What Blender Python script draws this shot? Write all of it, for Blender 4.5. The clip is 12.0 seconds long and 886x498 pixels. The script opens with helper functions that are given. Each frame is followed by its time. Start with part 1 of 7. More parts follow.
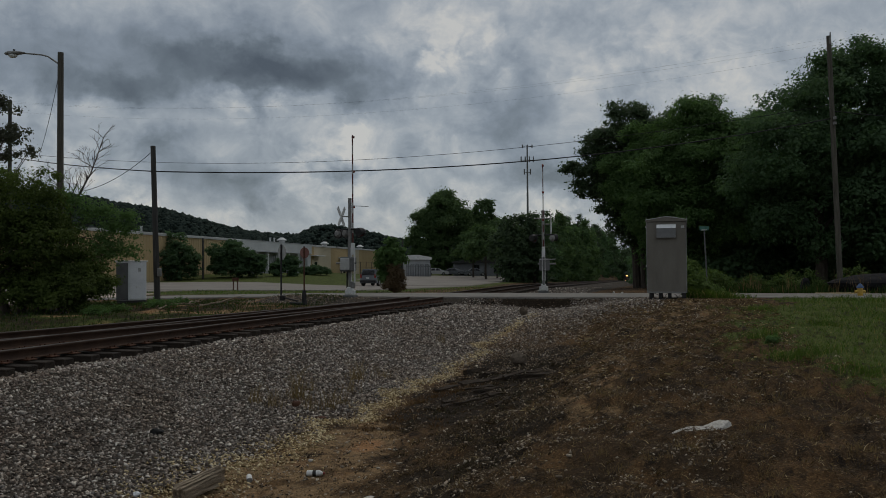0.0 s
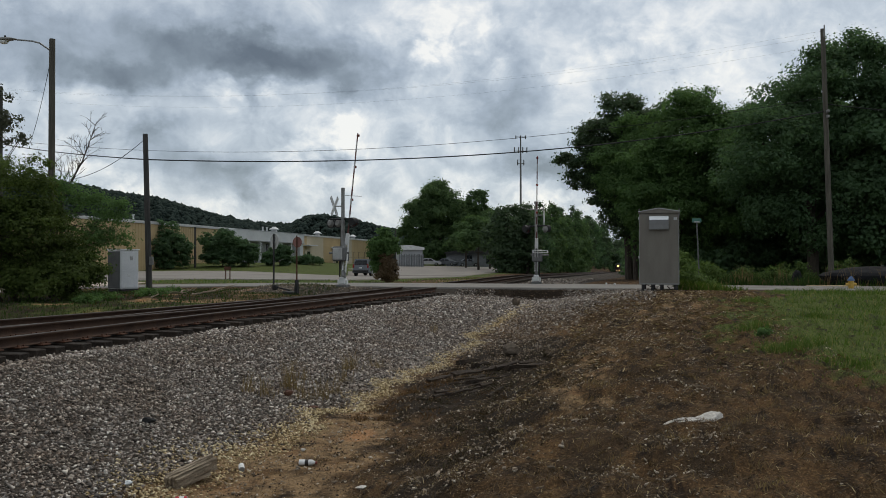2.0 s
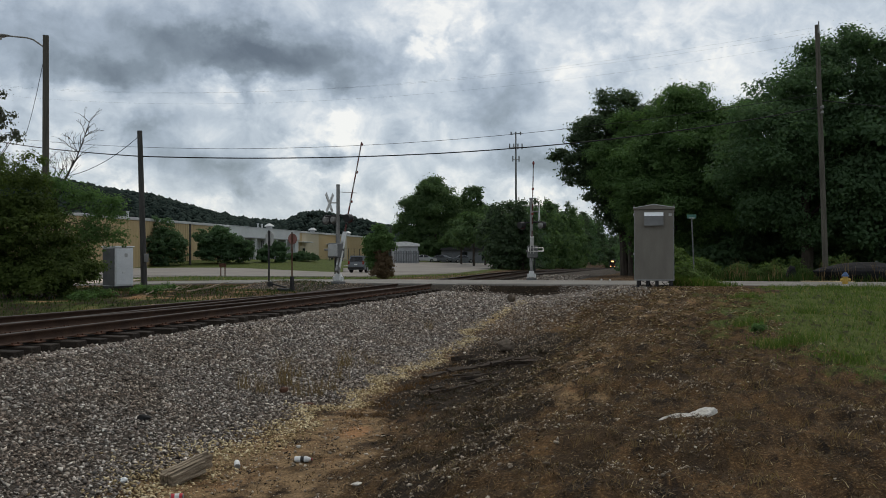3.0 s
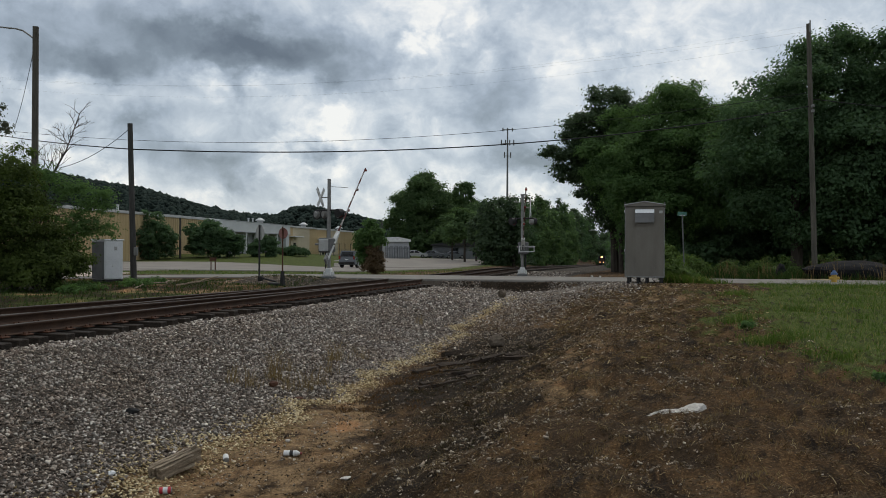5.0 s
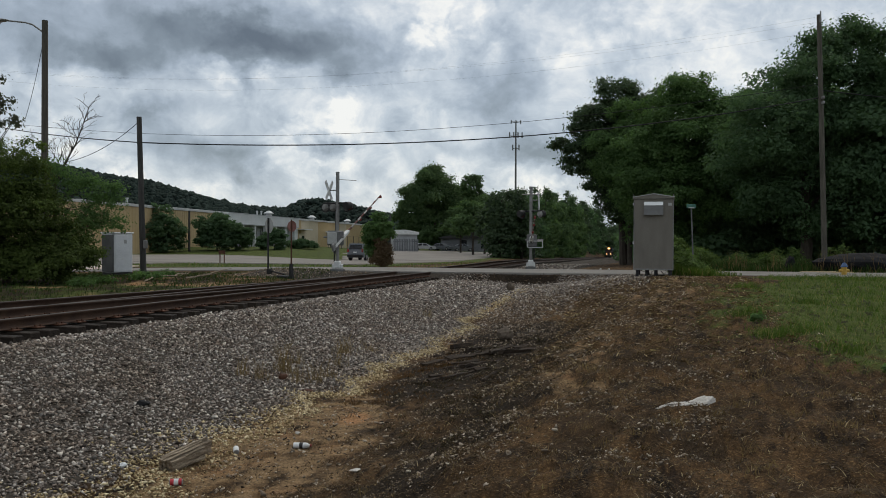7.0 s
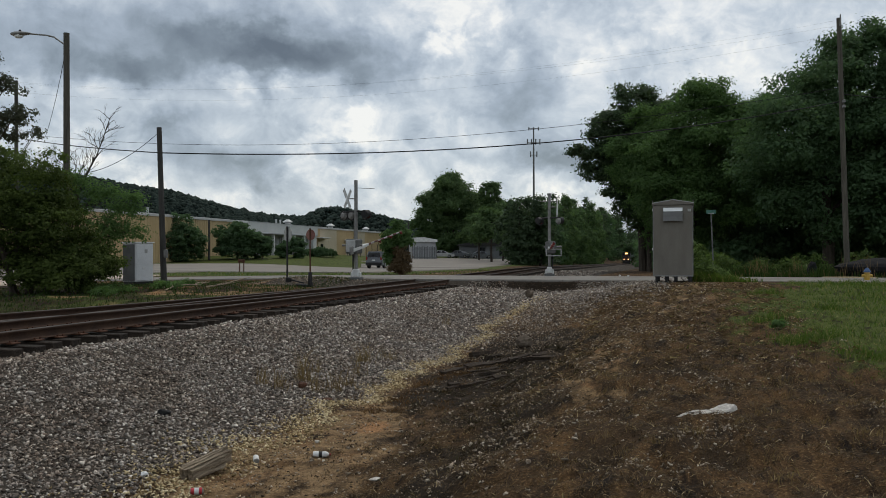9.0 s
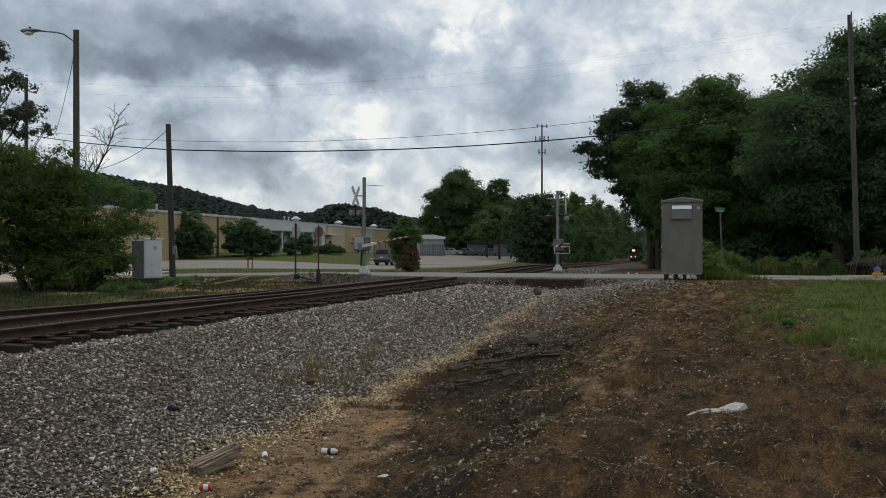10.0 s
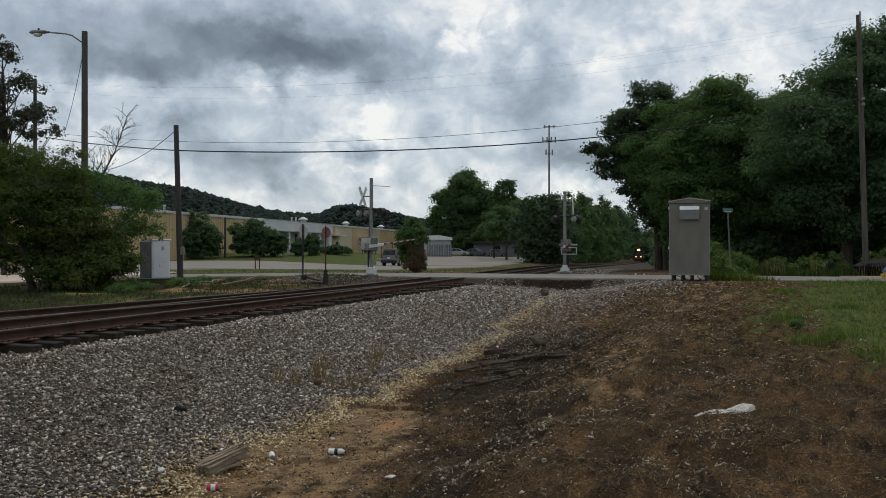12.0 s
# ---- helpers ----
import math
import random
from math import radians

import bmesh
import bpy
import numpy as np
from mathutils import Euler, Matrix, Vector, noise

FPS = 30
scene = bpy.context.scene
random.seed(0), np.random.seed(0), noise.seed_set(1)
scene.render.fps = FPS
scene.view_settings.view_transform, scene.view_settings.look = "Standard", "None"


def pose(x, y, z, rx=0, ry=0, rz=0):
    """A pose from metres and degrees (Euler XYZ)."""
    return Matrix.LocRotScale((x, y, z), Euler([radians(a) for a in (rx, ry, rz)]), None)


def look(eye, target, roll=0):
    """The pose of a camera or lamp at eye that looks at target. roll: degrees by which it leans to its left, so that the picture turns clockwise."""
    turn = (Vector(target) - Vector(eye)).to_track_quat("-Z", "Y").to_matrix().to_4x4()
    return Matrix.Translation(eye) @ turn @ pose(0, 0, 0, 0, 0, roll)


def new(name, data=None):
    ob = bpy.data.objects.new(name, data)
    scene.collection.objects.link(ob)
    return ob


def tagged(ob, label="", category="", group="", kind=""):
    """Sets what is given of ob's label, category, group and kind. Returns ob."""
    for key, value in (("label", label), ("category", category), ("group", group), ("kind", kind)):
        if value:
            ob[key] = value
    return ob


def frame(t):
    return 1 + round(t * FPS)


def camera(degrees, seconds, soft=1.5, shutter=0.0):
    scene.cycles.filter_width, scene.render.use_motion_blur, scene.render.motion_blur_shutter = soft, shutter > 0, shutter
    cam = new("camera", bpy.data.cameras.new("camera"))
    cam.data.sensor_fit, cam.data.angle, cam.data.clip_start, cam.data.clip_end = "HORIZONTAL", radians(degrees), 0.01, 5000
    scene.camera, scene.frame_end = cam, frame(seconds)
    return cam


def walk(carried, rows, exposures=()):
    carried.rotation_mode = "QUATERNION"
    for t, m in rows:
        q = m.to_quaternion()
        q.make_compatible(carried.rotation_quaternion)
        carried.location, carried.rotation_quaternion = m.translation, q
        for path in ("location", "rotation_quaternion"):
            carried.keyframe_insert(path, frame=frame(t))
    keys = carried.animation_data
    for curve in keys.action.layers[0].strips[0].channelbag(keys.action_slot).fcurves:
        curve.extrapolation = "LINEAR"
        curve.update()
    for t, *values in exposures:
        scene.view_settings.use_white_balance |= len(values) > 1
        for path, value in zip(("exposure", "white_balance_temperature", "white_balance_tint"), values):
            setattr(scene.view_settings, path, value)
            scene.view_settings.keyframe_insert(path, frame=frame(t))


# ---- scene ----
# ---------------------------------------------------------------- camera
def aim(x, y, z, yaw, pitch, roll):
    """A pose from the eye and degrees of yaw (to the left of +y), pitch (up) and roll."""
    return pose(x, y, z, 0, 0, yaw) @ pose(0, 0, 0, 90 + pitch) @ pose(0, 0, 0, 0, 0, roll)


cam = camera(55, 12.0, soft=0.9)
walk(cam, [
    (0, aim(0.020, -0.023, 1.198, -1.393, 1.315, -0.380)),
    (0.5, aim(0.016, -0.031, 1.198, -1.573, 1.122, -0.251)),
    (1, aim(0.018, -0.022, 1.202, -1.572, 0.868, -0.121)),
    (1.5, aim(0.018, -0.021, 1.200, -1.632, 0.753, -0.103)),
    (2, aim(0.010, -0.012, 1.197, -1.881, 0.665, -0.029)),
    (2.5, aim(0.009, -0.010, 1.194, -2.000, 0.569, -0.037)),
    (3, aim(0.013, -0.018, 1.200, -2.191, 0.422, -0.133)),
    (5, aim(0.015, -0.007, 1.188, -2.797, 0.139, 0.273)),
    (5.5, aim(0.011, -0.002, 1.190, -2.774, -0.038, 0.361)),
    (6, aim(0.004, -0.004, 1.191, -2.595, -0.211, 0.287)),
    (6.5, aim(0.007, 0.000, 1.192, -2.383, -0.291, 0.162)),
    (7, aim(0.008, -0.015, 1.191, -2.244, -0.357, 0.209)),
    (9, aim(0.011, -0.011, 1.200, -1.004, 0.137, -0.154)),
    (9.5, aim(0.001, -0.003, 1.199, -0.728, 0.064, -0.064)),
    (10, aim(-0.000, -0.001, 1.202, -0.472, -0.047, -0.018)),
    (10.5, aim(-0.004, 0.002, 1.202, -0.259, -0.054, 0.100)),
    (11, aim(0.003, 0.003, 1.197, -0.214, -0.042, 0.167)),
    (11.5, aim(0.005, 0.002, 1.200, -0.157, -0.053, 0.143)),
    (12, aim(0.000, 0.000, 1.200, 0.000, 0.000, 0.000)),
], exposures=[(0, -0.82), (0.3, -0.68), (0.7, -0.34), (1.0, -0.14), (1.4, -0.01), (12, -0.02)])

# ---------------------------------------------------------------- world and sun
SUN_EL, SUN_AZ = 58.0, 20.0   # degrees above the horizon, degrees to the right of +y


class Nodes:
    """Small helper to wire shader nodes."""

    def __init__(self, tree):
        self.tree = tree
        tree.nodes.clear()

    def add(self, kind, operation=None, use_clamp=None, data_type=None, blend_type=None, sky_type=None, layer_name=None):
        n = self.tree.nodes.new(kind)
        if data_type:
            n.data_type = data_type
        if blend_type:
            n.blend_type = blend_type
        if operation:
            n.operation = operation
        if use_clamp:
            n.use_clamp = True
        if sky_type:
            n.sky_type = sky_type
        if layer_name:
            n.layer_name = layer_name
        return n

    def link(self, a, b):
        self.tree.links.new(a, b)

    def put(self, value, socket):
        if isinstance(value, bpy.types.NodeSocket):
            self.link(value, socket)
        else:
            socket.default_value = value

    def math(self, op, a, b=0.0, clamp=False):
        n = self.add("ShaderNodeMath", operation=op, use_clamp=clamp)
        self.put(a, n.inputs[0])
        self.put(b, n.inputs[1])
        return n.outputs[0]

    def noise(self, vector, scale, detail=4.0, rough=0.55, distort=0.0):
        n = self.add("ShaderNodeTexNoise")
        self.put(vector, n.inputs["Vector"])
        n.inputs["Scale"].default_value = scale
        n.inputs["Detail"].default_value = detail
        n.inputs["Roughness"].default_value = rough
        n.inputs["Distortion"].default_value = distort
        return n.outputs["Fac"]

    def ramp(self, fac, stops):
        n = self.add("ShaderNodeValToRGB")
        self.put(fac, n.inputs["Fac"])
        el = n.color_ramp.elements
        while len(el) < len(stops):
            el.new(0.5)
        for e, (p, c) in zip(el, stops):
            e.position, e.color = p, (*c, 1) if len(c) == 3 else c
        return n.outputs["Color"]

    def mix(self, fac, a, b, blend="MIX"):
        n = self.add("ShaderNodeMix", data_type="RGBA", blend_type=blend)
        self.put(fac, n.inputs[0])
        for v, sock in ((a, n.inputs[6]), (b, n.inputs[7])):
            self.put((*v, 1) if isinstance(v, tuple) and len(v) == 3 else v, sock)
        return n.outputs[2]


# cloud masses: azimuth slope, elevation slope, their spreads, tone against the layer's mean
SHADED = [
    (-0.507, 0.253, 0.073, 0.04, -0.18), (-0.375, 0.266, 0.06, 0.03, -0.07), (-0.235, 0.243, 0.1, 0.03, -0.30), (-0.129, 0.234, 0.080, 0.027, -0.29),
    (-0.361, 0.213, 0.066, 0.019, -0.32), (-0.075, 0.202, 0.060, 0.022, -0.20), (-0.321, 0.143, 0.04, 0.017, -0.26), (-0.215, 0.104, 0.04, 0.021, -0.22),
    (0.110, 0.177, 0.048, 0.034, -0.24), (0.143, 0.110, 0.060, 0.021, -0.32), (-0.189, 0.074, 0.023, 0.017, -0.15), (-0.036, 0.226, 0.027, 0.027, -0.06), (-0.295, 0.107, 0.046, 0.017, -0.15),
]
HEAPED = [
    (0.011, 0.26, 0.037, 0.03, 0.17), (0.07, 0.253, 0.04, 0.04, 0.10), (-0.189, 0.193, 0.053, 0.019, 0.15), (-0.085, 0.150, 0.026, 0.030, 0.22), (-0.140, 0.122, 0.030, 0.033, 0.15), (-0.078, 0.118, 0.022, 0.018, 0.10),
    (-0.401, 0.124, 0.04, 0.02, 0.17), (0.011, 0.137, 0.046, 0.027, 0.06), (0.276, 0.253, 0.12, 0.046, 0.08), (-0.109, 0.087, 0.06, 0.027, 0.11), (0.17, 0.06, 0.053, 0.019, 0.19),
    (-0.348, 0.074, 0.04, 0.023, 0.14), (-0.235, 0.064, 0.03, 0.012, 0.09), (0.442, 0.193, 0.1, 0.046, 0.05), (0.077, 0.08, 0.08, 0.02, 0.06), (-0.454, 0.193, 0.05, 0.02, 0.06),
]


def masses(n, wx, wz, dy, rows):
    total = 0.0
    for ca, ce, rx, rz, w in rows:
        ln = math.sqrt(1 + ca * ca + ce * ce)
        ax = n.math("DIVIDE", n.math("SUBTRACT", wx, ca / ln), rx)
        az = n.math("DIVIDE", n.math("SUBTRACT", wz, ce / ln), rz)
        d2 = n.math("ADD", n.math("MULTIPLY", ax, ax), n.math("MULTIPLY", az, az))
        g = n.math("POWER", 2.718, n.math("MULTIPLY", d2, -1.0))
        g = n.math("MULTIPLY", g, n.math("GREATER_THAN", dy, 0.0))
        total = n.math("ADD", total, n.math("MULTIPLY", g, w))
    return total


def build_world():
    world = bpy.data.worlds.new("overcast_sky")
    scene.world = world
    world.use_nodes = True
    n = Nodes(world.node_tree)
    geo = n.add("ShaderNodeTexCoord")
    sep = n.add("ShaderNodeSeparateXYZ")
    n.link(geo.outputs["Generated"], sep.inputs[0])
    dx, dy, dz = sep.outputs
    stretch = n.add("ShaderNodeVectorMath", operation="MULTIPLY")
    n.link(geo.outputs["Generated"], stretch.inputs[0])
    stretch.inputs[1].default_value = (1.0, 1.0, 1.25)
    v = stretch.outputs[0]
    off = n.add("ShaderNodeVectorMath", operation="ADD")
    n.link(v, off.inputs[0])
    off.inputs[1].default_value = (7.3, 1.9, 4.4)
    v2 = off.outputs[0]
    warp_a, warp_b = n.noise(v, 14.0, 8.0, 0.6), n.noise(v2, 14.0, 8.0, 0.6)
    wx = n.math("ADD", dx, n.math("MULTIPLY", n.math("SUBTRACT", warp_a, 0.5), 0.11))
    wz = n.math("ADD", dz, n.math("MULTIPLY", n.math("SUBTRACT", warp_b, 0.5), 0.075))
    soft = n.noise(v2, 6.5, 5.0, 0.5)
    curl = n.noise(v, 19.0, 9.0, 0.6, 0.4)
    puff = n.add("ShaderNodeTexVoronoi")
    puff.feature = "SMOOTH_F1"
    puff.inputs["Scale"].default_value = 26.0
    puff.inputs["Detail"].default_value = 3.0
    warped = n.add("ShaderNodeVectorMath", operation="ADD")
    n.link(v, warped.inputs[0])
    tw = n.add("ShaderNodeCombineXYZ")
    n.put(n.math("MULTIPLY", warp_a, 0.10), tw.inputs[0])
    n.put(n.math("MULTIPLY", warp_b, 0.10), tw.inputs[2])
    n.link(tw.outputs[0], warped.inputs[1])
    n.link(warped.outputs[0], puff.inputs["Vector"])
    heap = masses(n, wx, wz, dy, HEAPED)
    tone = n.math("ADD", n.math("ADD", n.math("MULTIPLY", masses(n, wx, wz, dy, SHADED), 0.94), n.math("MULTIPLY", heap, 1.35)), 0.838)
    tone = n.math("ADD", tone, n.math("MULTIPLY", n.math("SUBTRACT", soft, 0.5), 0.26))
    broken = n.math("ADD", n.math("MULTIPLY", n.math("SUBTRACT", tone, 0.45), 1.1), 0.10, True)
    tone = n.math("ADD", tone, n.math("MULTIPLY", n.math("SUBTRACT", curl, 0.5), n.math("MULTIPLY", broken, 0.95)))
    billow = n.math("MULTIPLY", n.math("SUBTRACT", 0.42, puff.outputs["Distance"]), n.math("ADD", n.math("MULTIPLY", heap, 2.0), 0.10))
    tone = n.math("ADD", tone, billow)
    cloud = n.ramp(tone, [(0.36, (0.100, 0.122, 0.147)), (0.52, (0.212, 0.254, 0.294)), (0.66, (0.372, 0.434, 0.508)), (0.78, (0.552, 0.615, 0.677)), (0.88, (0.755, 0.79, 0.812)), (0.98, (0.96, 0.955, 0.915))])
    sky = n.add("ShaderNodeTexSky", sky_type="NISHITA")
    sky.sun_disc = False
    sky.sun_elevation, sky.sun_rotation = radians(SUN_EL), radians(SUN_AZ)
    blue = n.mix(1.0, sky.outputs[0], (0.11, 0.11, 0.11), "MULTIPLY")
    colour = n.mix(0.12, cloud, blue)
    back = n.add("ShaderNodeBackground")
    n.link(colour, back.inputs["Color"])
    back.inputs["Strength"].default_value = 1.0
    out = n.add("ShaderNodeOutputWorld")
    n.link(back.outputs[0], out.inputs["Surface"])


build_world()
sun = new("sun", bpy.data.lights.new("sun", "SUN"))
sun.data.energy, sun.data.angle, sun.data.color = 1.1, radians(10), (1.0, 0.92, 0.80)
to_sun = Vector((math.sin(radians(SUN_AZ)) * math.cos(radians(SUN_EL)), math.cos(radians(SUN_AZ)) * math.cos(radians(SUN_EL)), math.sin(radians(SUN_EL))))
sun.matrix_basis = look(tuple(to_sun * 60), (0, 0, 0))


# ---------------------------------------------------------------- materials
def mat(name, a, b, scale=6.0, rough=0.8, bump=0.2, metal=0.0, grain=60.0, speck=0.25, stretch=(1, 1, 1), spec=0.3, vary=0.0, world=False):
    """A surface of two colours in broad patches, with fine grain, relief and wear."""
    m = bpy.data.materials.new(name)
    m.use_nodes = True
    n = Nodes(m.node_tree)
    if world:
        src = n.add("ShaderNodeNewGeometry").outputs["Position"]
    else:
        src = n.add("ShaderNodeTexCoord").outputs["Object"]
    mul = n.add("ShaderNodeVectorMath", operation="MULTIPLY")
    n.link(src, mul.inputs[0])
    mul.inputs[1].default_value = stretch
    v = mul.outputs[0]
    broad = n.noise(v, scale, 5.0, 0.6, 0.2)
    fine = n.noise(v, grain, 5.0, 0.65)
    col = n.mix(n.ramp(broad, [(0.32, (0, 0, 0)), (0.68, (1, 1, 1))]), a, b)
    col = n.mix(1.0, col, n.ramp(fine, [(0.25, (1 - speck,) * 3), (0.75, (1 + speck * 0.4,) * 3)]), "MULTIPLY")
    if vary:
        rnd = n.add("ShaderNodeObjectInfo").outputs["Random"]
        col = n.mix(1.0, col, n.ramp(rnd, [(0, (1 - vary,) * 3), (1, (1 + vary,) * 3)]), "MULTIPLY")
    p = n.add("ShaderNodeBsdfPrincipled")
    n.link(col, p.inputs["Base Color"])
    n.put(n.math("ADD", rough - 0.08, n.math("MULTIPLY", fine, 0.16), True), p.inputs["Roughness"])
    p.inputs["Metallic"].default_value = metal
    p.inputs["Specular IOR Level"].default_value = spec
    if bump:
        bn = n.add("ShaderNodeBump")
        bn.inputs["Strength"].default_value = bump
        bn.inputs["Distance"].default_value = 0.02
        n.link(n.math("ADD", fine, broad), bn.inputs["Height"])
        n.link(bn.outputs[0], p.inputs["Normal"])
    out = n.add("ShaderNodeOutputMaterial")
    n.link(p.outputs[0], out.inputs["Surface"])
    return m


def leafy(name, dark, light, through_light=0.3, rough=0.6, spots=0.35, stain=None):
    """Leaves or blades: every island takes its own shade, and some light passes through."""
    m = bpy.data.materials.new(name)
    m.use_nodes = True
    n = Nodes(m.node_tree)
    geo = n.add("ShaderNodeNewGeometry")
    patch = n.noise(geo.outputs["Position"], spots, 3.0, 0.6)
    isl = geo.outputs["Random Per Island"]
    f = n.math("ADD", n.math("MULTIPLY", isl, 0.6), n.math("MULTIPLY", n.math("SUBTRACT", patch, 0.3), 1.0), True)
    col = n.mix(f, dark, light)
    if stain:
        col = n.mix(n.math("GREATER_THAN", isl, 0.9), col, stain)
    p = n.add("ShaderNodeBsdfPrincipled")
    n.link(col, p.inputs["Base Color"])
    p.inputs["Roughness"].default_value = rough
    p.inputs["Specular IOR Level"].default_value = 0.12
    tr = n.add("ShaderNodeBsdfTranslucent")
    n.link(n.mix(1.0, col, (1.25, 1.38, 0.9), "MULTIPLY"), tr.inputs["Color"])
    mx = n.add("ShaderNodeMixShader")
    mx.inputs[0].default_value = through_light
    n.link(p.outputs[0], mx.inputs[1])
    n.link(tr.outputs[0], mx.inputs[2])
    out = n.add("ShaderNodeOutputMaterial")
    n.link(mx.outputs[0], out.inputs["Surface"])
    return m


def stony(name, stops, rough=0.9):
    """Crushed stone: each stone takes one of the given shades."""
    m = bpy.data.materials.new(name)
    m.use_nodes = True
    n = Nodes(m.node_tree)
    geo = n.add("ShaderNodeNewGeometry")
    col = n.ramp(geo.outputs["Random Per Island"], stops)
    fine = n.noise(geo.outputs["Position"], 70.0, 4.0, 0.6)
    dirt = n.noise(geo.outputs["Position"], 0.9, 4.0, 0.6)
    col = n.mix(1.0, col, n.ramp(fine, [(0.3, (0.72, 0.72, 0.72)), (0.7, (1.12, 1.12, 1.12))]), "MULTIPLY")
    col = n.mix(n.ramp(dirt, [(0.45, (0, 0, 0)), (0.75, (0.55, 0.55, 0.55))]), col, n.mix(1.0, col, (0.75, 0.62, 0.48), "MULTIPLY"))
    p = n.add("ShaderNodeBsdfPrincipled")
    n.link(col, p.inputs["Base Color"])
    p.inputs["Roughness"].default_value = rough
    p.inputs["Specular IOR Level"].default_value = 0.25
    out = n.add("ShaderNodeOutputMaterial")
    n.link(p.outputs[0], out.inputs["Surface"])
    return m


def glow(name, colour, strength):
    m = bpy.data.materials.new(name)
    m.use_nodes = True
    n = Nodes(m.node_tree)
    e = n.add("ShaderNodeEmission")
    e.inputs["Color"].default_value = (*colour, 1)
    e.inputs["Strength"].default_value = strength
    out = n.add("ShaderNodeOutputMaterial")
    n.link(e.outputs[0], out.inputs["Surface"])
    return m


def ground_material():
    """Dry thatch, green turf, red clay and dusty stone, laid by the sheet's cover layers."""
    m = bpy.data.materials.new("ground_cover")
    m.use_nodes = True
    n = Nodes(m.node_tree)
    pos = n.add("ShaderNodeNewGeometry").outputs["Position"]
    cover = n.add("ShaderNodeVertexColor", layer_name="cover")
    sep = n.add("ShaderNodeSeparateColor")
    n.link(cover.outputs["Color"], sep.inputs[0])
    broad = n.noise(pos, 0.7, 5.0, 0.65, 0.3)
    mid = n.noise(pos, 5.0, 5.0, 0.65)
    fine = n.noise(pos, 45.0, 5.0, 0.7)
    ruts = n.add("ShaderNodeVectorMath", operation="MULTIPLY")
    turned = n.add("ShaderNodeVectorRotate")
    n.link(pos, turned.inputs["Vector"])
    turned.inputs["Angle"].default_value = radians(17.5)
    n.link(turned.outputs[0], ruts.inputs[0])
    ruts.inputs[1].default_value = (2.6, 0.7, 1.0)
    streak = n.noise(ruts.outputs[0], 1.3, 6.0, 0.68, 0.4)
    thatch = n.mix(n.ramp(streak, [(0.36, (0, 0, 0)), (0.62, (1, 1, 1))]), (0.010, 0.007, 0.0045), (0.100, 0.058, 0.026))
    thatch = n.mix(n.ramp(broad, [(0.50, (0, 0, 0)), (0.66, (0.8, 0.8, 0.8))]), thatch, (0.138, 0.078, 0.034))
    thatch = n.mix(n.ramp(fine, [(0.55, (0, 0, 0)), (0.75, (0.7, 0.7, 0.7))]), thatch, (0.27, 0.18, 0.082))
    pits = n.noise(ruts.outputs[0], 2.6, 5.0, 0.7, 0.6)
    turf = n.mix(mid, (0.040, 0.058, 0.014), (0.105, 0.125, 0.030))
    rusty = n.ramp(n.noise(pos, 1.6, 4.0, 0.6, 0.5), [(0.54, (0, 0, 0)), (0.68, (0.6, 0.6, 0.6))])
    clay = n.mix(n.ramp(mid, [(0.3, (0, 0, 0)), (0.7, (1, 1, 1))]), (0.075, 0.050, 0.028), (0.31, 0.203, 0.105))
    clay = n.mix(rusty, clay, (0.20, 0.105, 0.048))
    clay = n.mix(n.ramp(sep.outputs[1], [(0.82, (0, 0, 0)), (1.0, (0.85, 0.85, 0.85))]), clay, n.mix(mid, (0.20, 0.10, 0.045), (0.42, 0.225, 0.105)))
    stone = n.mix(mid, (0.030, 0.025, 0.020), (0.085, 0.071, 0.057))

    def soft(channel, lo, hi):
        f = n.math("ADD", sep.outputs[channel], n.math("MULTIPLY", n.math("SUBTRACT", mid, 0.5), 0.7))
        return n.ramp(f, [(lo, (0, 0, 0)), (hi, (1, 1, 1))])

    col = n.mix(soft(0, 0.35, 0.65), thatch, turf)
    # dark humus patches, deepened to put crevice shade into the colour
    col = n.mix(n.ramp(pits, [(0.36, (0.85, 0.85, 0.85)), (0.48, (0, 0, 0))]), col, (0.016, 0.011, 0.008))
    col = n.mix(soft(1, 0.35, 0.65), col, clay)
    col = n.mix(soft(2, 0.4, 0.6), col, stone)
    humus_shade = n.math("ADD", n.math("SUBTRACT", 1.0, cover.outputs["Alpha"]), n.math("MULTIPLY", n.math("SUBTRACT", streak, 0.5), 1.0))
    col = n.mix(n.ramp(humus_shade, [(0.55, (0, 0, 0)), (0.95, (1, 1, 1))]), col, (0.024, 0.017, 0.011))
    # fine grain, its range widened to paint in the shade of small crevices
    col = n.mix(1.0, col, n.ramp(fine, [(0.28, (0.30, 0.30, 0.30)), (0.72, (1.62, 1.62, 1.62))]), "MULTIPLY")
    p = n.add("ShaderNodeBsdfPrincipled")
    n.link(col, p.inputs["Base Color"])
    p.inputs["Roughness"].default_value = 0.95
    p.inputs["Specular IOR Level"].default_value = 0.1
    b = n.add("ShaderNodeBump")
    b.inputs["Strength"].default_value = 0.7
    b.inputs["Distance"].default_value = 0.05
    n.link(n.math("ADD", mid, n.math("MULTIPLY", fine, 0.6)), b.inputs["Height"])
    n.link(b.outputs[0], p.inputs["Normal"])
    out = n.add("ShaderNodeOutputMaterial")
    n.link(p.outputs[0], out.inputs["Surface"])
    return m


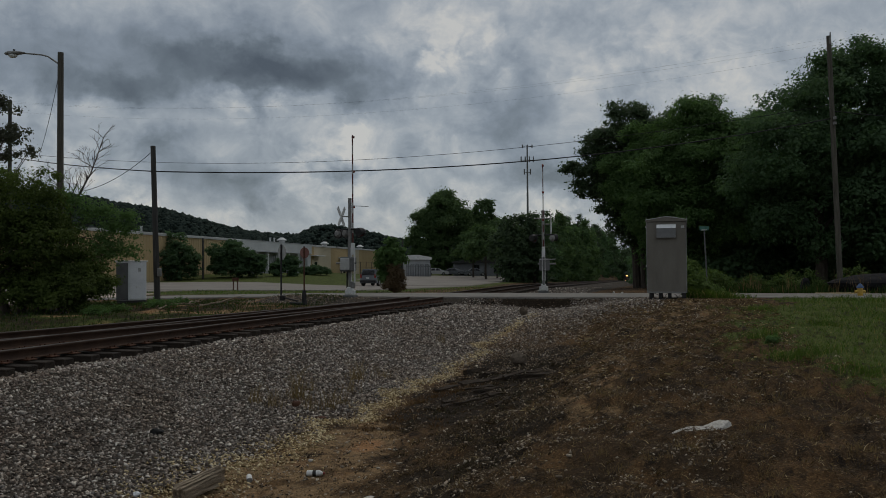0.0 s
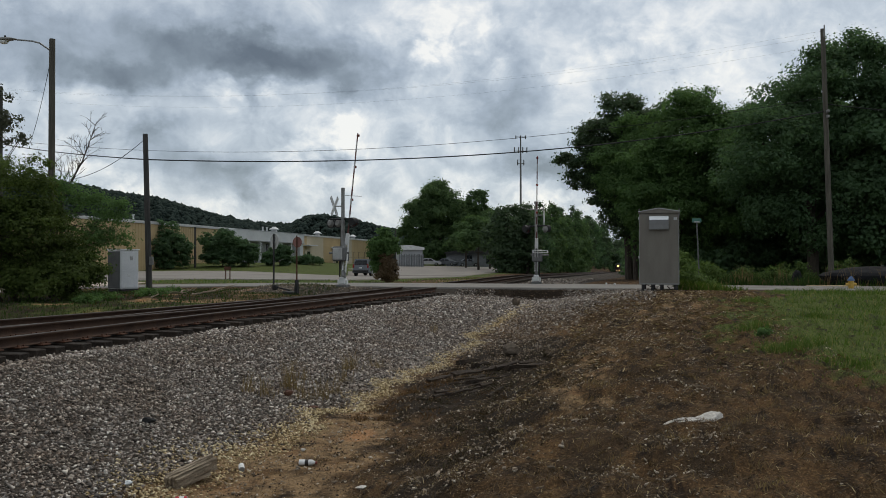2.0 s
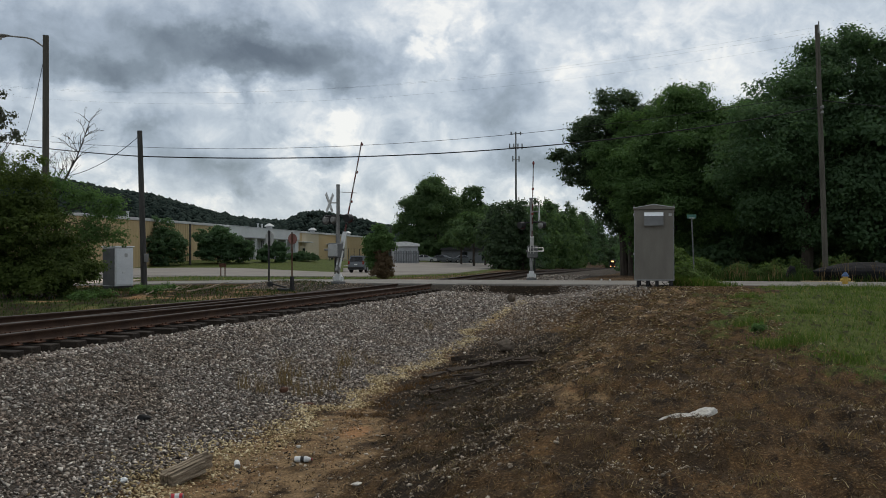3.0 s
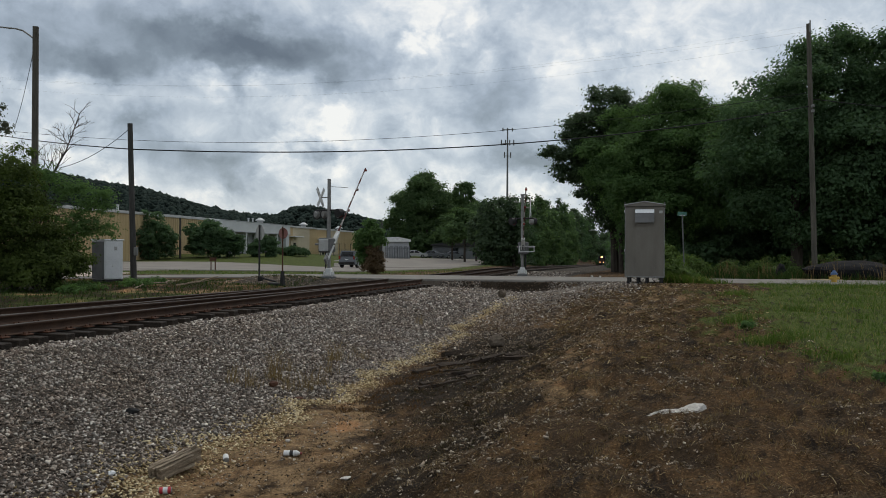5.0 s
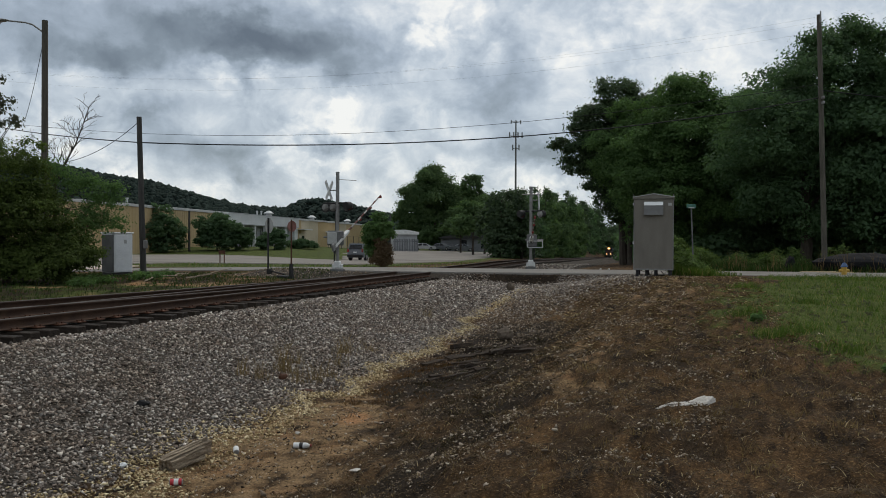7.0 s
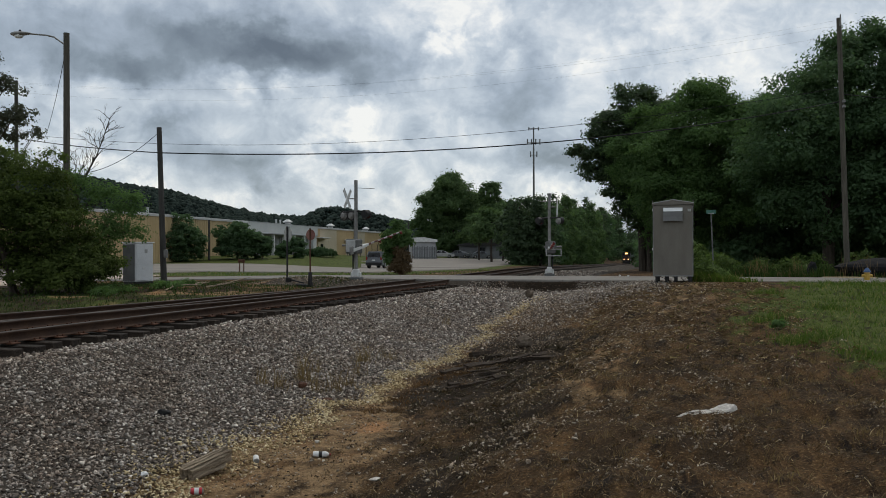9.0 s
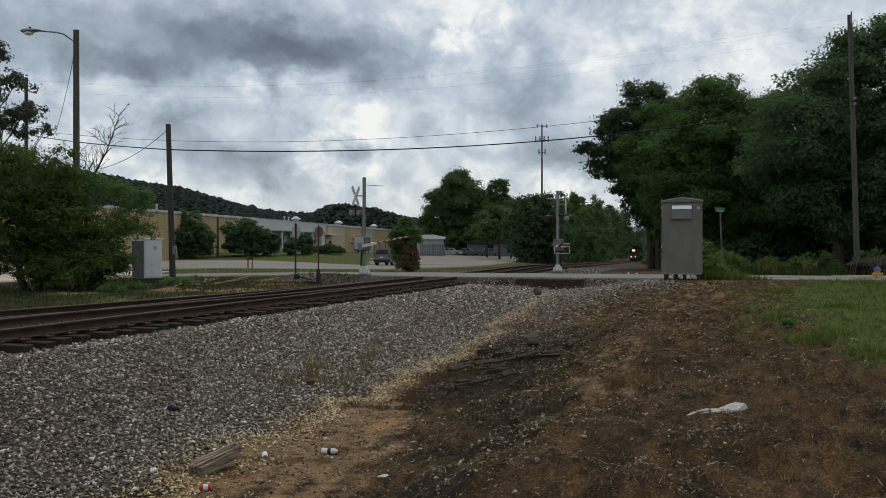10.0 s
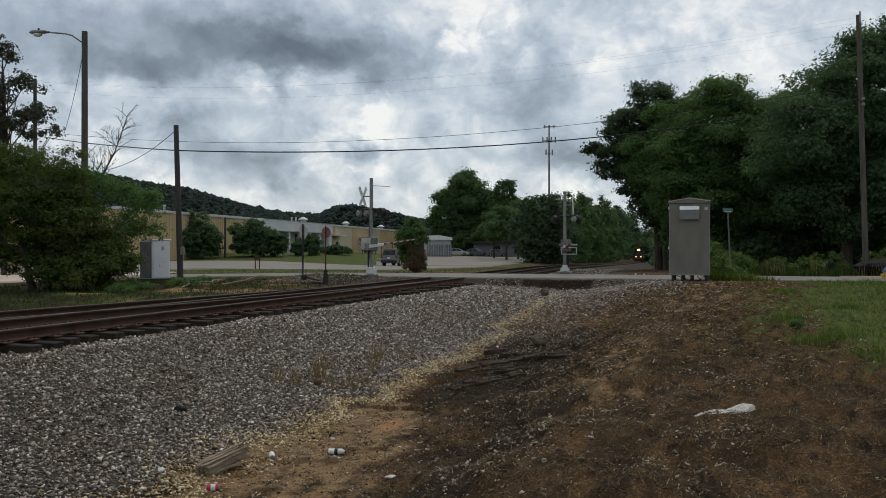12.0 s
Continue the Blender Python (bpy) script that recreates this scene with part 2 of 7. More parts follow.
M = {
    "ground": ground_material(),
    "asphalt": mat("worn_asphalt", (0.160, 0.147, 0.129), (0.232, 0.214, 0.188), 0.6, 0.9, 0.25, grain=30, speck=0.3, world=True),
    "concrete_lot": mat("pale_lot", (0.178, 0.160, 0.138), (0.245, 0.219, 0.190), 0.25, 0.9, 0.15, grain=8, speck=0.2, world=True),
    "tan_gravel": mat("tan_packed_gravel", (0.40, 0.33, 0.26), (0.52, 0.44, 0.35), 0.5, 0.9, 0.2, grain=12, speck=0.25, world=True),
    "rail": mat("rusty_rail_web", (0.045, 0.026, 0.018), (0.085, 0.048, 0.03), 3, 0.8, 0.3, 0.3, 80),
    "rail_head": mat("worn_steel_rail_head", (0.055, 0.044, 0.037), (0.105, 0.092, 0.083), 2, 0.75, 0.05, 0.35, 60),
    "sleeper": mat("creosoted_timber", (0.014, 0.010, 0.007), (0.042, 0.030, 0.021), 2.0, 0.9, 0.8, grain=30, stretch=(1, 6, 6), vary=0.3),
    "old_wood": mat("weathered_grey_timber", (0.13, 0.098, 0.066), (0.50, 0.40, 0.285), 3, 0.9, 0.9, grain=26, stretch=(1, 9, 9), speck=0.45),
    "pole_wood": mat("treated_pole_timber", (0.040, 0.038, 0.035), (0.08, 0.076, 0.070), 1.5, 0.9, 0.5, grain=22, stretch=(6, 6, 0.6)),
    "pole_pale": mat("bleached_pole_timber", (0.064, 0.058, 0.046), (0.122, 0.11, 0.088), 1.5, 0.9, 0.5, grain=22, stretch=(6, 6, 0.6)),
    "galv": mat("galvanised_steel", (0.20, 0.195, 0.185), (0.28, 0.275, 0.26), 5, 0.6, 0.06, 0.2, 50),
    "alu": mat("brushed_aluminium_cladding", (0.148, 0.134, 0.112), (0.202, 0.186, 0.158), 1.6, 0.6, 0.05, 0.1, 40, 0.12, (1, 1, 0.3)),
    "hood_grey": mat("blue_grey_sheet_metal", (0.17, 0.17, 0.168), (0.22, 0.222, 0.222), 3, 0.5, 0.04, 0.3, 40, 0.1),
    # hood top's sky light put into a near-white colour; hinges share it
    "alu_light": mat("pale_hinge_and_skylit_hood", (0.82, 0.82, 0.81), (0.88, 0.88, 0.87), 3, 0.4, 0.03, 0.0, 40, 0.08),
    "dark_steel": mat("dark_painted_steel", (0.018, 0.018, 0.019), (0.04, 0.038, 0.036), 5, 0.6, 0.1, 0.2, 50),
    "rust": mat("rusted_steel", (0.07, 0.032, 0.02), (0.13, 0.06, 0.035), 5, 0.85, 0.3, 0.2, 60),
    "machine_grey": mat("dull_grey_machine_case", (0.10, 0.10, 0.098), (0.17, 0.17, 0.165), 4, 0.6, 0.08, 0.1, 40),
    "white": mat("weathered_white_paint", (0.58, 0.58, 0.56), (0.74, 0.74, 0.72), 3, 0.6, 0.08, grain=30, speck=0.18),
    "red": mat("faded_red_reflective_paint", (0.15, 0.022, 0.018), (0.23, 0.04, 0.03), 4, 0.55, 0.05, grain=40),
    # gate stripes against the sky: their backlit dimness is put into both colours
    "arm_red": mat("backlit_red_sheeting", (0.085, 0.026, 0.022), (0.14, 0.04, 0.032), 4, 0.6, 0.05, grain=40),
    "arm_white": mat("backlit_white_sheeting", (0.30, 0.285, 0.265), (0.42, 0.40, 0.375), 4, 0.6, 0.05, grain=40),
    "sign_back": mat("dull_aluminium_sign_back", (0.38, 0.38, 0.36), (0.48, 0.48, 0.46), 4, 0.5, 0.04, 0.4, 40),
    "target": mat("faded_red_switch_target", (0.20, 0.085, 0.07), (0.34, 0.18, 0.15), 3, 0.7, 0.1, grain=50),
    "green_sign": mat("green_street_sign_sheet", (0.05, 0.15, 0.115), (0.08, 0.20, 0.155), 4, 0.5, 0.02, grain=40),
    "cabinet": mat("pale_grey_cabinet_paint", (0.66, 0.67, 0.67), (0.78, 0.79, 0.79), 1.5, 0.6, 0.05, grain=20, speck=0.2),
    "tan": mat("tan_metal_siding", (0.40, 0.295, 0.150), (0.47, 0.35, 0.19), 0.15, 0.6, 0.05, grain=3, speck=0.1),
    "tan_pale": mat("cream_metal_siding", (0.46, 0.40, 0.285), (0.52, 0.45, 0.33), 0.3, 0.6, 0.05, grain=3, speck=0.1),
    "roof": mat("light_metal_roof", (0.40, 0.40, 0.39), (0.48, 0.48, 0.47), 0.4, 0.5, 0.05, 0.2, 4, 0.12),
    "fascia": mat("white_metal_fascia", (0.46, 0.47, 0.47), (0.56, 0.57, 0.57), 0.4, 0.5, 0.04, grain=5, speck=0.1),
    "grey_wall": mat("grey_metal_wall", (0.30, 0.31, 0.32), (0.38, 0.39, 0.40), 0.5, 0.6, 0.05, grain=5, speck=0.12),
    "fence_grey": mat("weathered_fence_boards", (0.13, 0.135, 0.14), (0.19, 0.195, 0.2), 0.8, 0.8, 0.1, grain=12, speck=0.25, vary=0.2),
    "window": mat("dark_window_glass", (0.012, 0.014, 0.016), (0.02, 0.023, 0.026), 2, 0.12, 0.0, grain=10, spec=0.6),
    "bark": mat("rough_bark", (0.035, 0.027, 0.021), (0.08, 0.064, 0.05), 4, 0.95, 0.8, grain=18, stretch=(1, 1, 0.3)),
    "twig": mat("bare_grey_branch", (0.055, 0.046, 0.038), (0.10, 0.086, 0.072), 6, 0.9, 0.3, grain=30),
    "wire": mat("black_cable", (0.012, 0.012, 0.013), (0.022, 0.022, 0.023), 4, 0.7, 0.0),
    "tyre": mat("black_rubber", (0.014, 0.014, 0.014), (0.025, 0.025, 0.025), 8, 0.85, 0.1),
    "loco": mat("dark_locomotive_paint", (0.02, 0.021, 0.024), (0.035, 0.036, 0.04), 2, 0.5, 0.05),
    "loco_red": mat("rust_red_nose_paint", (0.04, 0.02, 0.016), (0.06, 0.026, 0.02), 2, 0.5, 0.05),
    "limestone": mat("pale_chalky_rock", (0.44, 0.41, 0.36), (0.70, 0.66, 0.60), 7, 0.9, 0.7, grain=40, speck=0.35),
    "cobble": mat("brown_field_stone", (0.06, 0.045, 0.033), (0.19, 0.15, 0.11), 5, 0.9, 0.6, grain=30, speck=0.4),
    "plastic": mat("black_plastic_sheet", (0.008, 0.008, 0.009), (0.018, 0.018, 0.02), 3, 0.85, 0.5, grain=9, spec=0.15),
    "lamp_on": glow("lit_headlight", (1.0, 0.48, 0.16), 3.4),
    "ditch_on": glow("lit_ditch_light", (1.0, 0.50, 0.19), 3.0),
    "silver": mat("silver_car_paint", (0.38, 0.38, 0.38), (0.44, 0.44, 0.44), 2, 0.35, 0.0, 0.5, 200, 0.05),
    "grey_car": mat("dark_grey_car_paint", (0.11, 0.118, 0.128), (0.14, 0.148, 0.158), 2, 0.3, 0.0, 0.4, 200, 0.05),
    "tail": mat("red_tail_light_lens", (0.22, 0.012, 0.01), (0.28, 0.02, 0.015), 5, 0.25, 0.0, spec=0.5),
    "leaf": leafy("broad_leaves", (0.047, 0.088, 0.032), (0.135, 0.220, 0.078), 0.5, 0.7, 0.65),
    "bush_leaf": leafy("dark_bush_leaves", (0.026, 0.041, 0.012), (0.112, 0.152, 0.038), 0.45, 0.7, 0.9),
    "far_leaf": leafy("dull_green_leaves", (0.040, 0.072, 0.032), (0.118, 0.178, 0.072), 0.45, 0.8, 0.25),
    "leaf_mid": leafy("mid_green_leaves", (0.044, 0.074, 0.022), (0.14, 0.20, 0.056), 0.4, 0.7, 0.6),
    "leaf_dark": leafy("dark_leaves", (0.044, 0.079, 0.042), (0.112, 0.180, 0.088), 0.5, 0.7, 0.55),
    "needle": leafy("pine_needles", (0.032, 0.053, 0.030), (0.090, 0.130, 0.068), 0.45),
    "needle_brown": leafy("dark_reddish_leaves", (0.040, 0.046, 0.034), (0.105, 0.110, 0.082), 0.4, 0.8, 0.7),
    # bluish haze of distance is mixed into these leaf colours
    "far_needle": leafy("far_wooded_slope", (0.022, 0.034, 0.030), (0.038, 0.053, 0.042), 0.1, 1.0, 0.05),
    "leaf_dead": leafy("dead_brown_leaves", (0.075, 0.052, 0.030), (0.165, 0.11, 0.06), 0.3),
    "grass": leafy("green_grass_blades", (0.034, 0.068, 0.014), (0.108, 0.155, 0.028), 0.4, 0.6, 0.6, (0.24, 0.20, 0.09)),
    "straw": leafy("dry_grass_blades", (0.027, 0.016, 0.009), (0.215, 0.14, 0.067), 0.2, 0.8, 0.9, (0.42, 0.33, 0.19)),
    # darker grass copy: shade under the overhanging bush is put into its colour
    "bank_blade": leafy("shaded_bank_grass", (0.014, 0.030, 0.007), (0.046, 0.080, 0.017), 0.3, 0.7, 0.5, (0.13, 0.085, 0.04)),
    "weed_straw": leafy("tall_dry_stalks", (0.09, 0.06, 0.032), (0.27, 0.19, 0.10), 0.3, 0.8, 0.9),
    "humus_blade": leafy("dead_matted_blades", (0.013, 0.009, 0.006), (0.11, 0.068, 0.034), 0.15, 0.9, 1.2, (0.24, 0.17, 0.09)),
    "ditch_blade": leafy("dark_dead_tussock_blades", (0.010, 0.008, 0.005), (0.055, 0.040, 0.020), 0.15, 0.9, 1.2, (0.07, 0.072, 0.03)),
    "rusty_blade": leafy("rusty_herb_blades", (0.040, 0.020, 0.009), (0.17, 0.092, 0.036), 0.2, 0.85, 1.0),
    "litter_straw": leafy("dead_straw_litter", (0.018, 0.013, 0.010), (0.150, 0.108, 0.068), 0.15, 0.85, 1.6, (0.27, 0.20, 0.115)),
    "ballast": stony("crushed_granite", [(0.0, (0.038, 0.030, 0.025)), (0.16, (0.15, 0.116, 0.092)), (0.30, (0.100, 0.091, 0.080)), (0.46, (0.235, 0.184, 0.148)), (0.60, (0.185, 0.172, 0.157)), (0.76, (0.35, 0.292, 0.242)), (0.90, (0.42, 0.38, 0.33)), (1.0, (0.82, 0.755, 0.67))]),
    "ochre": stony("ochre_stained_stone", [(0.0, (0.16, 0.112, 0.052)), (0.5, (0.43, 0.33, 0.175)), (1.0, (0.76, 0.65, 0.42))]),
    "bank_stone": stony("dusty_brown_stone", [(0.0, (0.05, 0.036, 0.024)), (0.45, (0.17, 0.125, 0.085)), (0.8, (0.33, 0.26, 0.19)), (1.0, (0.62, 0.54, 0.43))]),
    "rotten": mat("rotten_grey_timber", (0.020, 0.014, 0.009), (0.085, 0.058, 0.037), 3.0, 0.95, 0.9, grain=40, stretch=(1, 9, 9), speck=0.6),
    "crumb": stony("dark_soil_crumbs", [(0.0, (0.015, 0.011, 0.008)), (0.6, (0.06, 0.04, 0.025)), (1.0, (0.15, 0.10, 0.06))]),
    "chip": stony("pale_stone_chips", [(0.0, (0.11, 0.085, 0.06)), (0.5, (0.30, 0.245, 0.185)), (0.9, (0.52, 0.45, 0.36)), (1.0, (0.70, 0.64, 0.53))]),
}


# ---------------------------------------------------------------- building helpers
def part(name, bm, material, parent=None, label="", smooth=False):
    """Links a bmesh as one mesh object under a thing or a part."""
    me = bpy.data.meshes.new(name)
    bmesh.ops.recalc_face_normals(bm, faces=bm.faces)
    bm.to_mesh(me)
    bm.free()
    return placed(name, me, material, parent, label, smooth)


def placed(name, me, material, parent=None, label="", smooth=False):
    if material is not None and not me.materials:
        me.materials.append(M[material])
    if smooth:
        me.polygons.foreach_set("use_smooth", [True] * len(me.polygons))
    ob = new(name, me)
    if parent is not None:
        ob.parent = parent
    if label:
        ob["label"] = label
    return ob


def root(name, m, label, category, group=""):
    ob = new(name)
    ob.empty_display_size = 0.2
    ob.matrix_basis = m
    return tagged(ob, label, category, group)


def box(bm, sx, sy, sz, x=0.0, y=0.0, z=0.0, bevel=0.0, turn=None):
    """A box of that size; z is its underside."""
    r = bmesh.ops.create_cube(bm, size=1.0)
    vs = r["verts"]
    bmesh.ops.scale(bm, vec=(sx, sy, sz), verts=vs)
    if bevel:
        es = list({e for v in vs for e in v.link_edges})
        out = bmesh.ops.bevel(bm, geom=es, offset=bevel, segments=1, affect="EDGES")
        vs = list({v for f in out["faces"] for v in f.verts} | {v for v in vs if v.is_valid})
    m = Matrix.Translation((x, y, z + sz / 2))
    if turn is not None:
        m = m @ turn
    bmesh.ops.transform(bm, matrix=m, verts=vs)
    return vs


def rod(bm, a, b, r1, r2=None, seg=8):
    """A round bar from a to b, tapered from r1 to r2."""
    a, b = Vector(a), Vector(b)
    r2 = r1 if r2 is None else r2
    d = b - a
    m = Matrix.Translation((a + b) / 2) @ d.to_track_quat("Z", "Y").to_matrix().to_4x4()
    return bmesh.ops.create_cone(bm, cap_ends=True, segments=seg, radius1=r1, radius2=r2, depth=d.length, matrix=m)["verts"]


def prism(bm, outline, y0, y1):
    """An outline in x and z, drawn out from y0 to y1."""
    a = [bm.verts.new((x, y0, z)) for x, z in outline]
    b = [bm.verts.new((x, y1, z)) for x, z in outline]
    bm.faces.new(a)
    bm.faces.new(list(reversed(b)))
    for i in range(len(a)):
        j = (i + 1) % len(a)
        bm.faces.new((a[j], a[i], b[i], b[j]))
    return a + b


def sheet(name, verts, faces):
    """A mesh from numpy arrays of places and of equal-sided faces."""
    me = bpy.data.meshes.new(name)
    verts, faces = np.asarray(verts, np.float32), np.asarray(faces, np.int32)
    k = faces.shape[1]
    me.vertices.add(len(verts))
    me.vertices.foreach_set("co", verts.ravel())
    me.loops.add(faces.size)
    me.loops.foreach_set("vertex_index", faces.ravel())
    me.polygons.add(len(faces))
    me.polygons.foreach_set("loop_start", np.arange(0, faces.size, k, dtype=np.int32))
    me.update(calc_edges=True)
    return me


# ---------------------------------------------------------------- plan: u runs along the track, s across it towards the camera
OX, OY, EU, ES = -6.53, 12.55, (0.300, 0.954), (0.954, -0.300)
TURN = -math.degrees(math.atan2(EU[0], EU[1]))
NEAR_EDGE, FAR_EDGE = 24.7, 30.3        # the road, along u


def spot(u, s):
    return OX + EU[0] * u + ES[0] * s, OY + EU[1] * u + ES[1] * s


def plan(x, y):
    return EU[0] * (x - OX) + EU[1] * (y - OY), ES[0] * (x - OX) + ES[1] * (y - OY)


def bend(u):
    """How far the track has turned off its first line."""
    u = np.asarray(u, float)
    return -0.0486 * np.where(u < 25, 0.0, np.where(u < 45, (u - 25) ** 2 / 40, u - 35))


def grade(u):
    """Height of the rail head."""
    u = np.asarray(u, float)
    return -0.0132 * np.where(u < 40, 0.0, np.where(u < 60, (u - 40) ** 2 / 40, u - 50)) - 2.0 * (np.maximum(0, u - 230) / 200) ** 2


def lead(u):
    """How far the diverging track has left the main one, before the switch."""
    return 1.55 * (np.maximum(0, 20.0 - np.asarray(u, float)) / 17.0) ** 1.6


def ease(x, a, b):
    t = np.clip((np.asarray(x, float) - a) / (b - a), 0, 1)
    return t * t * (3 - 2 * t)


def wave(x, y, seed, size):
    """Smooth hilly noise from a few sines, for arrays."""
    rng = np.random.RandomState(seed)
    out = 0.0
    for k in range(7):
        a, ph = rng.uniform(0, 6.28), rng.uniform(0, 6.28)
        f = rng.uniform(0.6, 2.2) / size
        out = out + np.sin((x * np.cos(a) + y * np.sin(a)) * f * 6.28 + ph) / 7
    return out * 1.6


def height(u, s):
    u, s = np.asarray(u, float), np.asarray(s, float)
    s = np.where((s < -1.5) & (s > -60), np.minimum(s + lead(np.maximum(u, -20)) * (1 - ease(-s, 8, 30)), -1.5), s)
    open_ditch = np.interp(s, [-300, -40, -20, -12, -8, -5.5, -3.6, -2.4, 0.7, 1.0, 3.0, 4.9, 6.3, 7.3, 8.5, 9.6, 11, 14, 30, 80],
                           [-0.7, -0.55, -0.35, -0.25, -0.42, -0.78, -0.75, -0.36, -0.33, -0.33, -0.84, -1.2, -1.22, -1.1, -0.62, -0.43, -0.38, -0.33, -0.2, -0.2])
    by_road = np.interp(s, [-300, -40, -20, -12, -8, -5.5, -3.6, -2.4, 0.7, 1.2, 3.0, 4.3, 5.4, 7.0, 8.4, 10, 14, 30, 80],
                        [-0.7, -0.5, -0.3, -0.2, -0.14, -0.12, -0.2, -0.34, -0.34, -0.34, -0.4, -0.5, -0.42, -0.2, -0.02, 0.03, 0.0, 0.0, 0.0])
    near = open_ditch + (by_road - open_ditch) * ease(u, 7, 20)
    road = np.interp(s, [-60, -25, -9, -3, 3, 60], [-0.62, -0.35, -0.06, -0.03, -0.03, -0.03])
    dip = np.interp(u, [30, 75, 110, 140], [-0.12, -0.66, -0.6, -0.45])
    beyond = np.where(s < 0, dip + (-0.2 - dip) * ease(-s, 24, 40), np.maximum(-0.05 - 0.012 * (u - 30), -4.5))
    lawn = ease(u - 0.15 * (s + 46), 75.5, 84) * ease(-s - 0.4 * (u - 78), 24.5, 30) * (1 - ease(u, 150, 170))
    beyond = beyond + lawn * np.interp(s, [-60, -46, -30], [1.0, 0.75, 0.5])
    sp = s - bend(u)
    bed = grade(u) - 0.36
    beyond = bed + (beyond - bed) * ease(np.abs(sp + 0.75), 2.6, 9.0)
    near = near + 0.2 * ease(u, 20.6, 22.6) * ease(-s, 2.5, 3.0) * (1 - ease(-s, 6.5, 8))
    z = near + (road - near) * ease(u, 24.2, 24.75)
    z = z + (beyond - z) * ease(u, 30.3, 33.0)
    lumps = wave(u, s, 3, 1.3) * 0.045 + wave(u, s, 4, 4.0) * 0.06 + wave(u, s, 5, 0.45) * 0.05 + wave(u * 0.25, s, 6, 0.7) * 0.05
    rough_zone = ease(s, 5.5, 8) * (1 - ease(u, 19, 22)) + ease(-s, 3.5, 8) * 0.6 * (1 - ease(u, 17, 20))
    return z + lumps * rough_zone * (1 - ease(np.abs(u) + np.abs(s), 60, 120))


def on_ground(u, s, sink=0.0):
    x, y = spot(u, s)
    return x, y, float(height(u, s)) - sink


# ---------------------------------------------------------------- ground
BARE = ((17.6, -11.2, 0.9), (18.8, -9.4, 0.8), (15.5, -8.0, 0.6), (21.3, -6.2, 1.3), (13.0, -9.6, 0.6))   # red clay showing in the bank: u, s, spread


def build_ground():
    grow = np.geomspace(1, 60, 26)
    us = np.unique(np.concatenate([-12 - (grow - 1) * 40, np.arange(-12, -9, 0.3), np.arange(-9, -6, 0.3), np.arange(-6, 12, 0.12), np.arange(12, 26, 0.2), np.arange(26, 60, 0.6), 60 + (grow - 1) * 45]))
    ss = np.unique(np.concatenate([-40 - (grow - 1) * 45, np.arange(-40, -9, 0.8), np.arange(-9, 5, 0.2), np.arange(5, 13, 0.11), np.arange(13, 15, 0.2), np.arange(15, 40, 0.8), 40 + (grow - 1) * 45]))
    uu, sg = np.meshgrid(us, ss, indexing="ij")
    z = height(uu, sg)
    x, y = spot(uu, sg)
    nu, ns = uu.shape
    idx = np.arange(nu * ns).reshape(nu, ns)
    faces = np.stack([idx[:-1, :-1], idx[1:, :-1], idx[1:, 1:], idx[:-1, 1:]], -1).reshape(-1, 4)
    me = sheet("ground", np.stack([x, y, z], -1).reshape(-1, 3), faces)
    # what covers the soil: turf, bare clay, dusty stone, dark humus with bank shade
    wob = wave(uu, sg, 8, 3.0)
    turf = ease(sg + wob * 1.2 + wave(uu, sg, 9, 1.1) * 0.7 - 0.35 * np.maximum(0, 6 - uu), 9.6, 13.0) + ease(-sg + wob, 3.2, 4.5) * np.where(uu > 15.5, 0.35, 0.7)
    turf = turf * np.where(sg > 0, 1 - 0.9 * ease(uu + wob, 16.5, 19) * (1 - ease(sg + wob, 12.5, 14.2)), 1)
    turf = np.maximum(turf * (uu < 30.5), ease(uu, 30.5, 33) * np.where(sg < 0, ease(-sg + bend(uu) + wob, 6.5, 9), ease(sg - bend(uu) + wob, 8, 12)))
    clay = ease(sg + wob * 0.3, 4.5, 5.1) * (1 - ease(sg + wob * 0.5 + 0.32 * np.maximum(0, uu + 1), 6.4, 7.1)) * (0.66 + 0.3 * wob + 0.35 * wave(uu, sg, 95, 0.8))
    clay = np.maximum(clay, 0.8 * np.exp(-((sg - 8.45 + wob * 0.3) / 0.75) ** 2) * ease(uu, -2.0, 0.0) * (1 - ease(uu, 7, 10)) * ease(wave(uu * 0.5, sg, 36, 1.0), -0.3, 0.3))
    clay = np.minimum(clay, 0.8)
    clay = np.maximum(clay, 1.15 * np.exp(-((uu - 0.9) / 0.8) ** 2 - ((sg - 5.75 + wob * 0.2) / 0.45) ** 2))
    clay = np.maximum(clay, 0.8 * ease(uu, 12, 15) * (1 - ease(uu, 20, 22)) * (np.abs(sg - 4.6) < 0.7))
    for cu, cs, r in BARE:
        clay = np.maximum(clay, 1.1 * np.exp(-((uu - cu) / r) ** 2 - ((sg - cs + wob * 0.4) / r) ** 2))
    clay = np.maximum(clay, 0.75 * ease(-sg, 4.2, 4.8) * (1 - ease(-sg, 6.6, 8.6)) * ease(wob, -0.1, 0.3))
    stone = ease(sg, -3.2, -2.4) * (1 - ease(sg, 4.2, 4.9))
    dark = 1.15 * ease(sg + wob * 0.3, 5.0, 5.5) * (1 - ease(sg + wob * 0.6, 7.0, 8.4)) * ease(uu + wob, 1.0, 3.0) * (1 - ease(uu, 11, 14))
    dark = np.maximum(dark, 0.95 * ease(sg + wob * 0.4 + 0.12 * uu, 6.6, 7.1) * (1 - ease(sg + wob * 0.5, 7.8, 9.4)) * (1 - ease(uu, 1, 5)))
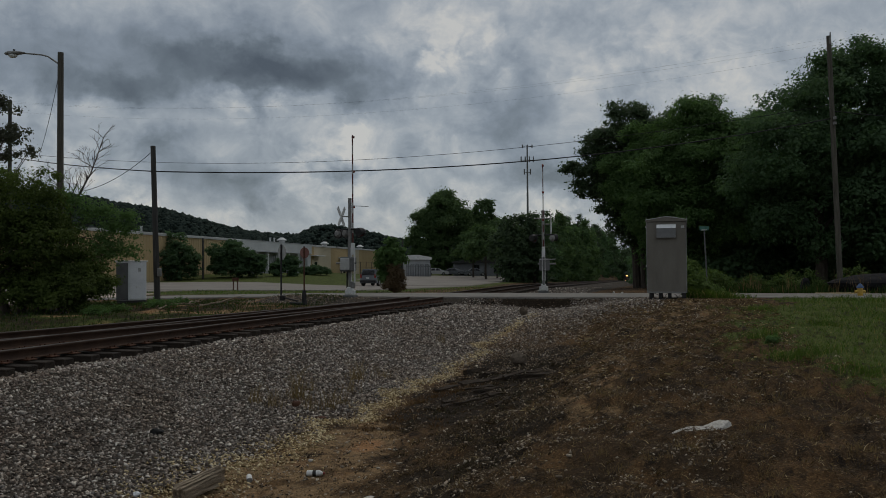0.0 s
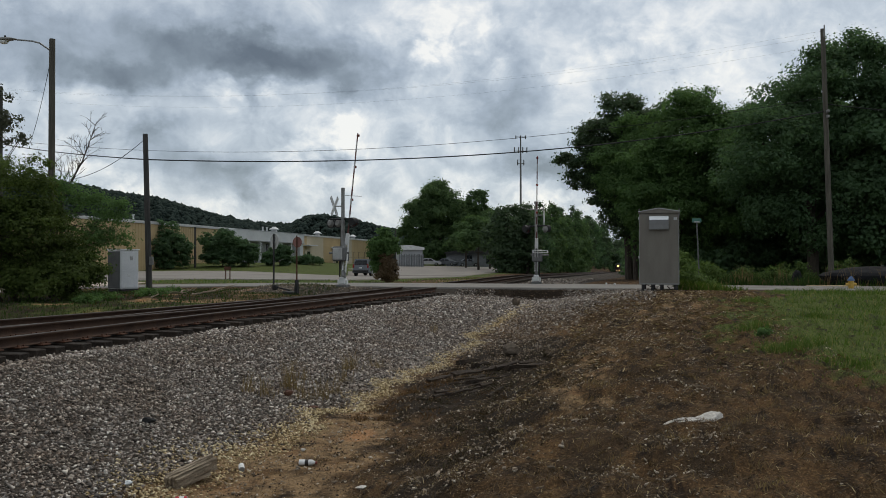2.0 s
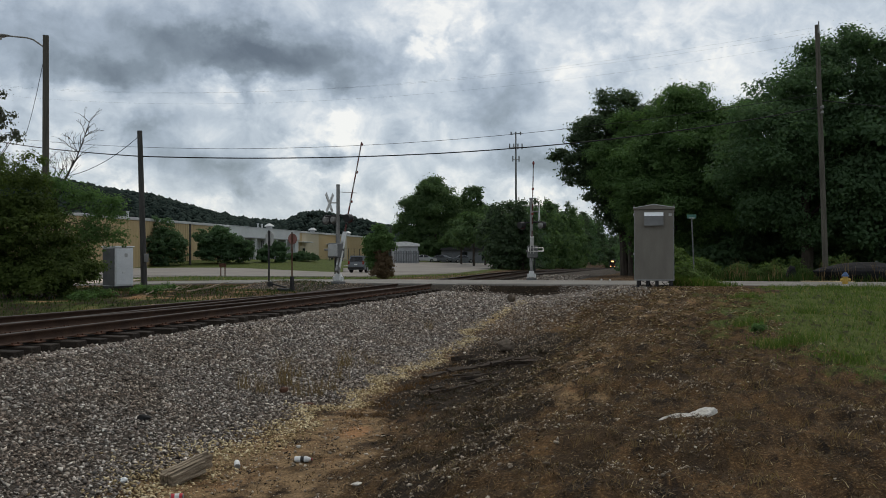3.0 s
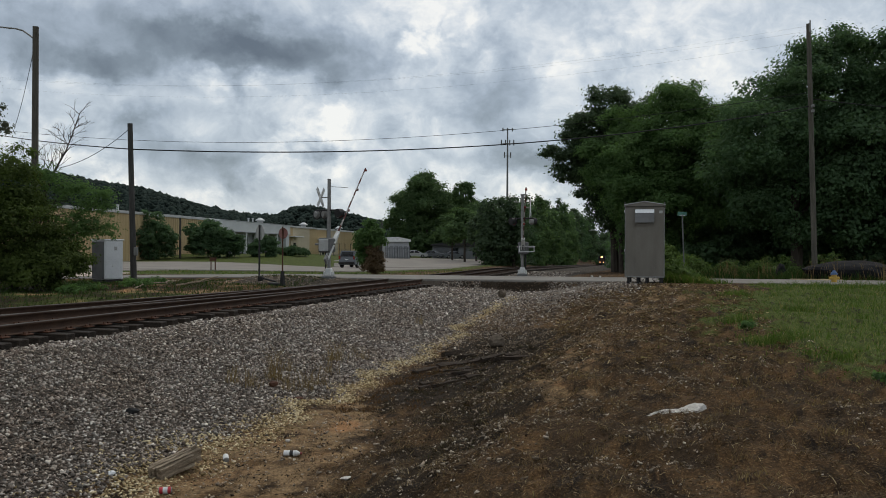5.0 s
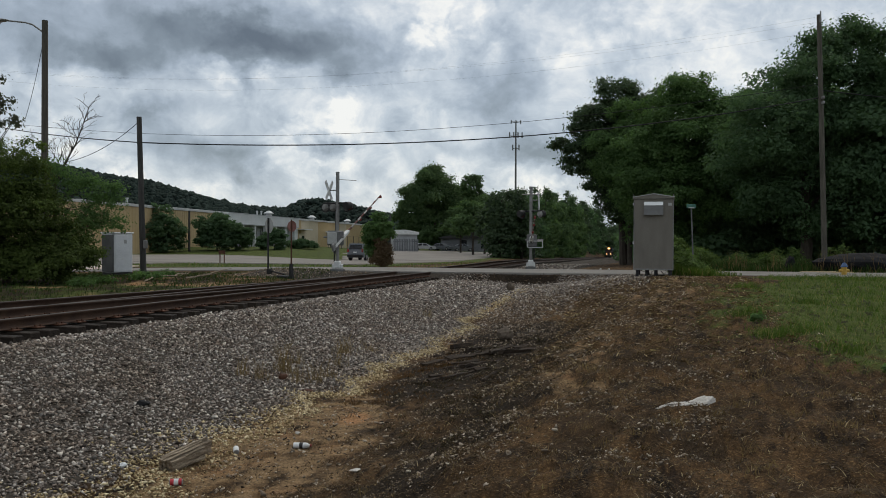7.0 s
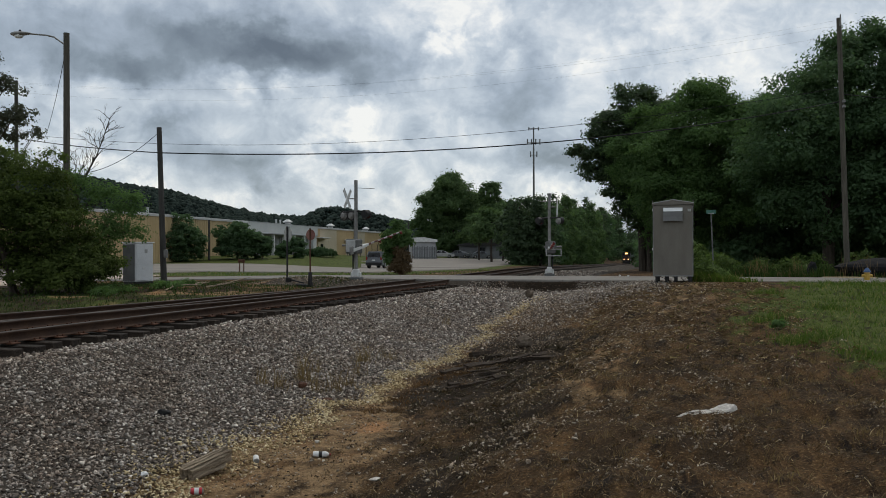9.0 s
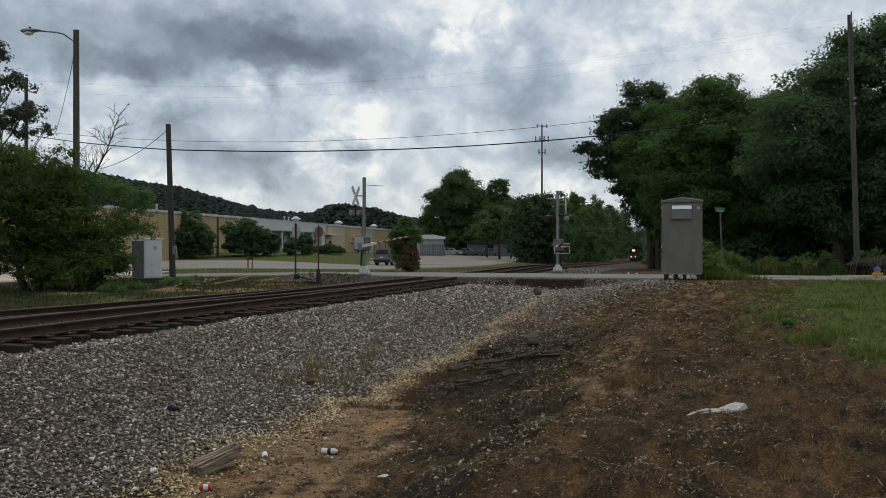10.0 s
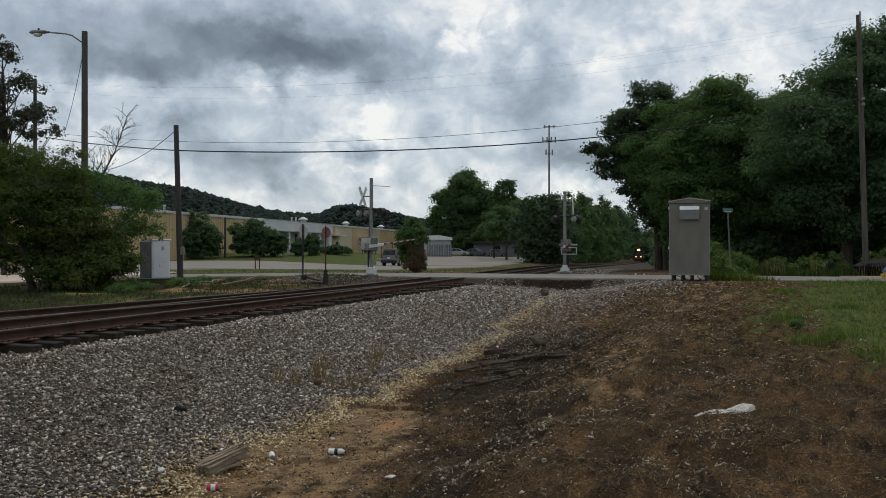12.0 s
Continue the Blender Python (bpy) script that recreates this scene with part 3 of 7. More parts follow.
    dark = np.maximum(dark, 0.75 * ease(wave(uu * 0.6, sg, 91, 1.5) + 0.4 * wave(uu, sg, 92, 0.6), -0.05, 0.45) * (1 - 0.85 * ease(uu, 4, 8)) * ease(sg, 8, 9) * (1 - ease(sg - 0.35 * np.maximum(0, 6 - uu), 10.5, 12)))
    clay = np.maximum(clay, 0.68 * ease(uu, 9, 12) * (1 - ease(uu, 20, 22)) * ease(sg + wob * 0.6, 8.4, 9.2) * (1 - ease(sg + wob * 0.6, 10.4, 11.4)) * ease(wave(uu * 0.4, sg, 98, 0.9), -0.5, 0.5))
    # bank soil darkened to hold the bush's shade in its colour
    dark = np.maximum(dark, 0.85 * ease(-sg + wob, 4.0, 6.0) * (uu < 22) * (sg > -40))
    dark = np.where(sg < 0, dark * (1 - 0.9 * np.clip(clay, 0, 1)), dark)
    dark = np.maximum(dark, 1.0 * ease(uu + wob * 0.15, 23.7, 24.1) * (1 - ease(uu, 24.65, 24.8)) * ease(sg + wob * 0.5, 1.0, 2.4) * (1 - ease(sg + wob * 0.6, 5.2, 7.0)))
    stone = np.maximum(stone, ease(uu, 19, 21.5) * (1 - ease(uu, 30.5, 34)) * (sg > -7) * (sg < 8.6) * (0.9 - 0.9 * ease(uu, 23.9, 24.2) * (1 - ease(uu, 24.7, 24.9)) * (sg > 0.8)))
    stone = np.maximum(stone, (np.abs(sg - bend(uu) + 0.75) < 4.0) * (uu > 30))
    rgba = np.stack([np.clip(turf, 0, 1), np.clip(clay, 0, 1), np.clip(stone, 0, 1), 1 - np.clip(dark, 0, 1)], -1).reshape(-1, 4)
    at = me.color_attributes.new("cover", "FLOAT_COLOR", "POINT")
    at.data.foreach_set("color", rgba.astype(np.float32).ravel())
    ob = placed("ground", me, "ground", smooth=True)
    tagged(ob, "uneven ground with dry brown thatch, green turf and a clay ditch", "ground", kind="structure")


build_ground()


def ribbon(name, us, ss, lift, material, label, category, edges=None):
    """A paved sheet laid over the ground, with a rim that reaches into it. edges: its two sides as a function of u, where they are no straight lines."""
    uu, sg = np.meshgrid(us, ss, indexing="ij")
    if edges is not None:
        a, b = edges(uu)
        sg = a + (b - a) * sg
    z = height(uu, sg) + lift
    x, y = spot(uu, sg)
    nu, ns = uu.shape
    top = np.stack([x, y, z], -1).reshape(-1, 3)
    idx = np.arange(nu * ns).reshape(nu, ns)
    faces = [np.stack([idx[:-1, :-1], idx[1:, :-1], idx[1:, 1:], idx[:-1, 1:]], -1).reshape(-1, 4)]
    rim = np.concatenate([idx[0, :], idx[1:, -1], idx[-1, -2::-1], idx[-2:0:-1, 0]])
    low = top[rim] - (0, 0, 0.12)
    k = np.arange(len(rim)) + nu * ns
    faces.append(np.stack([rim, np.roll(rim, -1), np.roll(k, -1), k], -1))
    me = sheet(name, np.concatenate([top, low]), np.concatenate(faces))
    return tagged(placed(name, me, material), label, category, kind="structure")


ribbon("road", np.linspace(NEAR_EDGE, FAR_EDGE, 9), np.concatenate([np.arange(-60, 60, 1.0), np.geomspace(60, 400, 12)]), 0.035, "asphalt",
       "worn pale grey asphalt road across the track", "road")
ribbon("parking_lot", np.arange(44, 76.5, 2.0), np.linspace(0, 1, 26), 0.06, "concrete_lot",
       "pale grey parking lot before the warehouse", "parking lot", edges=lambda u: (-40 - 0.35 * (u - 44), -11.5 + 0 * u))
ribbon("yard", np.arange(76.1, 150, 4.0), np.linspace(0, 1, 14), 0.06, "concrete_lot",
       "pale grey yard beyond the parking lot", "yard", edges=lambda u: (-25.5 - 0.4 * (u - 78), np.minimum(-11.5, bend(u) - 10)))
ribbon("gravel_drive", np.arange(15.9, 33.1, 0.75), np.arange(-60, -18.9, 1.5), 0.047, "tan_gravel",
       "cream packed gravel drive crossing the road", "drive")
ribbon("side_lane", np.arange(30.35, 43.9, 1.0), np.arange(-42, -23.5, 1.5), 0.06, "concrete_lot",
       "pale asphalt lane between the road and the lot", "road")


# ---------------------------------------------------------------- track
def rail_outline():
    """Half a flat-bottomed rail's section, mirrored: across and up from the foot."""
    half = [(0.07, 0.0), (0.07, 0.012), (0.016, 0.032), (0.009, 0.05), (0.009, 0.115), (0.036, 0.13), (0.037, 0.158), (0.03, 0.17)]
    return half + [(-a, b) for a, b in reversed(half)]


def rail(parent, s, us):
    section = np.array(rail_outline())
    head = np.arange(len(section))
    rings = []
    sp, zz = np.asarray(s, float) + bend(us), grade(us)
    for u, sv, zv in zip(us, sp, zz):
        x, y = spot(u, sv)
        rings.append(np.stack([x + ES[0] * section[:, 0], y + ES[1] * section[:, 0], zv - 0.17 + section[:, 1]], -1))
    v = np.concatenate(rings)
    n = len(section)
    faces, steel = [], []
    for i in range(len(us) - 1):
        for j in range(n):
            k = (j + 1) % n
            faces.append((i * n + j, i * n + k, (i + 1) * n + k, (i + 1) * n + j))
            steel.append(1 if 6 <= j <= 8 else 0)
    me = sheet("rail", v, faces)
    me.materials.append(M["rail"])
    me.materials.append(M["rail_head"])
    me.polygons.foreach_set("material_index", steel)
    return placed("rail", me, None, parent, "rusty steel rail with a worn shiny head")


def sleeper_mesh():
    bm = bmesh.new()
    box(bm, 2.6, 0.23, 0.18, 0, 0, -0.18, 0.012)
    for v in bm.verts:
        v.co += Vector(noise.noise_vector(v.co * 3)) * 0.008
    me = bpy.data.meshes.new("sleeper")
    bm.to_mesh(me)
    bm.free()
    me.materials.append(M["sleeper"])
    return me


def plate_mesh():
    bm = bmesh.new()
    box(bm, 0.34, 0.19, 0.022, 0, 0, 0, 0.004)
    for a in (-0.11, 0.11):
        for b in (-0.06, 0.06):
            box(bm, 0.03, 0.03, 0.03, a, b, 0.02)
    me = bpy.data.meshes.new("tie_plate")
    bm.to_mesh(me)
    bm.free()
    me.materials.append(M["rust"])
    return me


def build_track():
    track = root("railway_track", Matrix(), "single rusty railway track on dark timber sleepers in ballast", "railway track")
    us = np.concatenate([np.arange(-60, 24, 4.0), np.arange(24, 62, 2.0), np.arange(62, 520, 8.0)])
    rail(track, 0.0, us)
    rail(track, -1.505, us)
    side = np.arange(-40, 20.1, 1.5)
    rail(track, -1.545 - lead(side), side)
    rail(track, -0.04 - lead(side), side)
    sm, pm = sleeper_mesh(), plate_mesh()
    rng = np.random.RandomState(5)
    for u in np.arange(-14, 24.4, 0.5):
        ob = placed("sleeper", sm, None, track)
        more = float(lead(u))
        x, y = spot(u + rng.uniform(-0.03, 0.03), -0.75 - more / 2 + rng.uniform(-0.11, 0.11))
        ob.matrix_basis = pose(x, y, -0.194 + rng.uniform(-0.03, 0.004), 0, 0, TURN + rng.uniform(-1.2, 1.2)) @ Matrix.Diagonal(((2.6 + more) / 2.6, rng.uniform(0.9, 1.1), 1, 1))
        for s in (0.0, -1.505):
            pl = placed("tie_plate", pm, None, track)
            x, y = spot(u, s)
            pl.matrix_basis = pose(x, y, -0.19, 0, 0, TURN)
    # the sleepers farther off, in one piece
    one = np.array([v.co[:] for v in sm.vertices])
    polys = [tuple(p.vertices) for p in sm.polygons]
    verts, faces = [], []
    for u in np.concatenate([np.arange(-60, -14.4, 0.5), np.arange(31, 300, 0.5)]):
        sv, zv = -0.75 + float(bend(u)), float(grade(u)) - 0.192
        x, y = spot(u, sv)
        k = len(verts)
        verts += [(x + ES[0] * a + EU[0] * b, y + ES[1] * a + EU[1] * b, zv + c) for a, b, c in one]
        faces += [tuple(k + i for i in p) for p in polys]
    me = bpy.data.meshes.new("sleepers")
    me.from_pydata(verts, [], faces)
    ob = placed("sleepers", me, "sleeper", track, "far row of dark timber sleepers")
    tagged(ob, kind="stuff")
    # planks that carry the road over the track
    for s, w in ((0.62, 0.9), (-0.75, 1.25), (-2.1, 0.9)):
        bm = bmesh.new()
        box(bm, w, FAR_EDGE - NEAR_EDGE + 0.06, 0.16, 0, 0, -0.16, 0.012)
        ob = part("crossing_panel", bm, "asphalt", track, "worn grey crossing panel flush with the rails")
        x, y = spot((NEAR_EDGE + FAR_EDGE) / 2, s)
        ob.matrix_basis = pose(x, y, 0.004, 0, 0, TURN)


build_track()


# ---------------------------------------------------------------- loose stone and grass
def pebbles(count, seed, rough=0.42, fine=True):
    """A few angular stone shapes, each with unit radius."""
    rng = np.random.RandomState(seed)
    shapes = []
    for _ in range(count):
        bm = bmesh.new()
        if fine and len(shapes) % 4 == 0:
            bmesh.ops.create_cone(bm, cap_ends=True, segments=4, radius1=1.0, radius2=rng.uniform(0.55, 0.9), depth=1.3)
        else:
            bmesh.ops.create_cone(bm, cap_ends=True, segments=3, radius1=1.05, radius2=rng.uniform(0.6, 0.95), depth=1.2)
        bmesh.ops.triangulate(bm, faces=bm.faces)
        bm.verts.index_update()
        v = np.array([w.co[:] for w in bm.verts]) * rng.uniform(1 - rough, 1 + rough, (len(bm.verts), 1))
        v = v * np.array([rng.uniform(0.95, 1.5), rng.uniform(0.65, 1.05), rng.uniform(0.4, 0.75)])
        shapes.append((v, np.array([[w.index for w in f.verts] for f in bm.faces])))
        bm.free()
    return shapes


def turns(rng, n, tilt=3.14):
    """Random turns as 3 x 3 arrays."""
    a, b, c = rng.uniform(0, 6.283, n), rng.uniform(-tilt, tilt, n), rng.uniform(-tilt, tilt, n)
    ca, sa, cb, sb, cc, sc = np.cos(a), np.sin(a), np.cos(b), np.sin(b), np.cos(c), np.sin(c)
    o, i = np.zeros(n), np.ones(n)
    rz = np.stack([ca, -sa, o, sa, ca, o, o, o, i], -1).reshape(n, 3, 3)
    ry = np.stack([cb, o, sb, o, i, o, -sb, o, cb], -1).reshape(n, 3, 3)
    rx = np.stack([i, o, o, o, cc, -sc, o, sc, cc], -1).reshape(n, 3, 3)
    return rz @ ry @ rx


def scatter_stones(name, places, sizes, material, label, category, seed, fine=True, shapes=5):
    rng = np.random.RandomState(seed)
    kinds = pebbles(shapes, seed, fine=fine)
    which = rng.randint(0, shapes, len(places))
    vs, fs, k = [], [], 0
    for j, (v, f) in enumerate(kinds):
        sel = which == j
        n = int(sel.sum())
        if not n:
            continue
        w = np.einsum("nij,vj->nvi", turns(rng, n, 0.75), v) * sizes[sel][:, None, None] + places[sel][:, None, :]
        vs.append(w.reshape(-1, 3))
        fs.append((f[None] + (np.arange(n) * len(v))[:, None, None]).reshape(-1, 3) + k)
        k += n * len(v)
    me = sheet(name, np.concatenate(vs), np.concatenate(fs))
    return tagged(placed(name, me, material), label, category, kind="stuff")


def cast(rng, n, u0, u1, s0, s1):
    return rng.uniform(u0, u1, n), rng.uniform(s0, s1, n)


def stones_at(u, s, sizes, sink=0.25):
    x, y = spot(u, s)
    return np.stack([x, y, height(u, s) + sizes * (0.4 - sink + np.random.RandomState(len(u)).uniform(-0.45, 0.75, len(u)))], -1)


def build_ballast():
    rng = np.random.RandomState(11)
    us, ss, rs = [], [], []
    for n, u0, u1, s0, s1, r0, r1 in ((62000, -9.5, 3, 0.5, 5.1, 0.010, 0.026), (40000, 3, 14, 0.5, 4.9, 0.014, 0.030),
                                      (14000, 14, 24.35, 0.5, 5.0, 0.024, 0.043), (6000, -14, 20, -3.4, -1.0, 0.03, 0.045),
                                      (9000, -12, 24.3, 0.2, 0.95, 0.02, 0.036), (4200, -14, 24.3, -1.4, -0.1, 0.025, 0.04), (5200, 17, 24.4, 4.6, 9.2, 0.02, 0.04), (1500, 24.2, 24.62, 5.4, 9.0, 0.018, 0.036), (500, 24.2, 24.62, 0.9, 2.6, 0.018, 0.036),
                                      (2600, 31, 62, 0.4, 4.5, 0.035, 0.055), (12000, 8, 24.4, 4.9, 9.0, 0.016, 0.033)):
        u, s = cast(rng, n, u0, u1, s0, s1)
        r = rng.uniform(r0, r1, n) * rng.choice([0.75, 1.0, 1.0, 1.25], n)
        if s0 == 0.5:
            # a ragged toe
            keep = (s < 4.55 + wave(u, s, 21, 2.5) * 0.3 + rng.exponential(0.12, n)) & (u > -2.2 - 0.9 * (s - 1))
            u, s, r = u[keep], s[keep], r[keep]
        if s0 == 4.9:
            keep = rng.uniform(0, 1, n) < ease(u - (s - 5) * 1.5 + wave(u, s, 33, 1.6) * 2.5, 8.0, 15)
            u, s, r = u[keep], s[keep], r[keep]
        if s0 == -3.4:
            s = s - lead(u)
        if u0 == 31:
            s = s + bend(u)
        us.append(u), ss.append(s), rs.append(r)
    u, s, r = np.concatenate(us), np.concatenate(ss), np.concatenate(rs)
    scatter_stones("ballast", stones_at(u, s, r), r, "ballast", "grey crushed granite ballast spread beside the track", "gravel", 12)
    for n, u0, u1, s0, s1, r0, r1, m, lab, sd in ((2600, 20.6, 24.6, -8, -2.5, 0.010, 0.03, "bank_stone", "pale rubble on the dirt beside the switch", 19),
                                                  (700, 24.1, 24.66, 1.2, 6.6, 0.008, 0.035, "crumb", "broken dark asphalt along the edge of the road", 22)):
        u, s = cast(rng, n, u0, u1, s0, s1)
        r = rng.uniform(r0, r1, n)
        scatter_stones("rubble", stones_at(u, s, r, -0.2), r, m, lab, "rubble", sd, fine=False)
    n = 17000
    u, s = cast(rng, n, -6.5, 12, 4.8, 8.8)
    s = 4.8 + (s - 4.8) ** 1.15 * 0.8
    keep = wave(u, s, 96, 0.7) + 0.5 * wave(u, s, 97, 0.3) + 0.12 * (s - 6.2) + rng.normal(0, 0.25, n) > -0.1
    u, s = u[keep], s[keep]
    n = len(u)
    r = rng.uniform(0.003, 0.011, n) * rng.choice([1, 1, 1, 1.9], n)
    scatter_stones("soil_crumbs", stones_at(u, s, r), r, "crumb", "dark crumbs of soil and bark strewn over the clay ditch", "soil", 18, fine=False)
    n = 9000
    u, s = cast(rng, n, -6.5, 20, 4.8, 8.6)
    s = 4.8 + (s - 4.8) ** 1.15 * 0.8
    keep = rng.uniform(0, 1, n) > 0.82 * ease(u, 0.5, 2.5) * (1 - ease(u, 9, 12)) * ease(s, 5.1, 5.5)
    u, s = u[keep], s[keep]
    n = len(u)
    r = rng.uniform(0.003, 0.012, n) * rng.choice([1, 1, 1, 1.6], n)
    scatter_stones("stray_gravel", stones_at(u, s, r), r, "chip", "stray stones strewn over the clay ditch", "gravel", 16, fine=False)
    n = 17000
    u = rng.uniform(-5.6, 21, n)
    s = 4.75 + wave(u, u * 0, 21, 2.5) * 0.3 + rng.normal(0, 0.12, n) * (1 + 1.6 * (1 - ease(u, -1.5, 2.5)))
    r = rng.uniform(0.010, 0.024, n)
    scatter_stones("stained_gravel", stones_at(u, s, r), r, "ochre", "ochre-stained stones along the toe of the ballast", "gravel", 13, fine=False)
    n = 40000
    u, s = cast(rng, n, 2, 22, 4.9, 10.8)
    lie = wave(u * 0.35, s, 34, 1.1) + wave(u, s, 35, 0.5) * 0.5 + rng.normal(0, 0.3, n) - 0.22 * (s - 7.2) + 0.05 * (u - 6) - 0.75 * (1 - ease(u, 6, 10)) * (1 - ease(s, 6.8, 8.0))
    u, s = u[lie > 0.1], s[lie > 0.1]
    r = rng.uniform(0.007, 0.024, len(u)) * rng.choice([1, 1, 1.3], len(u))
    scatter_stones("bank_gravel", stones_at(u, s, r), r, "bank_stone", "dusty brown stones strewn down the bank", "gravel", 17, fine=False)
    us, ss = [], []
    for cu, cs, ru, rs2, k in ((-1.2, 8.25, 0.5, 0.25, 520), (0.8, 10.2, 0.25, 0.35, 300), (-2.3, 10.1, 0.3, 0.2, 280), (-3.2, 9.6, 0.2, 0.25, 160), (-0.4, 9.0, 0.5, 0.2, 220), (1.6, 7.9, 0.8, 0.25, 420), (3.6, 7.4, 0.8, 0.3, 420), (-2.6, 8.2, 0.4, 0.25, 260), (8.5, 8.7, 0.9, 0.28, 520), (12.0, 9.5, 1.3, 0.35, 700), (15.8, 10.0, 1.4, 0.4, 560), (6.0, 9.6, 0.6, 0.2, 240)):
        us.append(cu + rng.normal(0, ru, k)), ss.append(cs + rng.normal(0, rs2, k))
    u, s = np.concatenate(us), np.concatenate(ss)
    r = rng.uniform(0.005, 0.015, len(u)) * rng.choice([1, 1, 1.4], len(u))
    scatter_stones("chip_patches", stones_at(u, s, r), r, "chip", "pale stone chips washed into patches on the bank", "gravel", 23, fine=False)
    n = 1500
    u, s = cast(rng, n, -4.5, 9, 5.4, 9.0)
    keep = wave(u, s, 99, 0.9) + rng.normal(0, 0.3, n) > 0.0
    u, s = u[keep], s[keep]
    r = rng.uniform(0.010, 0.026, len(u)) * rng.choice([0.7, 1, 1, 1.3], len(u))
    scatter_stones("ditch_stones", stones_at(u, s, r), r, "chip", "loose pale and grey stones lying in the ditch", "gravel", 24, fine=False)
    n = 34000
    u, s = cast(rng, n, -6, 22, 5.2, 12.5)
    keep = (wave(u * 0.45, s, 31, 1.3) + wave(u, s, 32, 0.6) * 0.5 + rng.normal(0, 0.18, n) > 0.55) | (rng.uniform(0, 1, n) < 0.02)
    u, s = u[keep], s[keep]
    r = rng.uniform(0.005, 0.016, len(u)) * rng.choice([1, 1, 1, 1.3], len(u))
    scatter_stones("stone_chips", stones_at(u, s, r), r, "chip", "pale stone chips strewn over the brown bank", "gravel", 14, fine=False)


build_ballast()


def blades(name, u, s, tall, wide, lean, material, label, seed, category="grass"):
    """Bent grass blades of three points and a tip, rooted in the ground."""
    rng = np.random.RandomState(seed)
    n = len(u)
    x, y = spot(u, s)
    z = height(u, s) - 0.01
    a = rng.uniform(0, 6.283, n)
    w = np.stack([np.cos(a), np.sin(a), np.zeros(n)], -1) * (wide * rng.uniform(0.7, 1.3, n))[:, None]
    b = rng.uniform(0, 6.283, n)
    tip = np.stack([np.cos(b), np.sin(b), np.zeros(n)], -1) * (lean * rng.uniform(0.2, 1.3, n) * tall)[:, None]
    foot = np.stack([x, y, z], -1)
    up = np.zeros((n, 3))
    up[:, 2] = tall
    mid = foot + up * 0.6 + tip * 0.35
    v = np.stack([foot - w, foot + w, mid + w * 0.7, mid - w * 0.7, foot + up + tip], 1).reshape(-1, 3)
    k = (np.arange(n) * 5)[:, None]
    f = np.concatenate([k + (0, 1, 2), k + (0, 2, 3), k + (3, 2, 4)])
    me = sheet(name, v, f)
    return tagged(placed(name, me, material), label, category, kind="stuff")


def straws(name, u, s, long, wide, material, label, seed):
    """Flat dead straws lying every way on the ground."""
    rng = np.random.RandomState(seed)
    n = len(u)
    x, y = spot(u, s)
    z = height(u, s) + rng.uniform(0.002, 0.02, n)
    a = rng.uniform(0, 6.283, n)
    d = np.stack([np.cos(a), np.sin(a), rng.normal(0, 0.22, n)], -1) * (long / 2)[:, None]
    w = np.stack([-np.sin(a), np.cos(a), rng.normal(0, 0.6, n)], -1) * wide
    c = np.stack([x, y, z], -1)
    c[:, 2] += np.abs(d[:, 2]) * 0.6
    v = np.stack([c - d - w, c + d - w, c + d + w, c - d + w], 1).reshape(-1, 3)
    f = (np.arange(n) * 4)[:, None] + np.arange(4)
    return tagged(placed(name, sheet(name, v, f), material), label, "straw", kind="stuff")


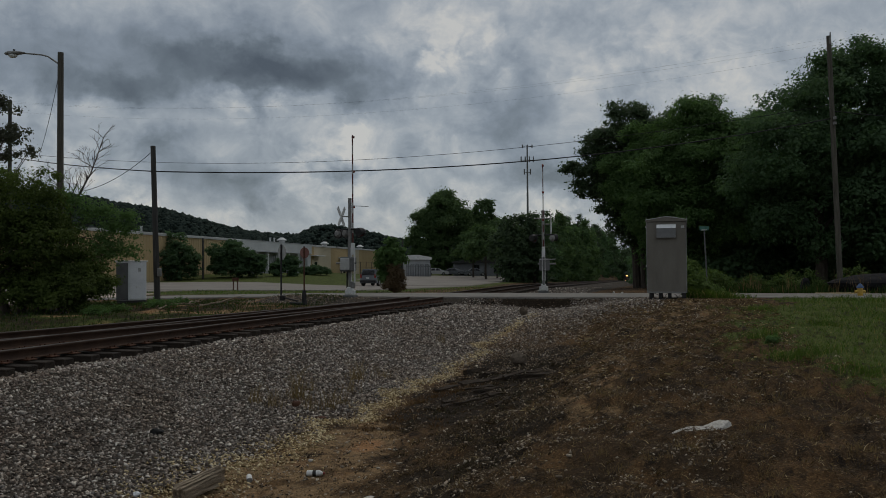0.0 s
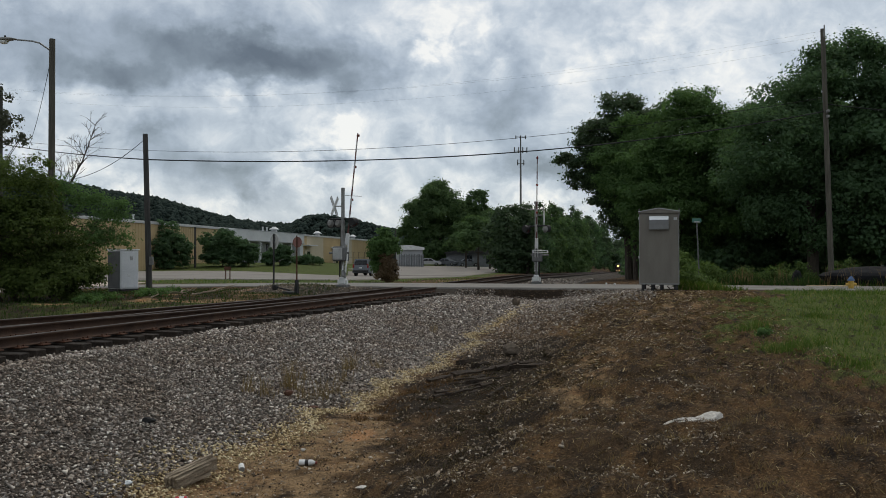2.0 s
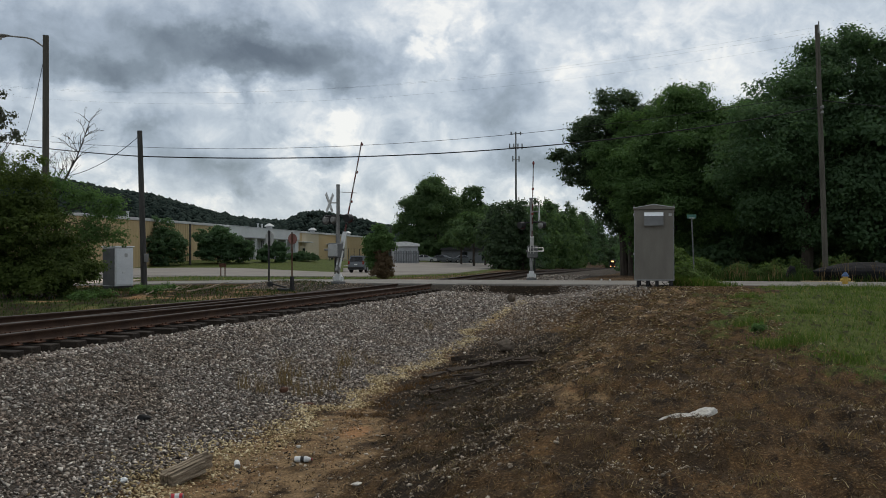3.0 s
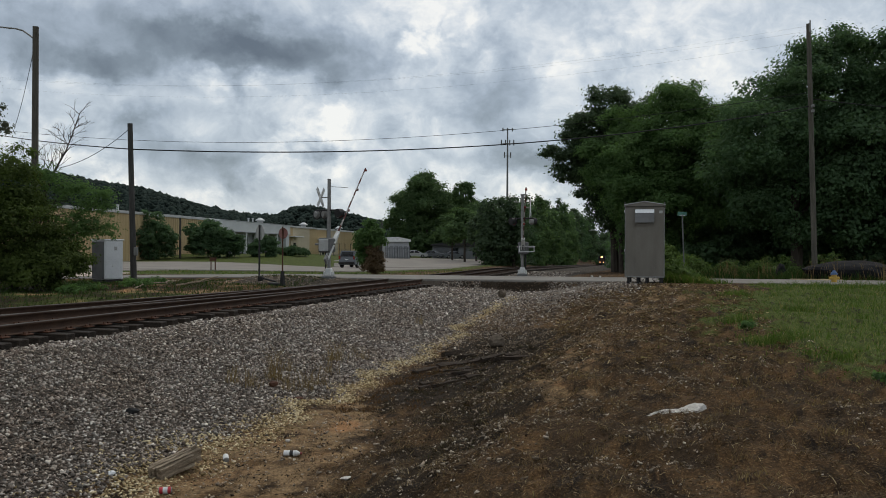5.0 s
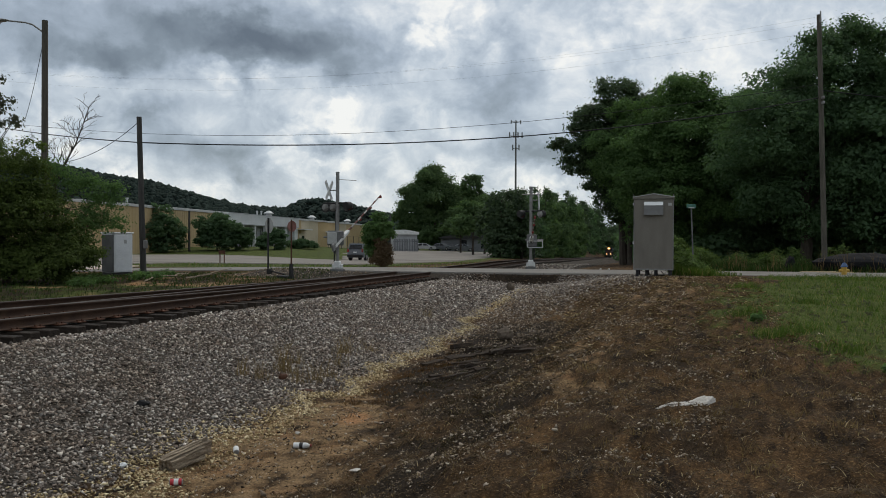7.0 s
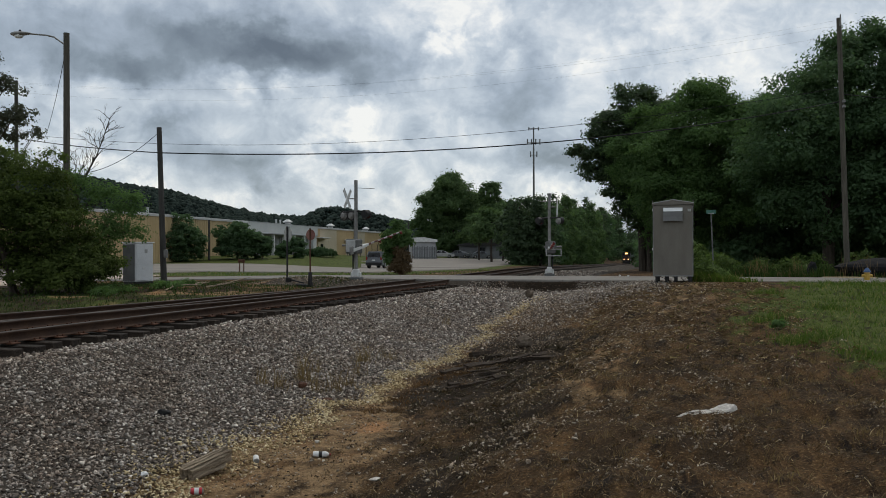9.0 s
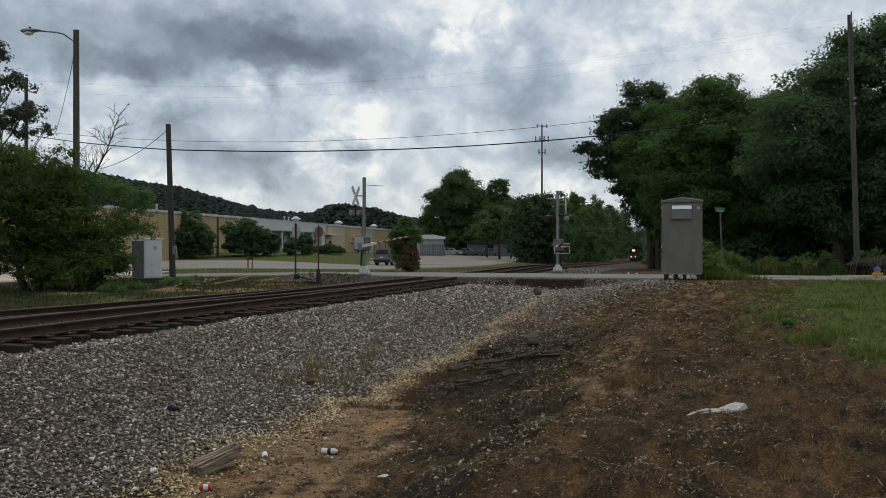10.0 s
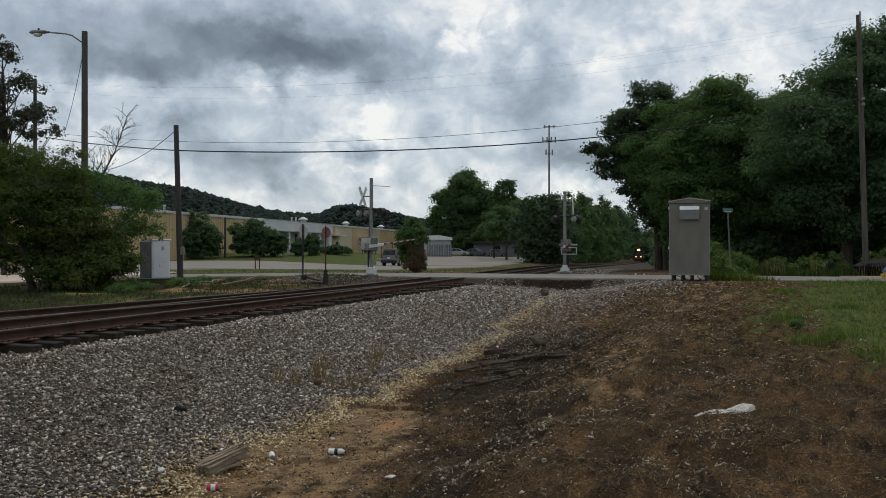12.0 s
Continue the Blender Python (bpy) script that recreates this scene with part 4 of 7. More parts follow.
def build_grass():
    rng = np.random.RandomState(41)
    # straw litter, thickest on the near bank
    n = 170000
    u = -5.8 + 20.8 * rng.beta(1.3, 2.6, n)
    s = rng.uniform(6.6, 14.5, n)
    keep = (s - 0.35 * np.maximum(0, 6 - u) + wave(u, s, 8, 3.0) * 0.7 < 11.4 + rng.normal(0, 0.5, n)) & (wave(u * 0.5, s, 71, 0.8) + rng.normal(0, 0.45, n) > -0.45)
    u, s = u[keep], s[keep]
    straws("straw_litter", u, s, rng.uniform(0.010, 0.045, len(u)), 0.0017, "litter_straw", "dead straw and stalks lying on the bank", 72)
    # pale flattened straw on the shoulder of the bank towards the cabin
    n = 46000
    u, s = cast(rng, n, 2, 22, 7.2, 12.4)
    keep = wave(u * 0.35, s, 73, 0.9) + 0.5 * wave(u, s, 75, 0.5) + rng.normal(0, 0.3, n) + 0.04 * (u - 12) > 0.2
    u, s = u[keep], s[keep]
    straws("flattened_straw", u, s, rng.uniform(0.04, 0.12, len(u)), 0.007, "straw", "pale flattened straw on the shoulder of the bank", 74)
    # green turf on the level ground
    u, s = cast(rng, 60000, -4, 24, 9.5, 24)
    wob = wave(u, s, 8, 3.0)
    green = s + wob * 0.9 - 0.35 * np.maximum(0, 6 - u) + rng.normal(0, 1.0, len(u)) + wave(u, s, 9, 1.1) * 0.7 > 11.2
    green &= (u + 0.8 * wob < 17.5) | (s + wob > 13.2)
    u2, s2 = u[green], s[green]
    tall = rng.uniform(0.02, 0.10, len(u2)) * (1 + 1.3 * np.clip(wave(u2, s2, 44, 1.6) + 0.3 * wave(u2, s2, 45, 0.5), 0, 1)) * (1 + ease(s2, 12, 17)) * (0.5 + 0.5 * ease(s2 - 0.35 * np.maximum(0, 6 - u2), 11, 13.5))
    blades("turf_grass", u2, s2, tall, 0.006, 0.9, "grass", "green uncut grass on the level ground", 42)
    # rank tufts in the turf
    for i, (tu, ts, th) in enumerate(((5.9, 11.75, 0.2), (6.4, 12.2, 0.16), (9.6, 11.6, 0.22), (12.5, 13.2, 0.2), (3.4, 12.4, 0.14), (15.5, 12.0, 0.2), (8.0, 14.5, 0.22))):
        n = 420
        blades("grass_tuft", tu + rng.normal(0, 0.22, n), ts + rng.normal(0, 0.22, n), rng.uniform(0.3, 1.1, n) * th, 0.005, 0.7, "grass", "rank green grass tuft in the turf", 620 + i, "grass")
    # dry thatch on the bank
    u, s = cast(rng, 145000, -5.9, 22, 5.4, 14)
    wob = wave(u, s, 8, 3.0)
    dry = (s + wob * 0.7 - 0.35 * np.maximum(0, 6 - u) + rng.normal(0, 0.7, len(u)) < 12.2) & (wave(u, s, 51, 0.9) + rng.normal(0, 0.5, len(u)) > -0.35) & ((s > 6.7) | (rng.uniform(0, 1, len(u)) < 0.2)) & (rng.uniform(0, 1, len(u)) < 1 - 0.25 * ease(u, 4, 14))
    u3, s3 = u[dry], s[dry]
    tall = rng.uniform(0.008, 0.04, len(u3)) * (1 + 1.2 * np.clip(wave(u3, s3, 52, 0.7), 0, 1))
    blades("dry_thatch", u3, s3, tall, 0.004, 2.2, "straw", "short dry brown grass matted on the bank", 53)
    # short dry tufts scattered over the dry bank
    c = 260
    cu, cs = cast(rng, c, -8, 19, 7.2, 12.5)
    keep = wave(cu, cs, 62, 2.2) + 0.16 * (cs - 9.5) > 0.05
    cu, cs = cu[keep], cs[keep]
    u = np.repeat(cu, 30) + rng.normal(0, 0.06, len(cu) * 30)
    s = np.repeat(cs, 30) + rng.normal(0, 0.06, len(cu) * 30)
    blades("dry_tufts", u, s, rng.uniform(0.02, 0.11, len(u)), 0.003, 0.8, "weed_straw", "small dry grass tufts on the bank", 59)
    # matted clumps that stand proud of the bank
    c = 1500
    cu, cs = cast(rng, c, -9, 16, 5.6, 12)
    keep = (wave(cu, cs, 61, 1.4) > 0.0) & (cs - 0.35 * np.maximum(0, 6 - cu) < 10.6)
    cu, cs = cu[keep], cs[keep]
    u = np.repeat(cu, 46) + rng.normal(0, 0.09, len(cu) * 46) * np.repeat(rng.uniform(0.5, 1.8, len(cu)), 46)
    s = np.repeat(cs, 46) + rng.normal(0, 0.05, len(cu) * 46) * np.repeat(rng.uniform(0.5, 1.6, len(cu)), 46)
    blades("thatch_clumps", u, s, rng.uniform(0.012, 0.045, len(u)), 0.0035, 1.7, "humus_blade", "dark matted clumps of dead grass on the bank", 57)
    # dark dead tussocks and rusty herbs in the ditch
    c = 420
    cu, cs = cast(rng, c, -3, 10, 5.2, 8.2)
    keep = cs + 0.5 * np.minimum(cu, 2.2) + 0.35 * wave(cu, cs, 66, 0.8) > 6.75
    cu, cs = cu[keep], cs[keep]
    k = 44
    big = np.repeat(rng.uniform(0.5, 1.6, len(cu)), k)
    u = np.repeat(cu, k) + rng.normal(0, 0.08, len(cu) * k) * big
    s = np.repeat(cs, k) + rng.normal(0, 0.05, len(cu) * k) * big
    blades("ditch_tussocks", u, s, rng.uniform(0.015, 0.06, len(u)) * big, 0.004, 2.0, "ditch_blade", "dark dead tussocks in the ditch", 67)
    c = 70
    cu = rng.uniform(1.8, 8.0, c)
    cs = 5.25 + rng.exponential(0.35, c)
    u = np.repeat(cu, 40) + rng.normal(0, 0.10, c * 40)
    s = np.repeat(cs, 40) + rng.normal(0, 0.06, c * 40)
    blades("rusty_herbs", u, s, rng.uniform(0.02, 0.085, len(u)), 0.004, 1.6, "rusty_blade", "low rust-brown herbs along the ditch", 68)
    # green bank over the track, its blades toned for the bush's shade
    u, s = cast(rng, 32000, -8, 24, -16, -3.6)
    s = s - lead(u) * 0.6
    bare = np.zeros(len(u))
    for cu, cs, r in BARE:
        bare = np.maximum(bare, np.exp(-((u - cu) / r) ** 2 - ((s - cs) / r) ** 2))
    u, s = u[bare < 0.35], s[bare < 0.35]
    blades("bank_grass", u, s, rng.uniform(0.04, 0.14, len(u)), 0.011, 0.7, "bank_blade", "green bank grass across the track, shade put in its colour", 54)
    u, s = cast(rng, 14000, 31, 66, -56, -5)
    free = ((u > 31) & (u < 43.8) & (s > -23.2)) | ((s > -9.2) & (u < 70)) | ((s < -41 - 0.35 * (u - 44)) & (u > 44))
    u, s = u[free], s[free]
    blades("verge_grass", u, s, rng.uniform(0.06, 0.16, len(u)), 0.014, 0.6, "grass", "green grass verge beyond the road", 55)
    # weeds beside the cabin, before the road
    n = 2600
    u, s = rng.uniform(23.0, 24.6, n), 9.9 + 2.8 * rng.beta(1.0, 2.6, n)
    blades("cabin_weeds", u, s, rng.uniform(0.08, 0.5, n) * (1.1 - 0.8 * (s - 9.9) / 2.8), 0.012, 0.8, "grass", "rank green weeds between the cabin and the road", 63, "weeds")
    n = 270
    cu, cs = cast(rng, 10, 31.2, 34, 12, 26)
    blades("dead_stalks", np.repeat(cu, 27)[:n] + rng.normal(0, 0.15, n), np.repeat(cs, 27)[:n] + rng.normal(0, 0.2, n), rng.uniform(0.4, 1.25, n), 0.008, 0.35, "weed_straw", "tall dead stalks along the edge of the wood", 64, "weeds")
    # weeds at the foot of the wood
    u, s = cast(rng, 22000, 31.2, 38, 8.5, 40)
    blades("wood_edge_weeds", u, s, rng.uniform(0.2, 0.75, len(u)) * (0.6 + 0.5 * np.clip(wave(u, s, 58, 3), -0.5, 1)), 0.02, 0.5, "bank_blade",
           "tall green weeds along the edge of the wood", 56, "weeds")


build_grass()


# ---------------------------------------------------------------- trees
def facing(rng, w):
    """Turns as 3 x 3 arrays that lay a leaf across the way w, spun at random about it."""
    w = w / (np.linalg.norm(w, axis=1)[:, None] + 1e-6)
    a = rng.normal(0, 1, w.shape)
    a -= w * (a * w).sum(1)[:, None]
    a /= np.linalg.norm(a, axis=1)[:, None] + 1e-6
    return np.stack([a, np.cross(w, a), w], -1)


def leaf_cloud(rng, lobes, clumps, per, spread, size, shell=(0.55, 1.0), flat=1.0, boughs=0):
    """Leaf quads in clumps on the shells of the lobes; sizes and gaps vary."""
    if boughs:
        out = []
        for x, y, z, a, b, c in lobes:
            k = boughs
            d = rng.normal(0, 1, (k, 3))
            d /= np.linalg.norm(d, axis=1)[:, None]
            q = np.array([x, y, z]) + d * np.array([a, b, c]) * rng.uniform(0.58, 1.0, (k, 1))
            r = (a * b * c) ** 0.333 * rng.uniform(0.17, 0.40, k)
            out += [(*p, e * 1.15, e * 1.15, e * 0.72) for p, e in zip(q, r)]
            out.append((x, y, z, a * 0.8, b * 0.8, c * 0.8))
        lobes = out
    vol = np.array([(l[3] * l[4] * l[5]) ** 0.67 for l in lobes])
    pick = rng.choice(len(lobes), clumps, p=vol / vol.sum())
    L = np.array(lobes)[pick]
    d = rng.normal(0, 1, (clumps, 3))
    d /= np.linalg.norm(d, axis=1)[:, None]
    d[:, 2] = np.where(d[:, 2] < -0.55, -d[:, 2] * 0.6, d[:, 2])
    r = rng.uniform(shell[0], shell[1], clumps) ** 0.6 * rng.choice([1, 1, 1, 1.1, 1.2], clumps)
    c = L[:, :3] + d * L[:, 3:6] * r[:, None]
    big = rng.uniform(0.6, 1.4, clumps) * spread
    n = clumps * per
    ci = np.repeat(np.arange(clumps), per)
    o = rng.normal(0, 0.55, (n, 3)) * big[ci][:, None] * np.array([1, 1, 0.6 * flat])
    p = c[ci] + o
    out = o / (np.linalg.norm(o, axis=1)[:, None] + 1e-6)
    t = facing(rng, out * 0.75 + d[ci] * 0.45 + np.array([0, 0, 0.55]) + rng.normal(0, 0.38, (n, 3)))
    sz = size * rng.uniform(0.6, 1.4, n)
    q = np.array([(-0.5, 0, 0), (0, -0.36, 0.07), (0.5, 0, 0), (0, 0.36, 0.07)])
    v = np.einsum("nij,vj->nvi", t, q) * sz[:, None, None] + p[:, None, :]
    f = (np.arange(n) * 4)[:, None] + np.arange(4)
    return v.reshape(-1, 3), f, c


def tree(name, x, y, z, lobes, trunk_h, trunk_r, clumps, per, spread, size, leaf, seed, label, category="tree", limbs=9, lean=(0, 0), stems=1, thick=1.0, boughs=9, **more):
    """A tapered trunk with limbs, and a crown of many small leaves."""
    rng = np.random.RandomState(seed)
    top = root(name, pose(x, y, z), label, category)
    v, f, c = leaf_cloud(rng, lobes, int(clumps * thick), int(per * 1.2), spread * 0.72, size * (0.74 if thick > 1.2 else 0.86), boughs=boughs, **more)
    placed("crown", sheet("crown", v, f), leaf, top)
    bm = bmesh.new()
    for k in range(stems):
        foot = Vector((rng.uniform(-0.6, 0.6), rng.uniform(-0.6, 0.6), -0.15)) if stems > 1 else Vector((0, 0, -0.15))
        prev, rad = foot, trunk_r
        tip = Vector((lean[0], lean[1], trunk_h)) + foot * 2 * (stems > 1)
        steps = 5
        for i in range(1, steps + 1):
            nxt = foot.lerp(tip, i / steps) + Vector((rng.uniform(-1, 1), rng.uniform(-1, 1), 0)) * trunk_h * 0.012
            rod(bm, prev, nxt, rad, rad * 0.86, 8)
            prev, rad = nxt, rad * 0.86
            if i >= 2:
                for _ in range(max(1, limbs // 4)):
                    end = Vector(c[rng.randint(len(c))])
                    if end.z > nxt.z - 1:
                        mid = nxt.lerp(end, 0.5) + Vector((0, 0, -0.06 * (end - nxt).length))
                        rod(bm, nxt, mid, rad * 0.45, rad * 0.28, 5)
                        rod(bm, mid, nxt.lerp(end, 0.93), rad * 0.28, rad * 0.08, 5)
    part("trunk", bm, "bark", top)
    return top


def build_trees():
    rng = np.random.RandomState(77)
    # the wood on the right, largest first
    tree("oak_tree", 24.6, 52.0, float(height(47, 18)), [(1.5, 0, 10.8, 4.2, 4, 4.3), (-2.2, 0, 7.8, 3.6, 3.6, 4.2), (3.5, -1, 7, 4.6, 4, 5), (0, 0, 4.3, 4.2, 3.8, 3.2), (2.6, 0, 13.4, 2.4, 2.4, 2.0)],
         9, 0.42, 3300, 23, 0.7, 0.235, "leaf_dark", 101, "tall dark oak at the edge of the wood", thick=1.5, boughs=24)
    tree("oak_tree", 32.5, 50.0, -0.2, [(0, 0, 11, 5, 5, 4.6), (1, 0, 6, 5.5, 5, 5), (-3, 0, 7, 4, 4, 4), (-3.0, 0, 3.2, 4, 4, 3)],
         9, 0.42, 4300, 20, 0.8, 0.28, "leaf_dark", 102, "tall dark oak standing behind the utility pole", thick=1.2, boughs=18)
    tree("maple_tree", 18.9, 60.0, -0.3, [(0.4, 0, 9.6, 3.0, 3, 3.6), (-2.0, 0, 7.0, 3.0, 3, 3.6), (2.6, 0, 8.2, 3.0, 3, 3.4), (0, -1, 4.8, 4.0, 3, 3.2), (0.9, 0, 12.0, 1.7, 1.7, 1.6)],
         8, 0.32, 2300, 22, 0.68, 0.235, "leaf", 103, "full green maple at the edge of the wood", thick=1.5, boughs=24)
    tree("maple_tree", 16.2, 62.0, float(height(*plan(16.2, 62))), [(0.2, 0, 9.6, 1.8, 1.7, 2.2), (-0.8, 0, 7.2, 1.8, 1.7, 1.9), (0.5, 0, 5.2, 1.9, 1.7, 1.8), (-1.9, 0, 8.8, 1.2, 1.1, 1.1), (0.9, 0, 2.6, 1.1, 1.2, 1.6)],
         7, 0.2, 1100, 20, 0.6, 0.22, "leaf", 108, "green maple grown up before the pine", thick=1.4, boughs=16)
    tree("maple_tree", 23.0, 61.0, -0.3, [(0, 0, 9.5, 2.8, 3, 3.4), (1.2, 0, 6.8, 3.4, 3, 3.8), (-1, 0, 4, 3.4, 3, 3), (1.2, 0, 11.4, 1.6, 1.6, 1.4)],
         8, 0.3, 1700, 22, 0.68, 0.235, "leaf", 104, "green maple crowded by its neighbours", thick=1.5, boughs=24)
    tree("pine_tree", 16.5, 65.0, float(height(57, 6.3)), [(-1.6, 0, 6.3, 1.5, 1.3, 1.3), (-2.7, 0, 10.1, 1.6, 1.5, 1.2), (-2.0, 0, 9.4, 1.8, 1.6, 1.6), (-2.3, 0, 7.5, 1.5, 1.4, 1.0), (-1.2, 0, 4.9, 1.4, 1.3, 1.0), (-0.5, 0, 3.9, 1.3, 1.2, 0.8), (-0.6, 0, 13.0, 2.1, 2, 1.5), (-2.4, 0, 11.0, 1.9, 1.8, 1.5), (-3.4, 0, 8.6, 1.7, 1.6, 1.1), (0.4, 0, 10.0, 2.4, 2, 3.0), (-1.4, 0, 8.0, 2.0, 1.8, 1.8), (-0.2, 0, 6.0, 1.9, 1.7, 2.2), (-4.9, 0, 9.2, 1.0, 0.9, 0.6), (-3.9, 0, 7.6, 1.1, 1, 0.7), (0.9, 0, 3.4, 1.1, 1.2, 2.0)],
         12.5, 0.34, 1800, 24, 0.62, 0.24, "needle", 105, "tall dark pine leaning over the track", lean=(-0.5, 0), flat=0.7, thick=1.3, boughs=6)
    tree("pine_tree", 20.5, 70.0, -0.8, [(0, 0, 13.4, 2.0, 2, 1.4), (1.8, 0, 11, 2, 2, 1.6), (-1.4, 0, 11, 2.2, 2, 1.8), (0, 0, 8, 3, 2.5, 3), (0, 0, 4, 3, 2.5, 3)],
         12.5, 0.3, 900, 24, 0.66, 0.27, "needle", 106, "dark pine rising among the maples", flat=0.7)
    for i, (xx, yy, hh, w) in enumerate(((23.2, 74, 9, 3.2), (24.5, 72, 10.5, 3.4), (27.5, 69, 11, 3.6), (31, 66, 12, 3.8), (35.5, 62, 12.5, 4.2), (26, 62, 9.5, 3.2), (29.5, 58, 8.5, 3.0), (30.2, 60, 14.6, 3.2))):
        tree("wood_tree", xx, yy, -0.5, [(0, 0, hh * 0.66, w, w * 0.8, hh * 0.32), (0.3, 0, hh * 0.34, w * 1.05, w * 0.8, hh * 0.32), (0, 0, 1.6, w, w * 0.7, 1.6)],
             hh * 0.6, 0.2, 600, 13, 0.85, 0.46, "leaf_dark", 270 + i, "dark tree deep in the wood", boughs=5)
    # undergrowth that fills the wood under the crowns
    for i in range(11):
        xx = 19.6 + i * 1.8
        yy = 53 + rng.uniform(-3, 9) + max(0, 6 - i) * 1.2
        hh = rng.uniform(2.0, 4.6)
        tree("understorey_tree", xx, yy, -0.3, [(0, 0, hh * 0.6, 1.9, 1.8, hh * 0.5), (rng.uniform(-1, 1), 0, hh * 0.35, 1.8, 1.6, hh * 0.35)],
             hh * 0.6, 0.09, 300, 14, 0.55, 0.29, "leaf_dark", 120 + i, "dark understorey tree in the shade of the wood", "tree", limbs=6)
    for i in range(12):
        xx = 14.0 + i * 1.6
        u, s = plan(xx, 45.5 - 0.30 * (xx - 14) + rng.uniform(-0.8, 1.2))
        hh = rng.uniform(0.5, 1.2)
        px, py, pz = on_ground(u, s)
        tree("shrub", px, py, pz, [(0, 0, hh * 0.55, 0.9, 0.8, hh * 0.6), (0.5, 0, hh * 0.4, 0.7, 0.7, hh * 0.4)],
             hh * 0.5, 0.02, 90, 16, 0.25, 0.12, "leaf_mid", 140 + i, "low leafy shrub at the edge of the wood", "shrub", limbs=4, stems=3)
    for xx, yy, hh, w, sd in ((13.9, 44.5, 1.7, 0.75, 155), (15.2, 45.5, 1.3, 0.8, 156), (10.3, 32.6, 0.9, 0.5, 157), (11.0, 32.9, 0.6, 0.5, 158)):
        tree("shrub", xx, yy, float(height(*plan(xx, yy))), [(0, 0, hh * 0.6, w, 0.7, hh * 0.45), (0.2, 0, hh * 0.3, w * 1.1, 0.8, hh * 0.35)],
             hh * 0.5, 0.025, 150, 16, 0.25, 0.13, "leaf_mid", sd, "light green shrub beside the signal cabin", "shrub", limbs=5, stems=3)
    # the trees beyond the crossing
    tree("lime_tree", 5.6, 185.0, -0.9, [(0.0, 0, 12.4, 7.0, 6, 6.0), (-4.4, 0, 9.2, 4.2, 4.2, 4.6), (4.8, 0, 9.2, 4.6, 4.6, 5.2), (0.5, 0, 6.4, 7.4, 5, 4.0), (-1.0, 0, 16.8, 3.2, 3.2, 2.2), (0.5, 0, 3.4, 6.8, 4.5, 2.6)],
         8, 0.5, 3400, 18, 1.3, 0.52, "far_leaf", 160, "broad green shade tree beyond the lot")
    tree("elm_tree", 12.9, 178.0, -0.9, [(0, 0, 14.0, 2.7, 2.7, 2.8), (1.1, 0, 10.8, 2.3, 2.3, 2.3), (-1.3, 0, 8.6, 2.5, 2.5, 3.0), (0.6, 0, 5.2, 2.8, 2.8, 3.0), (-0.5, 0, 3.2, 3.4, 2.8, 2.4)],
         12, 0.24, 800, 16, 0.85, 0.5, "far_leaf", 161, "slender light green tree with open branches", boughs=5)
    # the row beside the track: azimuth slope, distance, top, half-width, leaves, shape
    row = ((0.060, 150, 8.0, 3.0, "leaf_mid", 1.0), (0.075, 132, 8.0, 2.6, "leaf_mid", 0.9), (0.088, 140, 9.6, 2.5, "leaf", 0.8), (0.098, 118, 8.4, 2.2, "needle", 0.9),
           (0.108, 112, 8.5, 2.0, "needle", 0.7), (0.120, 116, 8.9, 2.2, "needle", 0.9), (0.132, 114, 8.6, 2.0, "needle", 0.8), (0.141, 122, 8.8, 2.0, "leaf_dark", 0.8),
           (0.150, 136, 8.2, 2.1, "leaf", 0.8), (0.160, 142, 9.8, 2.3, "leaf", 0.6), (0.171, 152, 8.4, 2.2, "leaf", 0.9), (0.180, 165, 7.6, 2.2, "leaf_mid", 0.8), (0.190, 178, 9.4, 2.4, "leaf_mid", 0.6), (0.197, 200, 8.0, 2.6, "leaf_mid", 0.8),
           (0.148, 215, 15.2, 3.2, "needle", 0.7), (0.161, 220, 15.8, 2.6, "needle", 0.5), (0.172, 225, 14.6, 3.0, "leaf_dark", 0.7), (0.184, 235, 13.8, 2.4, "needle", 0.5), (0.194, 245, 13.0, 3.0, "leaf_dark", 0.7),
           (0.203, 255, 12.6, 2.6, "needle", 0.6), (0.207, 275, 12.6, 3.2, "leaf_dark", 0.8), (0.213, 300, 12.4, 3.2, "leaf_dark", 0.8), (0.219, 340, 13.0, 3.4, "needle", 0.8), (0.224, 385, 14.5, 3.4, "leaf_dark", 0.8), (0.130, 190, 13.4, 4.0, "needle", 0.8), (0.105, 175, 10.8, 3.6, "needle", 0.8))
    for i, (az, dd, top, w, kind, blunt) in enumerate(row):
        kind = "far_leaf" if kind in ("leaf", "leaf_mid") else kind
        xx = az * dd
        u, s = plan(xx, dd)
        base = float(height(u, s)) - 0.3
        hh = (top - base) * (1.0 if az < 0.145 else 1.06 if az < 0.175 else 1.2)
        low = [(0, 0, hh * 0.14, w * 1.05, w, hh * 0.17)] if az > 0.1 else []
        tree("roadside_tree" if kind != "needle" else "pine_tree", xx, dd, base,
             [(0, 0, hh * 0.62, w * (0.55 + 0.35 * blunt), w * 0.8, hh * 0.30), (w * 0.4, 0, hh * (0.42 if low else 0.58), w * 0.8, w * 0.8, hh * (0.26 if low else 0.2)), (-w * 0.4, 0, hh * (0.36 if low else 0.56), w * 0.8, w * 0.8, hh * (0.28 if low else 0.2)), (rng.uniform(-0.6, 0.6), 0, hh * 0.87, w * 0.55 * blunt, w * 0.5 * blunt, hh * 0.12)] + low,
             hh * 0.85, 0.2, 420, 13, 0.55 + dd / 500, 0.28 + dd / 850, kind, 170 + i, "green tree in the row beside the track" if kind != "needle" else "dark pine in the row beside the track", boughs=7)
